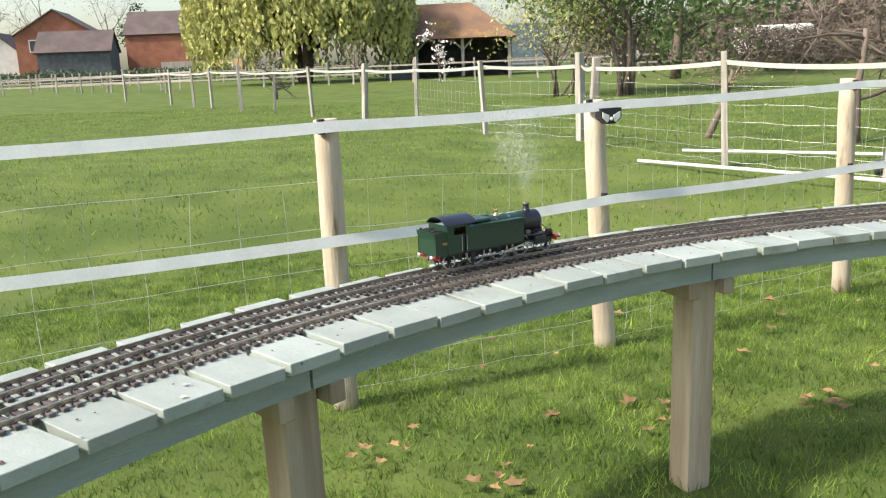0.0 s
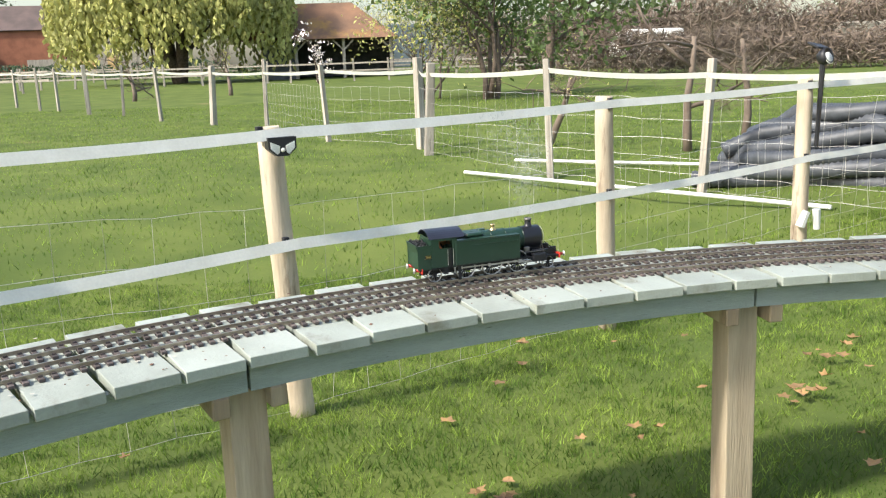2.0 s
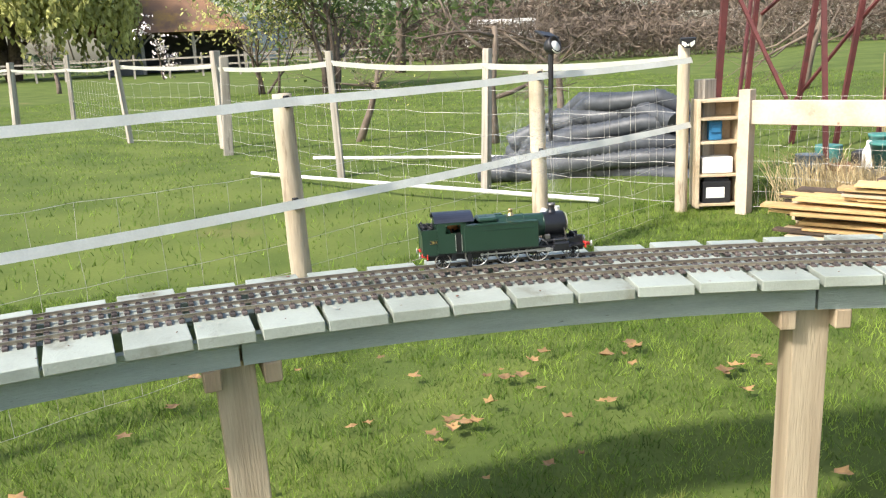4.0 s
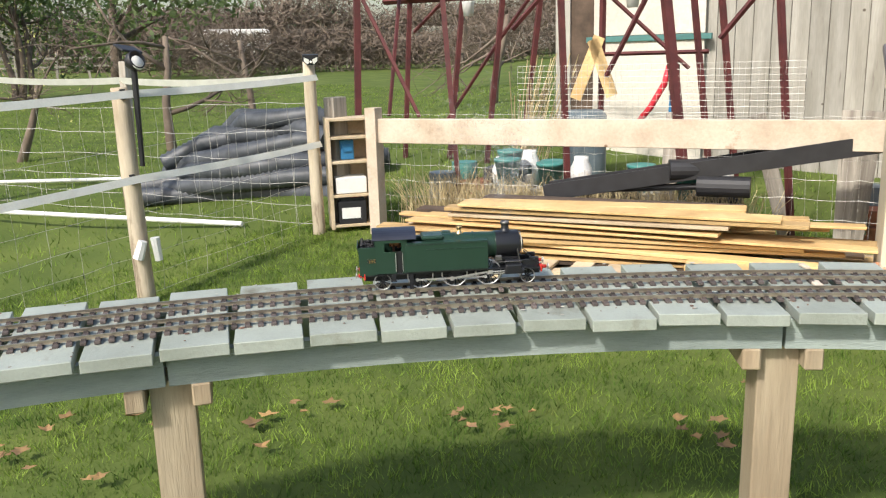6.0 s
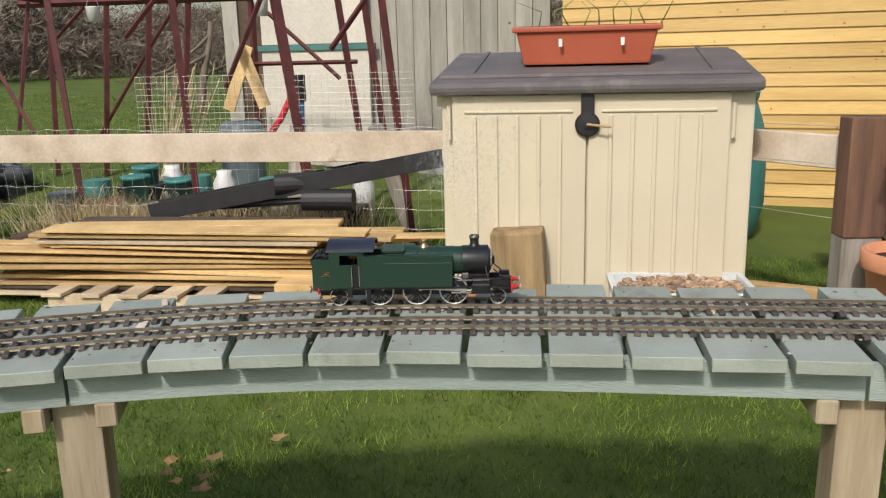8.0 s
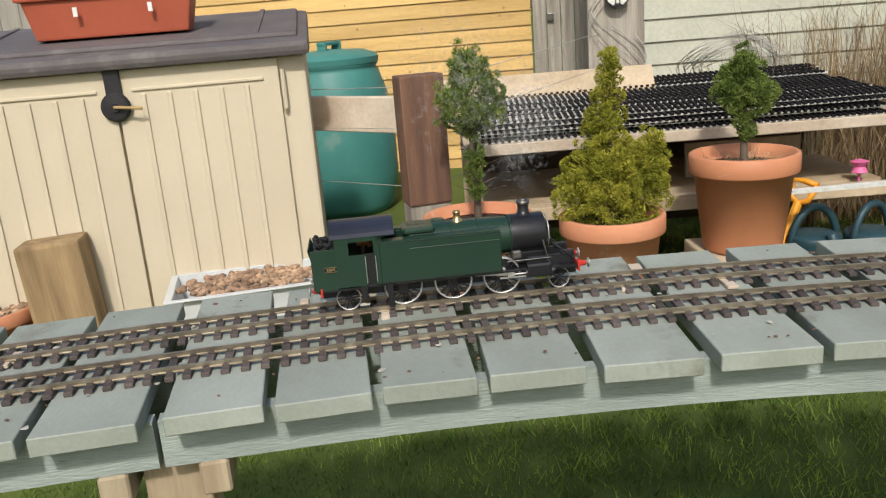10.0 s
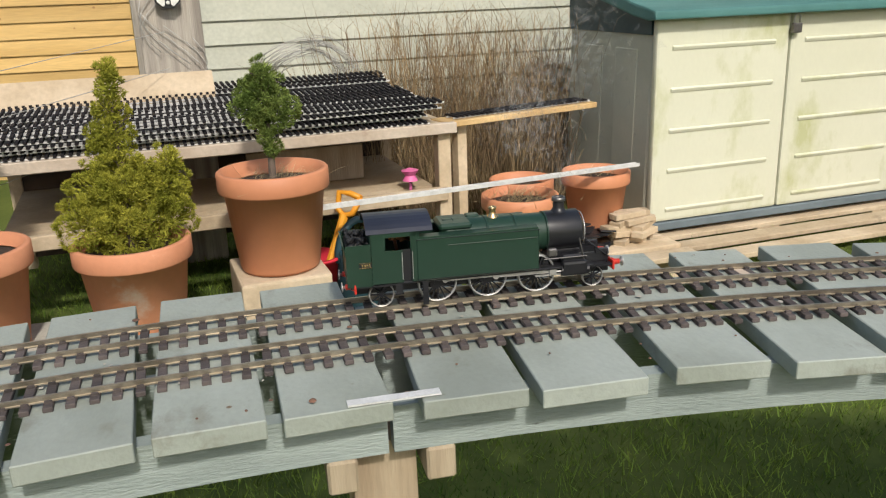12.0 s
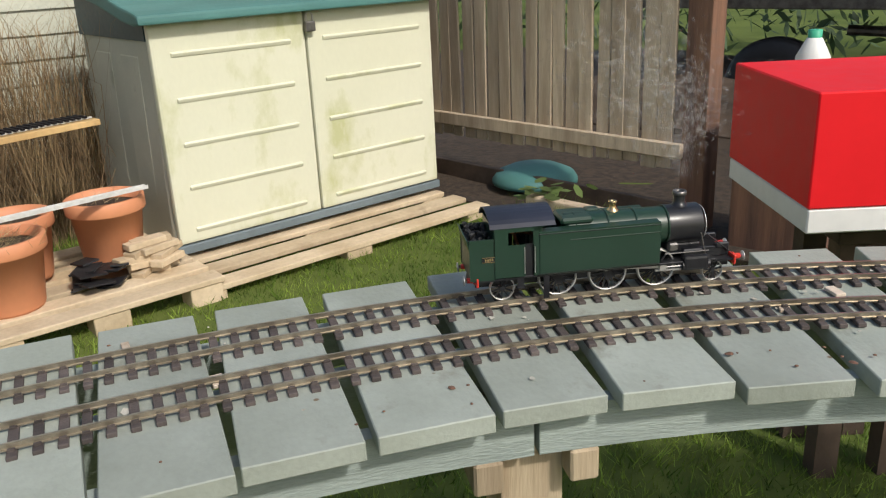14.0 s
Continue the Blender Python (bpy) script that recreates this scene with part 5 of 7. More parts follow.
single("battery_label", box(B(), (.12, .0085, .10), (.12, .002, .07)), M["white_plastic"], "white label on the battery", "label", sm)
single("terminal_cover", box(B(), (.16, .05, .205), (.07, .03, .018), bevel=.003), M["red_plastic"], "red battery terminal cover", "cover", sm)
single("white_tub", box(B(), (.13, .08, .28), (.20, .14, .105), bevel=.008), M["white_plastic"], "white plastic tub on the shelf", "tub", sm)
single("blue_controller", box(box(B(), (.12, .08, .505), (.085, .07, .125), bevel=.006), (.12, .04, .52), (.06, .01, .05)), M["blue_plastic"], "blue electric fence energiser on the shelf", "energiser", sm)
single("square_post", box(B(), (0, 0, .36), (.075, .09, .84), bevel=.004), M["rail_timber"], "pale square timber post at the end of the rail", "post", pose(5.165, 5.735, -.03, 0, 0, RA))
single("weathered_stub", box(B(), (0, 0, .4), (.12, .09, .95), bevel=.006), M["grey_wood"], "weathered grey stub post", "post", pose(5.04, 6.02, -.06, 0, 0, 20))
rail_a = Vector((5.20, 5.74, .608)) - BACK * .03
bm = box(B(), (1.75, 0, 0), (3.5, .04, .15), bevel=.003)
single("top_rail", bm, M["rail_timber"], "long pale sawn timber fence rail with knots", "fence rail", pose(*rail_a, 0, -.3, RA))
bm = box(B(), (.30, 0, 0), (.68, .04, .125), bevel=.003)
single("top_rail", bm, M["rail_timber"], "short pale sawn timber fence rail", "fence rail", pose(6.96, 2.24, .672, 0, 0, heading((-.17, -.66))))
netting("wire_netting", rail_a + Vector((0, 0, -.66)) + BACK * .03, rail_a + RAILWAY * 3.4 + Vector((0, 0, -.66)) + BACK * .03, (.05, .15, .25, .35, .45, .55, .66, .70, .76), .06, "fine galvanised netting under the rail", r=.0009, seed=51)


def dry_clump(name, x, y, way, length, count, tall, seed, mat="dry", label="tuft of long dead straw grass", thick=.0025, lean=.35, deep=.12):
    rng = random.Random(seed)
    bm = B()
    for _ in range(count):
        u = rng.random() * length
        p = Vector((x, y, 0)) + Vector(way) * u + Vector((rng.gauss(0, deep), rng.gauss(0, deep), 0))
        p.z = float(height(np.array(p.x), np.array(p.y)))
        h = tall * rng.uniform(.4, 1.1)
        d = Vector((rng.gauss(0, lean), rng.gauss(0, lean), 1)) * h
        e = Vector((rng.gauss(0, lean), rng.gauss(0, lean), -.15)) * h * .35
        s = Vector((rng.gauss(0, 1), rng.gauss(0, 1), 0)).normalized() * thick
        a, b = bm.verts.new(p - s), bm.verts.new(p + s)
        c, f = bm.verts.new(p + d * .7 + s * .7), bm.verts.new(p + d * .7 - s * .7)
        bm.faces.new((a, b, c, f))
        bm.faces.new((f, c, bm.verts.new(p + d * .85 + e)))
    single(name, bm, M[mat], label, "dry grass", kind="stuff")


q = Vector((5.35, 5.55, 0)) + BACK * .2
dry_clump("dead_grass", q.x, q.y, RAILWAY, 1.9, 4200, .46, 61, deep=.1)


def timber_pile():
    rng = random.Random(12)
    a = Vector((4.98, 5.22, 0))
    way = Vector((.565, -.825, 0)).normalized()
    out = Vector((way.y, -way.x, 0))
    n = 0
    for layer in range(12):
        for k in range(5 - layer // 4):
            length = rng.uniform(1.5, 2.6) if layer < 8 else rng.uniform(1.2, 2.0)
            start = rng.uniform(0.0, .25) + (.35 if layer > 7 else 0)
            wide, thick = rng.uniform(.05, .12), rng.uniform(.012, .021)
            c = a + way * (start + length / 2) - out * (.05 + k * .11 - .2) + Vector((0, 0, -.02 + .028 * layer + rng.uniform(-.004, .004)))
            bm = box(B(), (0, 0, 0), (length, wide, thick), bevel=.002)
            mat = "dark_wood" if rng.random() < .2 else ("pale_wood" if rng.random() < .3 else "yellow_wood")
            ob = single("plank", bm, M[mat], {"dark_wood": "dark weathered plank in the timber pile", "pale_wood": "pale sawn plank in the timber pile", "yellow_wood": "yellow planed plank in the timber pile"}[mat], "plank",
                        pose(*c, rng.uniform(-4, 4), rng.uniform(-.8, .8), heading(way) + rng.uniform(-5.5, 5.5)), "timber pile")
            n += 1
    # pallet under the near end
    pal = thing("pallet", pose(5.30, 4.60, -.07, 0, 0, heading(way)), "pale wooden pallet under the timber pile", "pallet")
    for y in (-.22, 0, .22):
        part("bearer", box(B(), (.3, y, .04), (.8, .07, .07)), M["pale_wood"], pal)
    for x in (-.07, .12, .31, .5, .67):
        part("slat", box(B(), (x, 0, .088), (.1, .55, .018), bevel=.002), M["pale_wood"], pal)
    for k, (d, o, z) in enumerate(((2.0, -.30, -.02), (2.05, -.30, .03), (1.9, -.28, .06), (2.2, -.25, .0), (1.6, -.34, -.03), (1.75, -.36, -.03))):
        c = a + way * d + out * -o + Vector((0, 0, z))
        single("timber_offcut", box(B(), (0, 0, 0), (.42, .11, .045), bevel=.003), M["yellow_wood"], "short yellow timber offcut", "timber", pose(*c, 0, 0, heading(way) + 8 * (k - 2)), "timber pile")


timber_pile()
# black gutter lengths and rolls lying on the pile
gut = thing("gutter_length", (0, 0, 0), "long black plastic gutter lying on the timber", "gutter")
g0, g1 = Vector((5.68, 4.66, .29)), Vector((6.75, 3.25, .60))
gm = Matrix.Translation((g0 + g1) / 2) @ (g1 - g0).normalized().to_track_quat("X", "Z").to_matrix().to_4x4()
part("channel", box(box(B(), (0, 0, -.03), (1.8, .13, .008)), (0, -.065, .01), (1.8, .008, .09), bevel=.002), M["black_plastic"], gut).matrix_basis = gm
part("channel", box(B(), (0, .065, .01), (1.8, .008, .09), bevel=.002), M["black_plastic"], gut).matrix_basis = gm
for k, (x, y, z, a) in enumerate(((6.14, 4.02, .44, -38), (6.20, 3.88, .36, -55))):
    bm = rod(B(), (-.13, 0, 0), (.13, 0, 0), .055, sides=16)
    single("black_roll", bm, M["black_plastic"], "roll of black plastic sheet with grey print", "roll", pose(x, y, z, 0, 0, a), "black rolls")
bm = rod(B(), (5.86, 4.35, .33), (6.3, 3.85, .36), .018)
single("black_tube", bm, M["black_plastic"], "thin black tube on the pile", "tube")

# ---- bare greenhouse frame and what stands in it ----
frame_house = thing("greenhouse_frame", (0, 0, 0), "dark red painted metal greenhouse frame with slanted struts", "greenhouse")
for (xa, ya, xb, yb), r in zip(((5.38, 6.46, 5.42, 6.39), (5.78, 5.70, 5.75, 5.83), (6.18, 5.06, 6.15, 5.12), (6.56, 4.40, 6.46, 4.59), (6.85, 3.92, 6.77, 4.06)), (.03, .024, .024, .034, .022)):
    part("post", rod(B(), (xa, ya, -.1), (xb, yb, 1.52), r, sides=4), M["oxide"], frame_house)
for xa, ya, xb, yb in ((6.42, 7.65, 6.49, 7.53), (6.64, 7.28, 6.75, 7.09), (6.82, 6.96, 6.93, 6.77), (6.98, 6.69, 7.10, 6.49), (7.34, 6.06, 7.35, 6.05), (7.79, 5.28, 7.68, 5.47), (7.88, 5.12, 7.78, 5.30)):
    part("post", rod(B(), (xa, ya, -.2), (xb, yb, 1.55), .026, sides=4), M["oxide"], frame_house)
for a, b in (((5.30, 6.6, 1.52), (6.9, 3.85, 1.50)), ((6.35, 7.75, 1.52), (7.9, 5.05, 1.50)), ((5.42, 6.39, 1.54), (6.49, 7.53, 1.54)), ((6.15, 5.12, 1.54), (7.2, 6.3, 1.54)), ((6.77, 4.06, 1.54), (7.78, 5.3, 1.54))):
    part("beam", rod(B(), a, b, .03, sides=4), M["oxide"], frame_house)
for a, b in (((5.44, 6.36, 1.45), (5.64, 5.98, .65)), ((5.90, 6.9, .6), (6.2, 7.2, 1.5)), ((6.50, 7.5, 1.25), (6.66, 7.25, 1.5)), ((6.15, 5.12, 1.5), (6.0, 5.4, 1.2)), ((6.93, 6.78, 1.2), (7.05, 6.55, 1.5)),
             ((6.46, 4.6, 1.5), (6.30, 4.87, .9)), ((7.3, 6.1, 1.02), (7.75, 5.35, 1.02)), ((6.66, 7.25, .5), (6.95, 6.75, 1.25)), ((7.68, 5.47, .9), (7.35, 6.05, 1.5)), ((6.77, 4.06, 1.45), (6.62, 4.3, 1.1))):
    part("strut", rod(B(), a, b, .016, sides=4), M["oxide"], frame_house)
netting("wire_netting", Vector((6.0, 5.35, .55)), Vector((6.85, 3.9, .55)), tuple(.035 * k for k in range(13)), .035, "square-mesh wire guard in the greenhouse", r=.0012, wob=.002, seed=71)
for x, y, z in ((6.21, 6.21, 1.37), (6.81, 5.18, 1.37)):
    pail = thing("hanging_pail", (x, y, z), "small white pail hanging from the frame", "pail", "hanging pails")
    part("bowl", lathe(B(), [(0, -.05), (.036, -.05), (.046, .045), (.048, .05), (.043, .05), (.033, -.04), (0, -.04)], 16), M["white_plastic"], pail)
    part("handle", tube(B(), [(-.045, 0, .045), (-.03, 0, .09), (0, 0, .11), (.03, 0, .09), (.045, 0, .045)], [.002] * 5, 5), M["wire"], pail)
single("compost_barrel", lathe(B(), [(0, 0), (.15, 0), (.165, .25), (.165, .68), (.13, .72), (0, .72)], 20), M["slate"], "dark blue-green plastic barrel", "barrel", pose(7.18, 6.05, -.12))
single("blue_tube", rod(B(), (6.70, 4.75, -.05), (6.72, 4.72, .85), .022), M["blue_plastic"], "upright blue plastic tube by the frame", "tube")
single("red_lopper", tube(B(), [(6.62, 4.92, .60), (6.66, 4.85, .70), (6.70, 4.78, .84), (6.71, 4.75, .95)], [.02] * 4, 8), M["red_plastic"], "red handled lopper leaning upright", "tool")
single("tool_head", box(B(), (6.72, 4.72, .88), (.05, .05, .16), bevel=.01), M["black_plastic"], "black metal garden tool head", "tool")
rng = random.Random(9)
for k in range(26):
    u, v = rng.uniform(.2, 3.0), rng.uniform(.35, 1.2)
    p = Vector((5.2, 5.74, 0)) + RAILWAY * u + BACK * v
    p.z = float(height(np.array(p.x), np.array(p.y)))
    kind = k % 6
    if kind == 0:
        single("plant_pot", lathe(B(), [(0, 0), (.06, 0), (.085, .15), (.09, .15), (.09, .17), (.075, .17), (0, .14)], 16), M["green_plastic"], "old green plastic plant pot among the clutter", "pot", Matrix.Translation(p + Vector((0, 0, .25))), "greenhouse clutter")
        single("staging_block", box(B(), (0, 0, .125), (.22, .22, .25), bevel=.006), M["stone"], "concrete block used as staging", "block", Matrix.Translation(p))
    elif kind == 1:
        single("glass_jar", lathe(B(), [(0, 0), (.07, 0), (.075, .2), (.05, .25), (.05, .28), (0, .28)], 14), M["white_plastic"], "white plastic container among the clutter", "container", Matrix.Translation(p + Vector((0, 0, .1))), "greenhouse clutter")
    elif kind == 2:
        single("paint_tin", rod(B(), (0, 0, 0), (0, 0, .2), .09, sides=18), M["green_plastic" if k % 4 else "slate"], "dark tin among the clutter", "tin", Matrix.Translation(p + Vector((0, 0, .12))), "greenhouse clutter")
    elif kind == 3:
        single("sloping_board", box(B(), (0, 0, .33), (.09, .02, .9), bevel=.002), M["grey_wood"], "grey board leaning among the clutter", "board", Matrix.Translation(p) @ pose(0, 0, 0, rng.uniform(-18, 18), rng.uniform(-18, 18), RA), "greenhouse clutter")
    elif kind == 4:
        single("brick_stack", box(box(B(), (0, 0, .06), (.24, .2, .12), bevel=.006), (.02, 0, .17), (.22, .18, .09), bevel=.006), M["brick"], "small stack of red bricks", "bricks", Matrix.Translation(p) @ pose(0, 0, 0, 0, 0, RA + rng.uniform(-20, 20)), "greenhouse clutter")
    else:
        single("black_crate", box(B(), (0, 0, .15), (.28, .22, .3), bevel=.01), M["black_plastic"], "black plastic crate among the clutter", "crate", Matrix.Translation(p) @ pose(0, 0, 0, 0, 0, RA), "greenhouse clutter")
bm = B()
for k in range(40):
    p = Vector((6.5 + rng.gauss(0, .06), 6.0 + rng.gauss(0, .06), .1))
    rod(bm, p, p + Vector((rng.gauss(.1, .08), rng.gauss(-.15, .06), rng.uniform(.65, .95))), .004, sides=4)
single("bamboo_canes", bm, M["dry"], "bundle of leaning bamboo canes", "canes", kind="stuff")
bm = box(B(), (0, 0, .2), (.09, .015, .5), pose(0, 0, 0, 0, 22, 0))
box(bm, (.12, 0, .2), (.09, .015, .45), pose(0, 0, 0, 0, -20, 0))
single("plywood_offcut", bm, M["yellow_wood"], "yellow plywood offcuts leaning together", "offcut", pose(7.15, 6.0, .72, 0, 0, RA))

# ---- grey shed, pale door, yellow and cream clad walls ----
WALL = Vector((.37, -.93, 0)).normalized()
AWAY = Vector((.93, .37, 0)).normalized()
WA = heading(WALL)


def wall_pose(u, n, z=0.0, turn=0.0):
    p = WALL * u + AWAY * n
    return pose(p.x, p.y, z, 0, 0, WA + turn)


def wall_u(x, y):
    return Vector((x, y, 0)).dot(WALL)


grey_shed = thing("wall_grey_shed", pose(7.95, 7.25, -.3, 0, 0, RA), "silver-grey vertical boarded shed wall", "shed wall", kind="structure")
part("wall_core", box(B(), (1.42, .06, 1.4), (2.86, .05, 2.8)), M["dark_wood"], grey_shed)
vb = finish(box(B(), (0, 0, 1.4), (.142, .022, 2.8), bevel=.003), "plank", M["shed_grey"])
for k in range(20):
    if 1 <= k <= 6:
        continue
    piece("plank", vb, grey_shed, pose(.0 + .146 * k, .02 + (k % 3) * .004, 0))
door = thing("door_1", pose(8.10, 6.92, -.2, 0, 0, RA), "pale painted panel door with green top rail", "door", kind="structure")
part("panel", box(B(), (.45, -.02, .66), (.98, .04, 1.32), bevel=.004), M["pale_panel"], door)
part("top_rail", box(B(), (.45, -.03, 1.34), (1.1, .06, .05), bevel=.004), M["lid_green"], door, "green painted top rail")
part("upper_panel", box(B(), (.45, -.01, 2.0), (.98, .03, 1.26), bevel=.004), M["pale_panel"], door)


def clad_wall(name, u0, u1, n, z0, z1, pitch, mat, label, core):
    w = thing(name, wall_pose(u0, n), label, "cladding wall", kind="structure")
    part("wall_core", box(B(), ((u1 - u0) / 2, .07, (z0 + z1) / 2), (u1 - u0, .06, z1 - z0)), core, w)
    bm = B()
    L = u1 - u0
    prism(bm, [(0, 0)] * 0 or [(0.0, 0.0), (0.026, 0.0), (0.012, pitch + .012), (0.0, pitch + .012)], 0, L, Matrix(((0, 1, 0, 0), (-1, 0, 0, 0.034), (0, 0, 1, 0), (0, 0, 0, 1))))
    mesh = finish(bm, "board", mat)
    k = 0
    while z0 + k * pitch < z1:
        piece("board", mesh, w, pose(0, 0, z0 + k * pitch))
        k += 1
    return w


uY0, uY1 = wall_u(9.09, 4.43), wall_u(9.72, 2.146)
clad_wall("wall_yellow_shed", uY0, uY1 + .01, 9.95, -.1, 2.4, .098, M["yellow_clad"], "yellow stained horizontal shiplap shed wall", M["yellow_clad"])
clad_wall("wall_cream_shed", wall_u(8.40, 1.30), wall_u(9.6, -1.9), 8.35, -.1, 2.4, .110, M["white_clad"], "cream painted horizontal clapboard wall", M["white_clad"])
gate = thing("gate_1", wall_pose(wall_u(9.72, 2.146) + .012, 9.86), "weathered grey boarded garden gate", "gate", kind="structure")
for k in range(8):
    part("plank", box(B(), (.05 + k * .092, 0, .95), (.088, .02, 2.1), bevel=.002), M["grey_wood"], gate)
part("latch", box(B(), (.12, -.02, .92), (.04, .03, .05), bevel=.004), M["dull_steel"], gate)
single("gate_post", box(B(), (0, 0, .7), (.24, .16, 1.75), bevel=.008), M["grey_wood"], "thick weathered grey gate post wound with wire", "gate post", wall_pose(wall_u(7.91, 1.03) - .125, 7.83))
solar_lamp(wall_pose(wall_u(7.91, 1.03) - .125, 7.745, 1.0))
bm = B()
for k in range(6):
    a = k * .9
    tube(bm, [Vector((.12 * math.sin(a + j * .5), -.09 - .01 * math.cos(j), .05 * j + .05 * k - .2)) for j in range(6)], [.0018] * 6, 4)
single("rusty_wire", bm, M["wire"], "loose fence wire wound on the gate post", "wire", wall_pose(wall_u(7.86, 1.14), 7.82, .8))
bm = B()
for k in range(22):
    rr = .10 + .018 * (k % 5)
    tube(bm, [Vector((rr * 1.35 * math.cos(j * .45) + .02 * (k % 3), .01 * k * math.sin(j), rr * .8 * math.sin(j * .45) + .01 * (k % 4))) for j in range(15)], [.0018] * 15, 4)
single("wire_coil", bm, M["wire"], "coil of grey fence wire behind the table", "wire coil", wall_pose(wall_u(8.25, .72), 7.95, .66), kind="stuff")


# ---- beige storage box and what stands by it ----
FRONT = Vector((.540, -.842, 0)).normalized()
bx = thing("garden_storage_box", pose(5.982, 2.936, -.07, 0, 0, heading(FRONT)), "beige plastic garden storage box with grey-brown lid", "storage box")
Wd, Dp, Ht = 1.22, .66, .985
bm = box(B(), (Wd / 2 + .015, Dp / 2 + .015, Ht / 2), (Wd - .03, Dp, Ht), bevel=.012, taper=(1.0, 1.0))
part("body", bm, M["beige"], bx)
for x0, x1 in ((.075, .598), (.606, 1.13)):
    bm = box(B(), ((x0 + x1) / 2, .004, .50), (x1 - x0, .026, .94), bevel=.005)
    door_b = part("door", bm, M["beige"], bx)
    bm = B()
    for k in range(5):
        x = (.165 if x0 < .3 else .69) + .083 * k
        box(bm, (x, -.012, .47), (.016, .012, .84), bevel=.004)
    box(bm, ((x0 + x1) / 2, -.011, .905), (x1 - x0 - .1, .010, .012), bevel=.003)
    part("rib", bm, M["beige"], door_b, "raised moulded ribs")
    xh = x0 - .012 if x0 < .3 else x1 + .012
    part("hinge", rod(B(), (xh, -.006, .80), (xh, -.006, .93), .008), M["beige"], door_b)
slope = pose(0, 0, 0, 8, 0, 0)
part("gable", prism(B(), [(.02, Ht - .06), (Dp, Ht - .06), (Dp, Ht + .085), (.02, Ht - .008)], .012, Wd - .012, Matrix(((0, 1, 0, 0), (1, 0, 0, 0), (0, 0, 1, 0), (0, 0, 0, 1)))), M["beige"], bx, "sloping top of the side walls")
bm = box(B(), (Wd / 2 + .006, Dp / 2 - .01, Ht + .062), (Wd + .03, Dp + .09, .05), slope, bevel=.018)
box(bm, (Wd / 2, Dp / 2, Ht + .093), (Wd - .03, Dp - .06, .026), slope, bevel=.012)
for k in (-1, 1):
    box(bm, (Wd / 2 + k * .46, Dp / 2, Ht + .106), (.02, Dp - .1, .014), slope, bevel=.004)
part("lid", bm, M["lid_grey"], bx, "grey-brown textured lid")
bm = lathe(B(), [(0, 0), (.045, 0), (.048, .012), (.040, .02), (.014, .022), (.014, .03), (0, .03)], 20, (.602, -.012, .855), pose(0, 0, 0, 90, 0, 0))
box(bm, (.602, -.016, .93), (.05, .02, .1), bevel=.004)
lock = part("lock", bm, M["black_plastic"], bx, "round black lock")
part("lock_stick", rod(B(), (.60, -.045, .857), (.69, -.06, .848), .005), M["yellow_wood"], lock, "wooden stick through the lock")
# window-box planter on the lid
pl = thing("window_box_planter", bx.matrix_basis @ pose(.302, .14, 1.078), "long brick-red plastic window-box planter with bulb shoots", "planter")
bm = box(B(), (.29, .09, .065), (.50, .13, .13), bevel=.008)
for v in bm.verts:
    if v.co.z > .07:
        v.co.x = .29 + (v.co.x - .29) * 1.10
        v.co.y = .09 + (v.co.y - .09) * 1.2
box(bm, (.29, .09, .138), (.585, .185, .022), bevel=.006)
part("trough", bm, M["planter"], pl)
part("soil", box(B(), (.29, .09, .143), (.54, .15, .016)), M["soil"], pl)
bm = B()
rng = random.Random(6)
for k in range(9):
    p = Vector((.10 + .06 * k, .09, .148))
    tube(bm, [p, p + Vector((rng.gauss(0, .02), 0, .06)), p + Vector((rng.gauss(0, .05), rng.gauss(0, .02), .10))], [.004, .003, .001], 4)
part("shoots", bm, M["conifer"], pl, "green bulb shoots")
part("tag", box(box(B(), (.19, -.012, .085), (.014, .004, .03)), (.43, -.012, .085), (.014, .004, .03)), M["white_plastic"], pl, "pale marks on the trough")
# stump, pebble pot and tray
single("timber_stump", box(B(), (0, 0, .22), (.205, .13, .47), bevel=.012), M["stump_wood"], "square sawn timber stump with weathered top", "stump", pose(6.11, 2.59, -.07, 0, -3, heading(FRONT)))


def flower_pot(m, r, h, label, mat="terracotta", group="terracotta pots", fill=.86, soil="soil"):
    p = thing("flower_pot", m, label, "flower pot", group)
    prof = [(0, 0), (r * .70, 0), (r * .73, .01), (r * .90, h * .80), (r * .985, h * .80), (r * 1.0, h * .82), (r * 1.0, h * .985), (r * .97, h), (r * .91, h), (r * .88, h * .9), (r * .84, h * fill)]
    part("pot", lathe(B(), prof, 36), M[mat], p)
    part("soil", lathe(B(), [(r * .855, h * fill - .004), (r * .5, h * fill + .006), (0, h * fill + .009)], 20), M[soil], p)
    return p


def pebbles(name, m, rx, ry, count, label, seed, r=(.010, .02)):
    rng = random.Random(seed)
    bm = B()
    for _ in range(count):
        a, q = rng.uniform(0, 6.28), math.sqrt(rng.random())
        bmesh.ops.create_icosphere(bm, subdivisions=1, radius=rng.uniform(*r), matrix=Matrix.Translation((rx * q * math.cos(a), ry * q * math.sin(a), rng.uniform(0, .012))) @ Matrix.Diagonal((rng.uniform(.8, 1.3), rng.uniform(.7, 1.1), .7, 1)))
    single(name, bm, M["pebble"], label, "pebbles", m, kind="stuff")


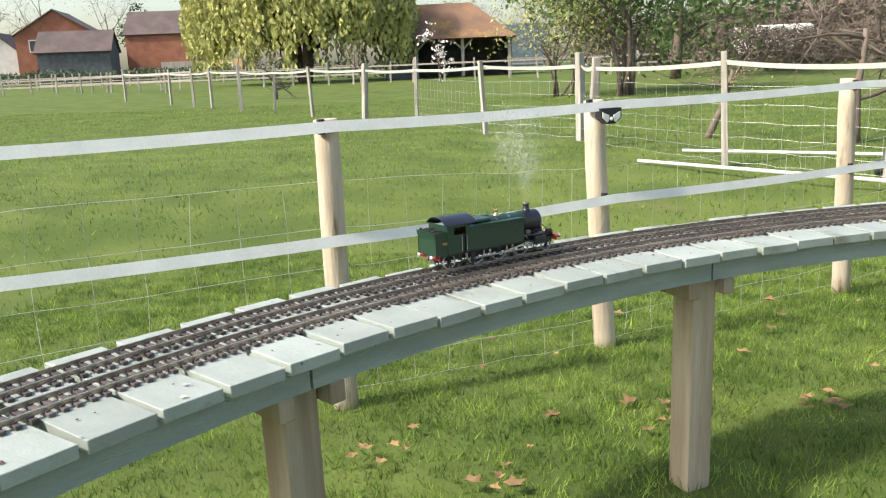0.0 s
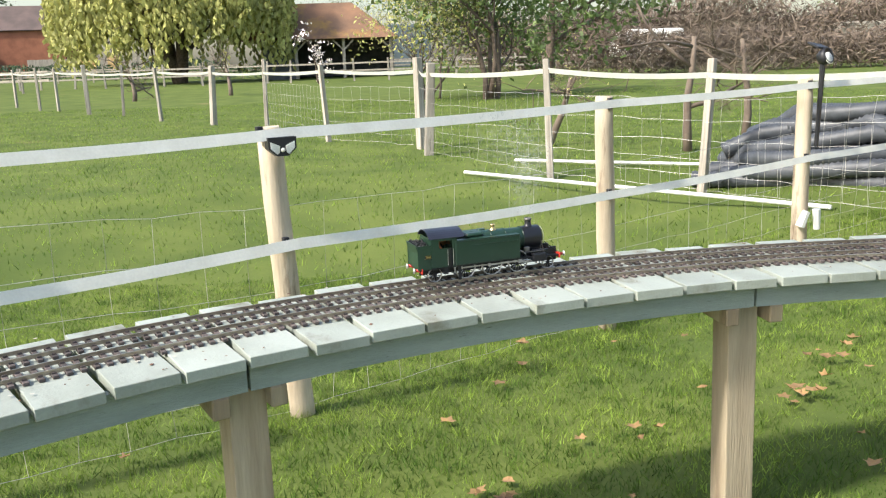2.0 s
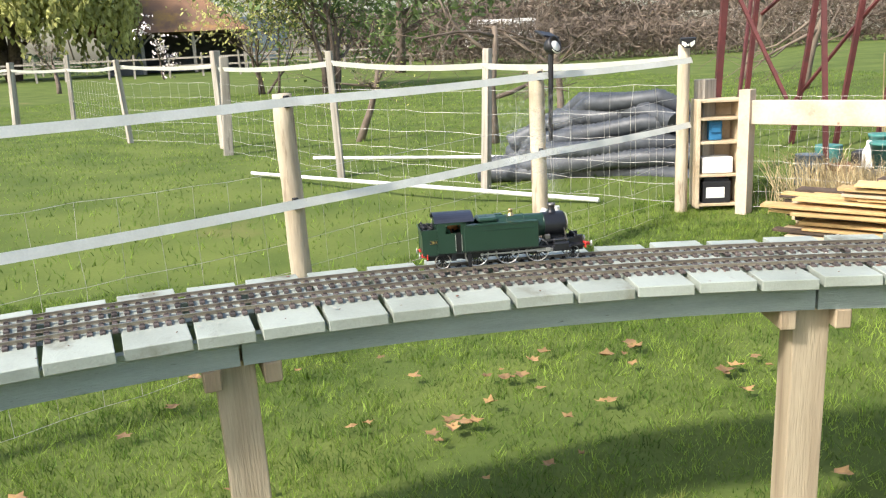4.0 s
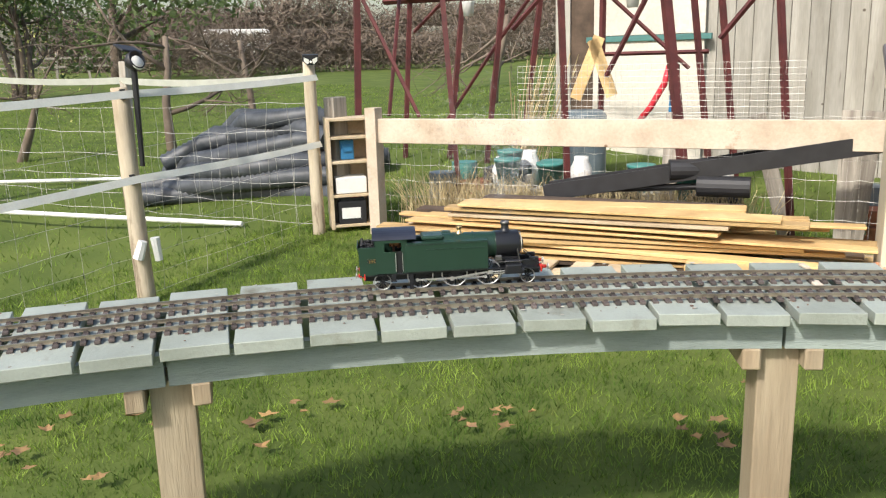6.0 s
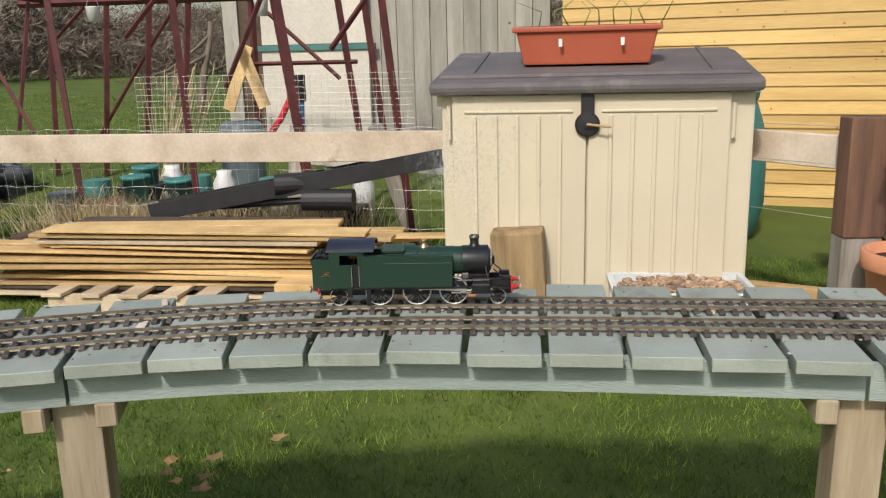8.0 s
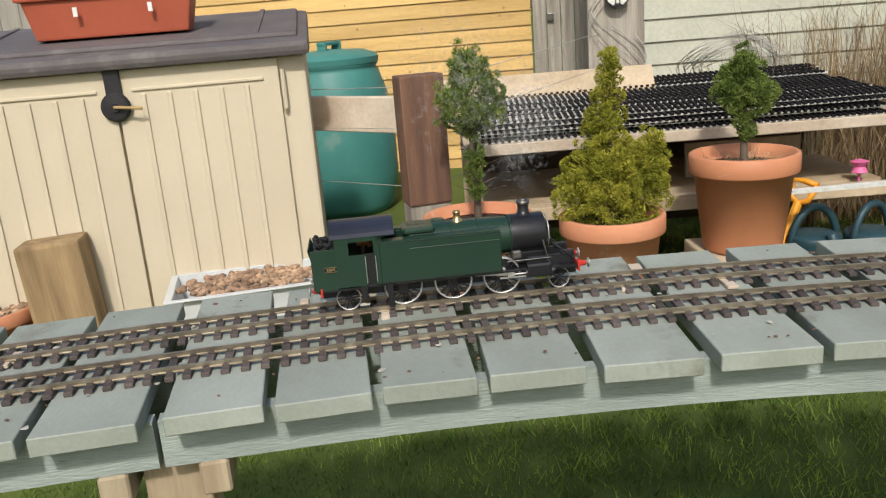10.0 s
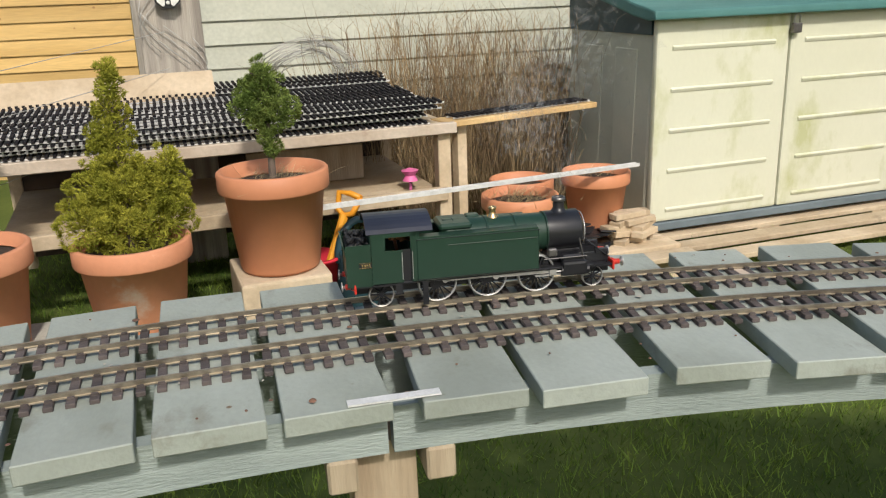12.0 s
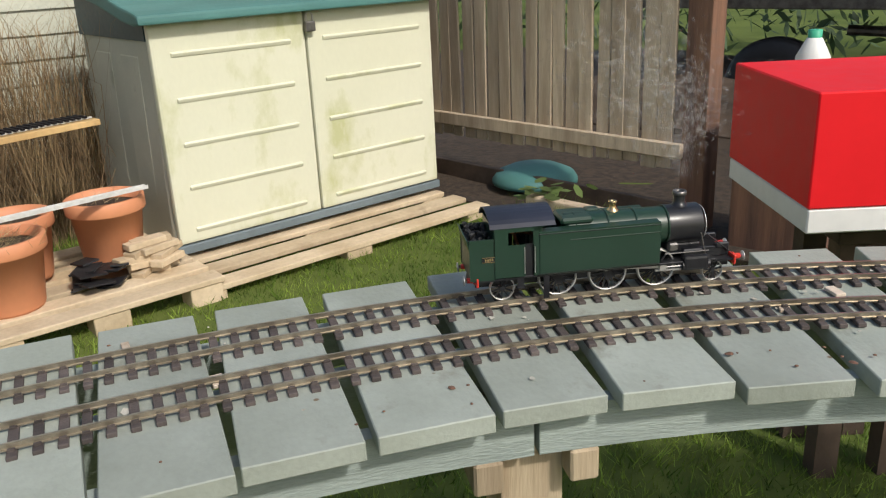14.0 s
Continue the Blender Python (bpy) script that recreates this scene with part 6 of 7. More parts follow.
flower_pot(pose(5.99, 2.84, -.07), .145, .235, "shallow terracotta bowl full of brown pebbles", fill=.9)
pebbles("pebbles", pose(5.99, 2.84, .145), .125, .125, 110, "brown pebbles heaped in a bowl", 3)
tr = thing("plastic_tray", pose(6.37, 2.05, .085, 0, 0, heading((.6, -.8))), "translucent white plastic tray of pebbles", "tray")
bm = box(B(), (0, 0, .006), (.45, .25, .012), bevel=.004)
for k in (-1, 1):
    box(bm, (0, k * .132, .055), (.49, .006, .11), pose(0, 0, 0, -k * 6, 0, 0), bevel=.002)
    box(bm, (k * .235, 0, .055), (.006, .27, .11), pose(0, 0, 0, 0, k * 6, 0), bevel=.002)
    box(bm, (0, k * .148, .112), (.52, .024, .006), bevel=.002)
    box(bm, (k * .25, 0, .1125), (.024, .30, .006), bevel=.002)
part("tub", bm, M["tray_plastic"], tr)
pebbles("pebbles", tr.matrix_basis @ pose(0, 0, .100), .23, .125, 330, "brown pebbles filling a tray", 5, (.008, .016))
single("tray_stand", box(B(), (0, 0, -.08), (.5, .3, .16), bevel=.006), M["stone"], "concrete slab under the tray", "slab", tr.matrix_basis)
rng = random.Random(27)
bm = B()
bmesh.ops.create_icosphere(bm, subdivisions=3, radius=.16)
for v in bm.verts:
    v.co = Vector((v.co.x * .95, v.co.y * .75, max(-.05, v.co.z * .62))) * (1 + .13 * noise.noise(v.co * 9))
single("pale_rock", bm, M["stone"], "rough pale stone lying on the grass", "rock", pose(6.58, 1.72, -.02, 0, 0, 30))
single("timber_edging", box(B(), (0, 0, 0), (.62, .05, .16), bevel=.006), M["yellow_wood"], "pale timber edging board on the ground", "edging", pose(6.95, 1.95, .01, 0, 0, heading((.25, -.97))))
# water butt
butt = thing("water_butt", (8.36, 2.88, -.07), "large dark green plastic water butt with domed lid", "water butt")
part("barrel", lathe(B(), [(0, 0), (.26, 0), (.29, .05), (.325, .22), (.325, .45), (.30, .68), (.262, .80), (.25, .82), (.262, .83), (.262, .84), (0, .84)], 40), M["green_plastic"], butt)
bm = lathe(B(), [(.25, .835), (.266, .84), (.27, .872), (.255, .888), (.19, .912), (0, .925)], 40)
for k in (-1, 1):
    box(bm, (k * .075, 0, .935), (.022, .06, .04), bevel=.008)
box(bm, (0, 0, .955), (.18, .055, .022), bevel=.008)
part("lid", bm, M["green_plastic"], butt, "domed green lid with handle")
# square post with red-brown upper piece
pg = thing("rail_post", pose(6.755, 1.555, -.07, 0, 0, -48), "square post of red-brown wood scarfed to a paler foot", "post")
part("upper_post", box(B(), (0, 0, .665), (.15, .10, .43), bevel=.006), M["brown_wood"], pg, "red-brown weathered upper post")
part("lower_post", box(B(), (0, .006, .22), (.145, .095, .46), bevel=.006), M["grey_wood"], pg, "grey lower post")
# fence wires before the butt
bm = B()
for z in (.42, .62, .76):
    rod(bm, (6.93, 2.26, z), (6.76, 1.60, z + .01), .0013, sides=4)
    rod(bm, (6.76, 1.54, z + .01), (7.8, 1.15, z + .12), .0013, sides=4)
single("fence_wire", bm, M["wire"], "thin galvanised fence wires", "wire", kind="stuff")


# ---- potted trees ----
def tuft(bm, c, r, rng, size, count, out=None):
    """A spray of short needles round c, leaning outwards."""
    for _ in range(count):
        d = Vector((rng.gauss(0, 1), rng.gauss(0, 1), rng.gauss(0, 1))).normalized()
        if out is not None:
            d = (d + out * .8).normalized()
        p = c + d * r * (.3 + .7 * rng.random() ** .6)
        a = (d + Vector((rng.gauss(0, .4), rng.gauss(0, .4), rng.gauss(.35, .3)))).normalized() * size * rng.uniform(.6, 1.4)
        b = a.cross(Vector((rng.gauss(0, 1), rng.gauss(0, 1), rng.gauss(0, 1)))).normalized() * size * .26
        bm.faces.new([bm.verts.new(p + o) for o in (-a * .4 - b * .6, -a * .4 + b * .6, a * .5 + b, a)])


def topiary(m, blobs, trunk, mat, label, seed, size=.0065):
    t = thing("potted_tree", m, label, "conifer")
    rng = random.Random(seed)
    bm = B()
    tube(bm, [Vector(p) for p, _ in trunk], [r for _, r in trunk], 8)
    for k in range(26):
        u = rng.uniform(.25, 1)
        i = min(int(u * (len(trunk) - 1)), len(trunk) - 2)
        p = Vector(trunk[i][0]).lerp(Vector(trunk[i + 1][0]), u * (len(trunk) - 1) - i)
        rod(bm, p, p + Vector((rng.gauss(0, .04), rng.gauss(0, .04), rng.uniform(.01, .05))), .0018, .0008, 4)
    part("trunk", bm, M["bark"], t)
    bm = B()
    for (x, y, z), r in blobs:
        c = Vector((x, y, z))
        tuft(bm, c, r * .75, rng, size * 2.0, int(500 * r / .08))
        sprays = max(8, int(6500 * r * r))
        for _ in range(sprays):
            d = Vector((rng.gauss(0, 1), rng.gauss(0, 1), rng.gauss(0, 1))).normalized()
            tuft(bm, c + d * r * rng.uniform(.72, 1.04), .0165, rng, size, 105, d)
    part("crown", bm, M[mat], t)
    return t


potA = flower_pot(pose(6.635, 1.325, .07), .175, .305, "old terracotta pot with lime bloom and a clipped conifer", fill=.88)
part("tag", box(B(), (0, 0, 0), (.035, .002, .026)), M["white_plastic"], potA, "white plant tag").matrix_basis = pose(-.11, -.135, .265, 0, 0, -40)
topiary(pose(6.645, 1.325, .335), [((.0, 0, .42), .098), ((.01, .01, .50), .07), ((-.035, .03, .37), .07), ((.03, -.04, .38), .07), ((.0, 0, .17), .03), ((.01, 0, .235), .034), ((-.01, 0, .11), .022), ((0, .01, .30), .03)],
        [((0, 0, 0), .014), ((.005, 0, .12), .011), ((-.004, .004, .25), .009), ((0, 0, .38), .006)], "conifer", "clipped conifer with a ball crown in a pot", 1)
single("pot_stand", box(B(), (0, 0, .03), (.36, .36, .14), bevel=.01), M["stone"], "concrete slab under a pot", "slab", pose(6.635, 1.325, -.03, 0, 0, 20))
flower_pot(pose(6.84, .94, .035), .17, .30, "old terracotta pot with a golden cone-shaped conifer", fill=.88)
topiary(pose(6.845, .94, .285), [((.0, 0, .09), .13), ((.05, -.09, .11), .095), ((-.05, .09, .11), .095), ((-.03, .06, .20), .085), ((.05, -.10, .20), .075), ((.055, -.12, .27), .045), ((.0, 0, .19), .11), ((.0, .02, .28), .085), ((0, .015, .36), .062), ((0, .01, .43), .046), ((0, 0, .49), .036), ((0, 0, .54), .024)],
        [((0, 0, 0), .016), ((0, 0, .2), .01), ((0, 0, .45), .005)], "conifer_gold", "golden-green cone-shaped dwarf conifer in a pot", 2)
single("pot_stand", box(B(), (0, 0, .03), (.36, .36, .13), bevel=.01), M["stone"], "concrete slab under a pot", "slab", pose(6.84, .94, -.06, 0, 0, 10))
flower_pot(pose(7.055, .56, .18), .172, .315, "large smooth terracotta pot with a clipped conifer", mat="terra_plastic", fill=.86)
topiary(pose(7.05, .56, .445), [((.0, .01, .27), .075), ((.02, -.035, .225), .06), ((-.02, .045, .235), .052), ((0, 0, .335), .048), ((.01, .02, .30), .05), ((0, -.01, .12), .022), ((0, .01, .165), .026)], [((.0, 0, 0), .013), ((.01, 0, .12), .010), ((0, 0, .26), .007), ((0, 0, .33), .005)], "conifer", "sparse clipped conifer with a small ball crown", 3)
single("pot_stand", box(B(), (0, 0, .05), (.30, .28, .25), bevel=.01), M["pale_wood"], "pale timber block under a pot", "block", pose(7.06, .57, .0, 0, 0, 25))
rng = random.Random(15)
for cx, cy, cz, r, n in ((7.055, .56, .455, .12, 120), (7.63, -.21, .235, .11, 160), (7.9, -.52, .27, .08, 30)):
    bm = B()
    for _ in range(n):
        p = Vector((cx + rng.gauss(0, r * .5), cy + rng.gauss(0, r * .5), cz))
        d = Vector((rng.gauss(0, .05), rng.gauss(0, .05), rng.uniform(.01, .07)))
        s = Vector((.0015, .001, 0))
        bm.faces.new([bm.verts.new(o) for o in (p - s, p + s, p + d)])
    single("pot_weeds", bm, M["dry"], "dry moss and weeds in a pot", "weeds", kind="stuff")

# ---- table with stacked track ----
TD = Vector((.42, -.907, 0)).normalized()
tb = thing("workbench_table", pose(6.975, 1.50, .028, 0, 0, heading(TD)), "rough pale timber bench stacked with track panels", "bench")
L = 1.61
part("table_top", box(B(), (L / 2, .42, .49), (L, .84, .02), bevel=.003), M["pale_wood"], tb)
part("front_rail", box(B(), (L / 2, -.012, .485), (L + .02, .03, .04), bevel=.003), M["rail_timber"], tb)
for x in (.03, L - .03):
    for y in (.03, .8):
        part("leg", box(B(), (x, y, .20), (.05, .05, .55), bevel=.003), M["pale_wood"], tb)
part("shelf", box(B(), (L / 2, .45, .24), (L - .1, .7, .018)), M["pale_wood"], tb)
part("shelf_rail", box(B(), (L / 2, .0, .235), (L - .05, .03, .05), bevel=.003), M["pale_wood"], tb)
# added dark sheet: stands for the shaded clutter under the bench
part("back_panel", box(B(), (L / 2, .8, .22), (L - .02, .02, .5)), M["dark_wood"], tb, "added dark sheet in place of the dark clutter under the bench")
part("shelf_panel", box(B(), (1.12, .34, .325), (.46, .02, .14), bevel=.002), M["brown_slat"], tb, "brown board standing on the shelf")
part("ramp_board", box(B(), (.35, .55, .60), (.95, .02, .22), pose(0, 0, 0, -35, 0, 0)), M["pale_wood"], tb, "pale board propped under the stack")


def track_panel(m, length, seed):
    t = thing("track_panel", m, "spare model track panel stacked on the bench", "track panel", "stacked track panels")
    for y in (-.0225, .0225):
        part("rail", box(B(), (length / 2, y, .004), (length, .0045, .006)), M["panel_rail"], t, "bright rail")
    bm = B()
    for k in range(int(length / .0235)):
        box(bm, (.012 + k * .0235, 0, .0105), (.0105, .085, .008))
    tagged(part("sleeper_strip", bm, M["sleeper_black"], t, "black plastic sleeper strip"), kind="stuff")
    return t


rng = random.Random(18)
tm = tb.matrix_basis
for layer in range(5):
    for k in range(9):
        y = .04 + k * .088 + rng.uniform(-.02, .02)
        lift = .5025 + .0165 * layer + .10 * max(0, (.75 - 0.0)) * (k / 8) * .6
        track_panel(tm @ pose(rng.uniform(.0, .05) + layer * .008, y, lift, 0, rng.uniform(-.2, .3), rng.uniform(-.6, .6)) @ pose(0, 0, 0, rng.uniform(-3, 5), 0, 0), rng.uniform(1.46, 1.52), k)
ld = thing("plank_ledge", pose(7.65, .03, .51, 0, 0, heading((.60, -.80))), "narrow pale plank jutting from the bench with track on it", "plank")
part("ledge_board", box(B(), (.34, .06, .012), (.74, .12, .022), bevel=.002), M["yellow_wood"], ld)
part("ledge_prop", box(B(), (.06, .06, -.27), (.04, .04, .54)), M["pale_wood"], ld)
track_panel(ld.matrix_basis @ pose(.02, .06, .024), .68, 0)
ch = thing("metal_channel", (0, 0, 0), "long white metal channel lying across the pots", "channel")
c0, c1 = Vector((7.10, .47, .352)), Vector((7.826, -.671, .325))
cm = Matrix.Translation((c0 + c1) / 2) @ (c1 - c0).normalized().to_track_quat("X", "Z").to_matrix().to_4x4()
part("channel_web", box(box(B(), (0, 0, -.008), (1.36, .024, .003)), (0, .011, -.003), (1.36, .003, .013)), M["zinc"], ch).matrix_basis = cm
part("channel_lip", box(B(), (0, -.011, -.003), (1.36, .003, .013)), M["zinc"], ch).matrix_basis = cm
# reeds before the cream wall
dry_clump("reed_clump", 8.42, .52, WALL, 1.1, 2300, 1.22, 81, mat="reed", label="tall clump of dead brown reeds against the wall", thick=.0017, lean=.23, deep=.12)
single("pink_toy_flower", rod(lathe(B(), [(0, 0), (.03, .01), (.02, .03), (.034, .05), (0, .06)], 10), (0, 0, -.05), (0, 0, 0), .006), M["pink"], "small pink plastic garden flower", "ornament", pose(7.66, .205, .30))


# ---- watering cans and bucket ----
def watering_can(m):
    c = thing("watering_can", m, "dark teal plastic watering can with arched handle", "watering can", "watering cans")
    part("body", lathe(B(), [(0, 0), (.095, 0), (.10, .01), (.088, .20), (.092, .215), (.084, .225), (.03, .235), (0, .23)], 28), M["can_plastic"], c)
    pts = [Vector((-.05 + .16 * math.sin(math.radians(a)) * .55 + .05, 0, .19 + .13 * math.cos(math.radians(a)))) for a in range(-95, 131, 18)]
    part("handle", tube(B(), pts, [.013] * len(pts), 10), M["can_plastic"], c)
    part("spout", tube(B(), [(-.08, 0, .04), (-.14, 0, .12), (-.20, 0, .25)], [.024, .018, .014], 10), M["can_plastic"], c)
    return c


watering_can(pose(7.30, .345, -.06, 0, 0, -55))
watering_can(pose(7.37, .165, -.06, 0, 0, -40))
bk = thing("bucket", pose(7.27, .50, -.06), "small red plastic bucket", "bucket")
part("pail", lathe(B(), [(0, 0), (.06, 0), (.085, .19), (.092, .19), (.092, .2), (.08, .2), (.058, .02), (0, .02)], 24), M["red_plastic"], bk)
sp = thing("toy_spade", pose(7.26, .47, .05, 10, 22, -20), "orange-yellow plastic spade standing in a bucket", "spade")
part("shaft", rod(B(), (0, 0, 0), (0, 0, .24), .016), M["orange_plastic"], sp)
part("grip", tube(B(), [(0, -.045, .31), (0, -.03, .25), (0, 0, .235), (0, .03, .25), (0, .045, .31), (0, 0, .315), (0, -.045, .31)], [.011] * 7, 8), M["orange_plastic"], sp)

# ---- pots on the pallet ----
flower_pot(pose(7.63, -.21, .015), .146, .245, "terracotta plastic pot with dry weeds", mat="terra_plastic", group="pots on the pallet")
flower_pot(pose(7.905, -.52, .03), .138, .255, "terracotta plastic pot of soil", mat="terra_plastic", group="pots on the pallet")
flower_pot(pose(7.87, -.22, .03), .13, .235, "terracotta plastic pot of soil", mat="terra_plastic", group="pots on the pallet")


def pallet(m, w, d, h, n, label):
    p = thing("pallet", m, label, "pallet", "wooden pallets")
    for y in (.05, d / 2, d - .05):
        for x in (.07, w / 2, w - .07):
            part("block", box(B(), (x, y, (h - .022) / 2), (.12, .09, h - .022), bevel=.003), M["pale_wood"], p)
    for k in range(n):
        part("slat", box(B(), (w / 2, .045 + k * (d - .09) / (n - 1), h - .011), (w, .09, .022), bevel=.003), M["pale_wood"], p)
    return p


PD = Vector((.39, -.92, 0)).normalized()
pallet(pose(7.33, -.16, -.10, 0, 0, heading(PD)), .80, .75, .115, 6, "pale wooden pallet under the pots")
G0, G1 = Vector((7.98, -.74, 0)), Vector((8.50, -1.93, 0))
GD = (G1 - G0).normalized()
pallet(pose(7.60, -.78, -.115, 0, 0, heading(GD)), 1.42, .72, .095, 5, "pale splintered pallet under the storage box")
rng = random.Random(22)
for k in range(14):
    p = Vector((7.79 + rng.gauss(0, .022) + .05 * (k % 2), -.63 - .05 * (k % 2) + rng.gauss(0, .02), .03 + .0235 * (k // 3)))
    single("wood_block", box(B(), (0, 0, 0), (.145, .05, .023), bevel=.002), M["pale_wood"], "small pale wood offcut in a pile", "wood block", pose(*p, 0, rng.uniform(-6, 6), rng.uniform(-40, 40) + heading(PD)), "pile of wood blocks")
for k in range(12):
    p = Vector((7.73 + rng.gauss(0, .05), -.46 + rng.gauss(0, .05), .025 + .0065 * k))
    single("black_clip", box(B(), (0, 0, 0), (.10, .06, .006)), M["black_plastic"], "thin black plastic scrap in a heap", "scrap", pose(*p, rng.uniform(-12, 12), rng.uniform(-12, 12), rng.uniform(0, 180)), "black plastic scraps")

# ---- cream storage box with green lid ----
gb = thing("garden_storage_box", pose(G0.x, G0.y, 0, 0, 0, heading(GD)), "cream plastic garden storage box with teal-green lid and padlock", "storage box")
gw, gd, gh = 1.30, .72, .86
# body tone holds the shade of the side turned from the sun
part("body", box(B(), (gw / 2, gd / 2 + .012, gh / 2), (gw, gd, gh), bevel=.02, taper=(.97, .97)), M["greygreen_shaded"], gb, "grey-green side walls with shade put into their colour")
part("plinth", box(B(), (gw / 2, .005, .018), (gw + .01, .05, .036), bevel=.006), M["slate"], gb, "dark grey base strip")
for x0, x1 in ((.006, .643), (.651, gw - .006)):
    dr = part("door", box(B(), ((x0 + x1) / 2, -.002, .45), (x1 - x0, .035, .82), bevel=.012), M["cream"], gb, "cream ribbed door")
    bm = B()
    for k in range(5):
        box(bm, ((x0 + x1) / 2, -.0185, .09 + k * .165), (x1 - x0 - .14, .016, .018), pose(0, 0, 0, 24, 0, 0), bevel=.003)
    part("rib", bm, M["cream"], dr)
part("side_panel", box(box(B(), (.0145, .22, .46), (.012, .17, .56), pose(0, 0, 0, 0, 1, 0), bevel=.005), (.0145, .5, .46), (.012, .17, .56), pose(0, 0, 0, 0, 1, 0), bevel=.005), M["greygreen_shaded"], gb)
turned = Matrix(((0, 1, 0, -.045), (1, 0, 0, 0), (0, 0, 1, 0), (0, 0, 0, 1)))
wave = [(-.075, .895), (-.02, .908), (.08, .925), (.2, .955), (.34, .985), (.5, 1.005), (.79, 1.012)]
bm = prism(B(), [(-.08, .862)] + wave + [(.79, .955), (.5, .95), (.34, .93), (.2, .90), (.08, .872), (-.02, .858)], 0, gw + .09, turned)
bmesh.ops.bevel(bm, geom=[e for e in bm.edges if len(e.link_faces) == 2 and e.calc_face_angle() > .9], offset=.009, segments=2, affect="EDGES", profile=.6)
part("lid", bm, M["lid_green"], gb, "teal-green lid with a swept curved top")
part("lid_skirt", prism(B(), [(.03, .80), (.03, .862), (.08, .876), (.2, .905), (.34, .935), (.5, .955), (.72, .958), (.72, .80)], 0, gw - .02, Matrix(((0, 1, 0, .01), (1, 0, 0, 0), (0, 0, 1, 0), (0, 0, 0, 1)))), M["can_plastic"], gb, "dark teal skirt under the lid")
pd = part("padlock", box(B(), (.655, -.04, .80), (.045, .018, .04), bevel=.005), M["dull_steel"], gb, "small brass padlock")
part("shackle", tube(B(), [(.64, -.04, .82), (.64, -.04, .845), (.655, -.04, .86), (.67, -.04, .845), (.67, -.04, .82)], [.004] * 5, 6), M["steel"], pd)

# ---- slatted fence, post and the red box ----
sf = thing("slatted_fence", pose(7.67, -2.76, -.1, 0, 0, heading((.886, .463))), "weathered brown slatted garden fence panel", "fence", kind="structure")
for k in range(27):
    odd = random.Random(k)
    x = .09 + k * .0785 + odd.uniform(-.005, .005)
    bm = box(B(), (0, 0, .95), (odd.uniform(.058, .073), .016, 1.55 + odd.uniform(-.02, .02)), bevel=.002)
    ob = part("slat", bm, M["brown_slat"], sf)
    ob.matrix_basis = pose(x, .03 + odd.uniform(-.003, .003), .10, 0, odd.uniform(-.8, .8), 0)
for z in (.36, 1.26):
    part("rail", box(B(), (1.1, .055, z), (2.2, .03, .06), bevel=.003), M["brown_slat"], sf)
part("gravel_board", box(B(), (1.1, .03, .07), (2.2, .03, .13), bevel=.003), M["dark_wood"], sf)
single("fence_end_post", box(B(), (0, 0, .9), (.105, .105, 1.9), bevel=.005), M["brown_wood"], "tall square brown fence end post", "fence post", pose(7.64, -2.79, -.1, 0, 0, 27))
single("sleeper_edging", box(B(), (0, 0, 0), (.78, .06, .18), bevel=.008), M["brown_slat"], "old dark timber edging on the ground", "edging", pose(7.66, -2.39, -.035, 0, 0, 28.8))
single("green_lid", lathe(B(), [(0, .09), (.12, .08), (.19, .05), (.21, .02), (.21, 0), (0, 0)], 24), M["lid_green"], "round green plastic lid on the ground", "lid", pose(8.48, -2.43, -.03))
rb = thing("red_storage_box", pose(5.966, -1.893, .547, 0, 0, 164), "bright red box on a white base with a small white label", "box")
part("case", box(B(), (-.20, .20, .150), (.41, .40, .208), bevel=.003), M["red_box"], rb)
part("base", box(B(), (-.20, .20, .022), (.406, .396, .046), bevel=.003), M["white_plastic"], rb, "white base")
part("label", box(B(), (.0055, .17, .198), (.002, .06, .014)), M["white_plastic"], rb, "small white label")
wb = thing("side_bench", pose(6.10, -2.13, 0, 0, 0, -16), "dark rough timber side bench beside the viaduct", "bench")
part("bench_top", box(B(), (.02, -.03, .50), (.25, .22, .026), bevel=.003), M["dark_wood"], wb)
for x, y in ((-.06, -.1), (.1, -.1), (-.06, .04), (.1, .04)):
    part("leg", box(B(), (x, y, .20), (.05, .05, .58)), M["dark_wood"], wb)
bt = thing("milk_bottle", pose(7.33, -3.03, .52), "white plastic milk bottle with green cap", "bottle")
part("jug", lathe(B(), [(0, 0), (.055, 0), (.06, .02), (.06, .12), (.03, .18), (.022, .19), (0, .19)], 18), M["white_plastic"], bt)
part("cap", lathe(B(), [(.024, .185), (.024, .215), (0, .215)], 16), M["bottle_green"], bt, "green screw cap")
single("bottle_stand", box(B(), (0, 0, .26), (.34, .3, .66), bevel=.01), M["brown_wood"], "brown wooden crate on its end", "crate", pose(7.3, -2.97, -.08, 0, 0, 30))
tl = thing("trailer", pose(8.75, -5.1, -.1, 0, 0, 32), "blue-grey metal trailer with dark tyres", "trailer")
part("trailer_body", box(B(), (0, 0, 1.02), (3.6, 1.4, .5), bevel=.03), M["slate"], tl)
part("side_rail", box(B(), (0, .73, .80), (3.6, .05, .07), bevel=.008), M["dull_steel"], tl, "dull steel side rail")
part("axle", rod(B(), (-1.1, -.6, .36), (-1.1, .62, .36), .035, sides=12), M["dull_steel"], tl)
part("drawbar", rod(B(), (-1.2, .1, .55), (.4, .35, .62), .03, sides=10), M["dull_steel"], tl)
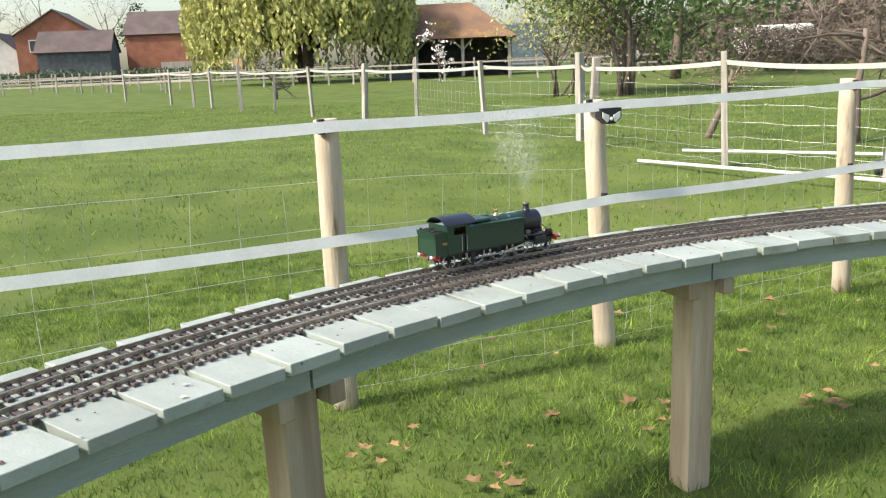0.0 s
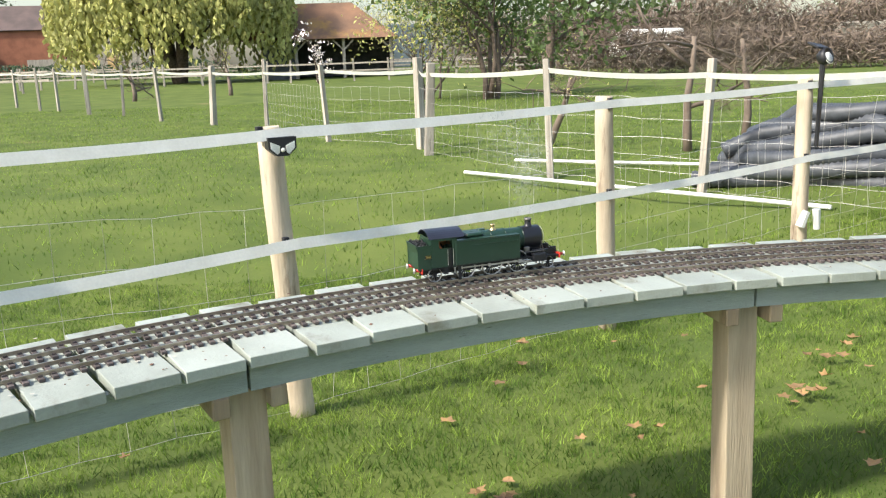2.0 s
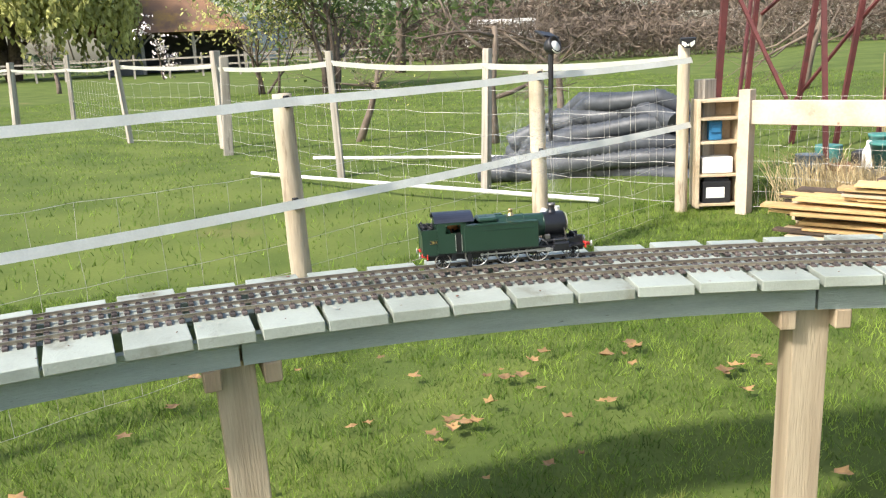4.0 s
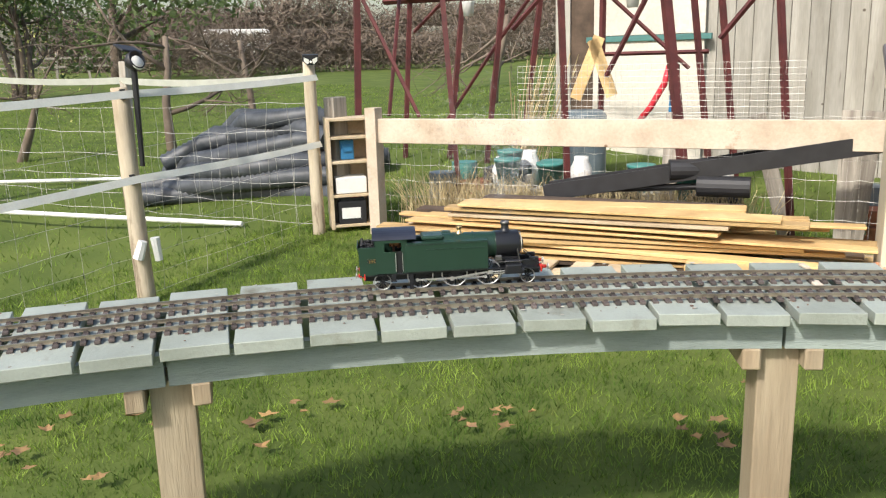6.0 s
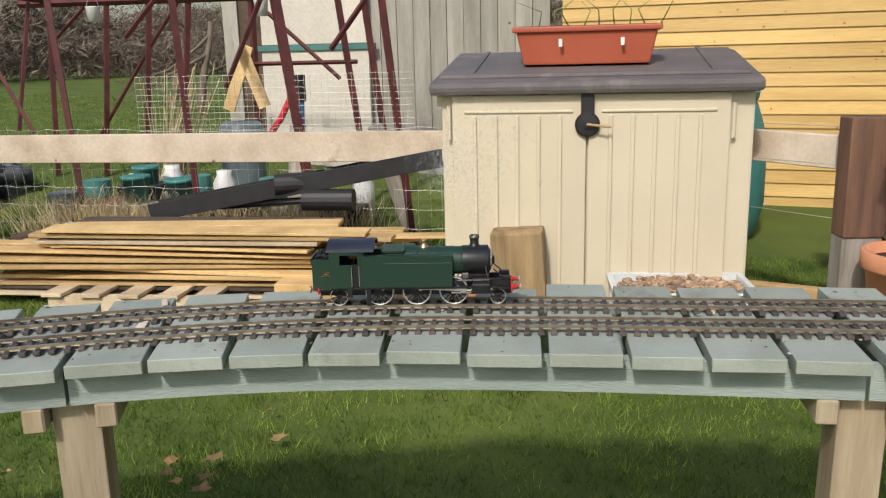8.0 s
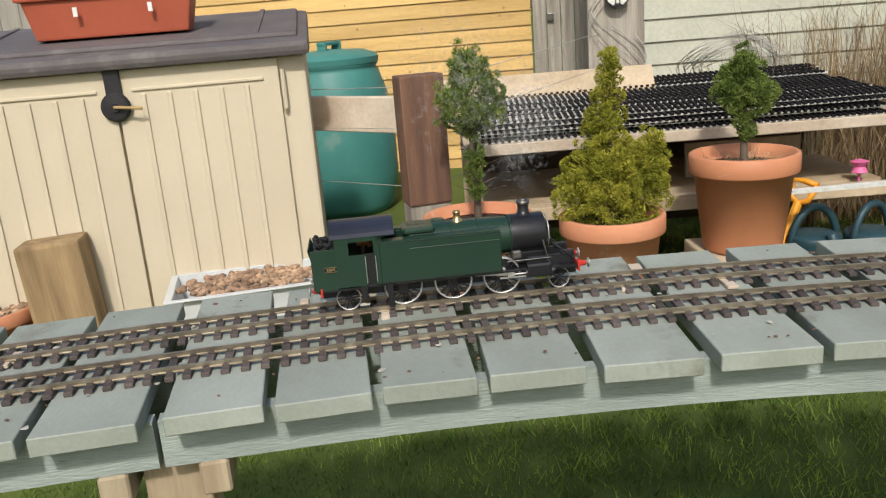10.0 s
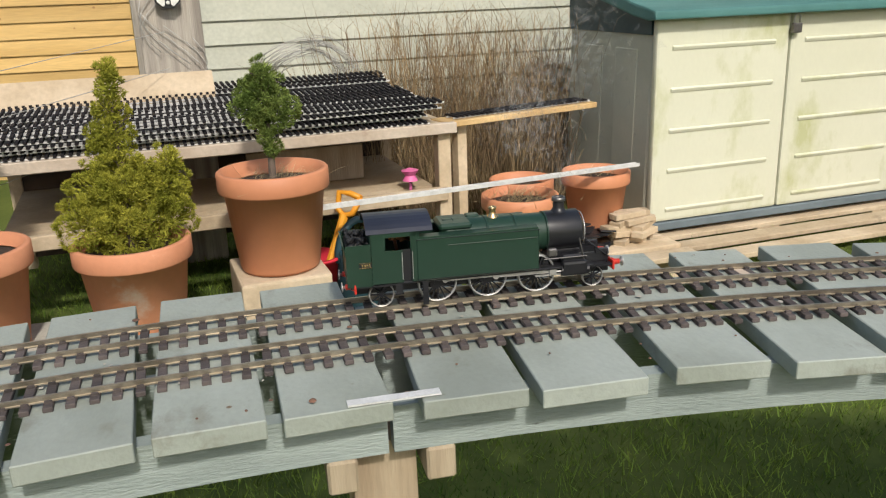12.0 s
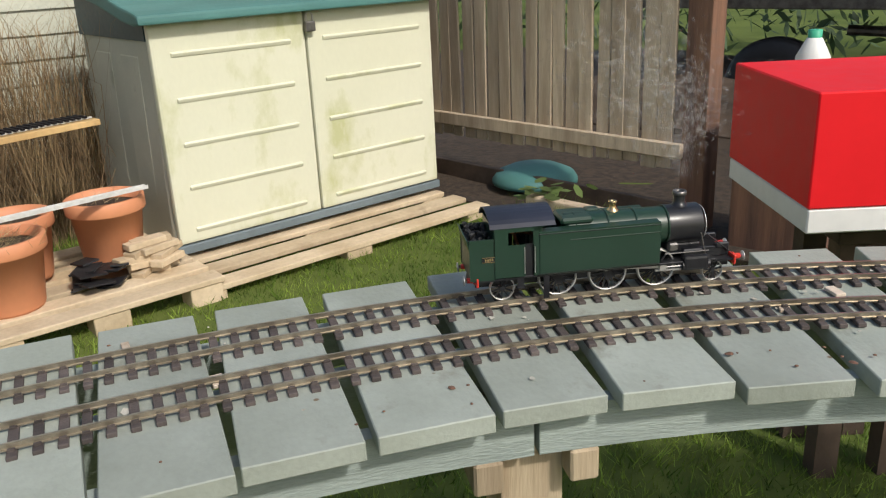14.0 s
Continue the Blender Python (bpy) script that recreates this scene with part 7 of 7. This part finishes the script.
for x in (-1.1, .7):
    wheel = part("wheel", lathe(B(), [(.17, -.07), (.27, -.075), (.3, -.04), (.3, .04), (.27, .075), (.17, .07), (.17, -.07)], 28, (x, .62, .3), pose(0, 0, 0, 90, 0, 0)), M["black_plastic"], tl, "dark rubber tyre")
    part("rim", lathe(B(), [(0, -.03), (.165, -.05), (.17, .05), (.1, .03), (0, .05)], 22, (x, .62, .3), pose(0, 0, 0, 90, 0, 0)), M["dull_steel"], wheel)
bm = box(B(), (0, 0, 0), (3.6, 1.7, .62))
bmesh.ops.subdivide_edges(bm, edges=bm.edges[:], cuts=9, use_grid_fill=True)
for v in bm.verts:
    v.co += Vector((0, 0, -.35 * (abs(v.co.y) / .85) ** 2)) + Vector((.09, .09, .12)) * noise.noise(v.co * 2.3)
single("scrap_heap", bm, M["dark_wood"], "dark mound of garden refuse under the trailer", "heap", pose(9.0, -4.75, .02, 0, 0, 32))
bm = box(B(), (0, 0, 0), (9.0, 5.1, .05))
bmesh.ops.subdivide_edges(bm, edges=bm.edges[:], cuts=14, use_grid_fill=True)
for v in bm.verts:
    v.co.z += .03 * noise.noise(v.co * 2.5)
single("soil_bed", bm, M["soil"], "bare dark soil bed beyond the fence", "soil bed", pose(9.49, -4.35, -.075, 0, 0, 27.6), kind="structure")
hedge("dark_shrubs", [(8.5, -8.5, 0), (13, -6.5, 0), (17, -3, 0)], 1.9, .5, "evergreen", "dark evergreen shrubs beyond the fence", 3000, 91, .1)
rng = random.Random(44)
bm = B()
for _ in range(2400):
    p = Vector((7.58 + rng.uniform(-.42, .42), -2.30 + rng.gauss(0, .06), -.09))
    p += Vector((.06, .05, 0)) * (p.x - 7.5) * 6 * .3
    d = Vector((rng.gauss(0, .05), rng.gauss(0, .05), rng.uniform(.04, .17)))
    o = Vector((rng.uniform(-.003, .003), rng.uniform(-.003, .003), 0))
    bm.faces.new([bm.verts.new(q) for q in (p - o, p + o, p + d)])
single("weed_tufts", bm, M["blade"], "long green weeds along the timber edging", "weeds", kind="stuff")
bm = B()
for _ in range(70):
    c = Vector((7.95 + rng.gauss(0, .06), -2.25 + rng.gauss(0, .06), rng.uniform(-.06, .10)))
    a = Vector((rng.gauss(0, 1), rng.gauss(0, 1), rng.gauss(.2, .3))).normalized() * .035
    b = a.cross(Vector((0, 0, 1))).normalized() * .025
    bm.faces.new([bm.verts.new(c + o) for o in (-a, -a * .3 + b, a * .6 + b * .8, a, a * .6 - b * .8, -a * .3 - b)])
single("broad_leaf_weed", bm, M["ivy"], "broad-leaved green weed at the fence foot", "weeds", kind="stuff")
# metal strap joining two boards
p, a = on_line(8.231, 0.032)
single("metal_strap", box(B(), (0, 0, 0), (.10, .013, .002)), M["zinc"], "thin steel strap screwed across the board joint", "strap", pose(p.x, p.y, DECK + .0015, 0, 0, a))


# ---- what moves ----
RUN_T = (0, 1, 2, 3, 4, 5, 6, 7, 8, 9.5, 10, 10.5, 11, 11.5, 12, 13, 14)
RUN_S = (1.962, 2.482, 3.046, 3.609, 4.165, 4.711, 5.272, 5.824, 6.388, 7.227, 7.461, 7.700, 7.924, 8.155, 8.392, 8.914, 9.522)


def run_along(t):
    """Where the engine's middle is along the viaduct at t seconds: a smooth curve through the stations."""
    x, y = np.array(RUN_T, float), np.array(RUN_S, float)
    d = np.gradient(y, x)
    i = int(np.clip(np.searchsorted(x, t) - 1, 0, len(x) - 2))
    h = x[i + 1] - x[i]
    u = (t - x[i]) / h
    return (1 + 2 * u) * (1 - u) ** 2 * y[i] + u * (1 - u) ** 2 * h * d[i] + u * u * (3 - 2 * u) * y[i + 1] + u * u * (u - 1) * h * d[i + 1]


def run_pose(s):
    p, a = on_line(s, track_off(s, True), RAIL_TOP)
    q, _ = on_line(s + .1, track_off(s + .1, True), RAIL_TOP)
    r, _ = on_line(s - .1, track_off(s - .1, True), RAIL_TOP)
    return pose(p.x, p.y, p.z, 0, 0, heading(q - r))


def steam_puff(k):
    rng = random.Random(60 + k)
    ob = thing("steam_puff", (0, 0, 0), "thin drifting puff of white steam", "steam", "steam from the engine")
    r = .011 + .0075 * k
    bm = B()
    for _ in range(650):
        c = Vector((rng.gauss(0, r * .7), rng.gauss(0, r * .6), rng.gauss(0, r * .8)))
        a, b, d = [Vector((rng.gauss(0, 1), rng.gauss(0, 1), rng.gauss(0, 1))).normalized() * r * rng.uniform(.08, .2) for _ in range(3)]
        bm.faces.new([bm.verts.new(c + o) for o in (a, b, d)])
    wisp = tagged(part("wisp", bm, M["steam"], ob), kind="stuff")
    wisp.visible_shadow = False
    return ob


PUFFS = [steam_puff(k) for k in range(7)]


def motions():
    frames = [k / FPS for k in range(int(14 * FPS) + 1)]
    stations = [run_along(t) for t in frames]
    poses = [run_pose(s) for s in stations]
    way = [0.0]
    for a, b in zip(poses, poses[1:]):
        way.append(way[-1] + (b.translation - a.translation).length)
    walk(locomotive, list(zip(frames, poses))[::3])
    for k, puff in enumerate(PUFFS):
        rows = []
        for t, m in list(zip(frames, poses))[::6]:
            lift = .022 + .026 * k
            p = m @ Vector((.108 - .006 * k + .012 * k * math.sin(1.7 * t + k), .010 * k * math.cos(1.3 * t + .6 * k), .128 + lift + .006 * math.sin(5 * t + 2 * k)))
            rows.append((t, pose(p.x, p.y, p.z, 0, 0, 40 * math.sin(.7 * t + k))))
        walk(puff, rows)
    for w, x, side, r in loco_wheels:
        quarter = 90 if side > 0 else 0
        x, r = x * LOCO_SIZE, r * LOCO_SIZE
        walk(w, [(t, pose(x, side * .0235, r, 0, math.degrees(d / r) + quarter, 0)) for t, d in zip(frames, way)])
    crank, r, reach, low, mid = [v * LOCO_SIZE for v in (.0105, .0268, .081, .030, -.002)]
    for crod, con, cross, side in loco_rods:
        y = side * .0292
        rows = ([], [], [])
        for t, d in zip(frames, way):
            a = d / r + (math.pi / 2 if side > 0 else 0)
            cx, cz = -crank * math.sin(a), -crank * math.cos(a)
            rows[0].append((t, pose(cx, y, r + cz)))
            tilt = math.asin((r + cz - low) / reach)
            rows[1].append((t, pose(mid + cx, y + side * .003, r + cz, 0, math.degrees(tilt), 0)))
            rows[2].append((t, pose(mid + cx + reach * math.cos(tilt), side * .0345, low)))
        walk(crod, rows[0])
        walk(con, rows[1])
        walk(cross, rows[2])


motions()
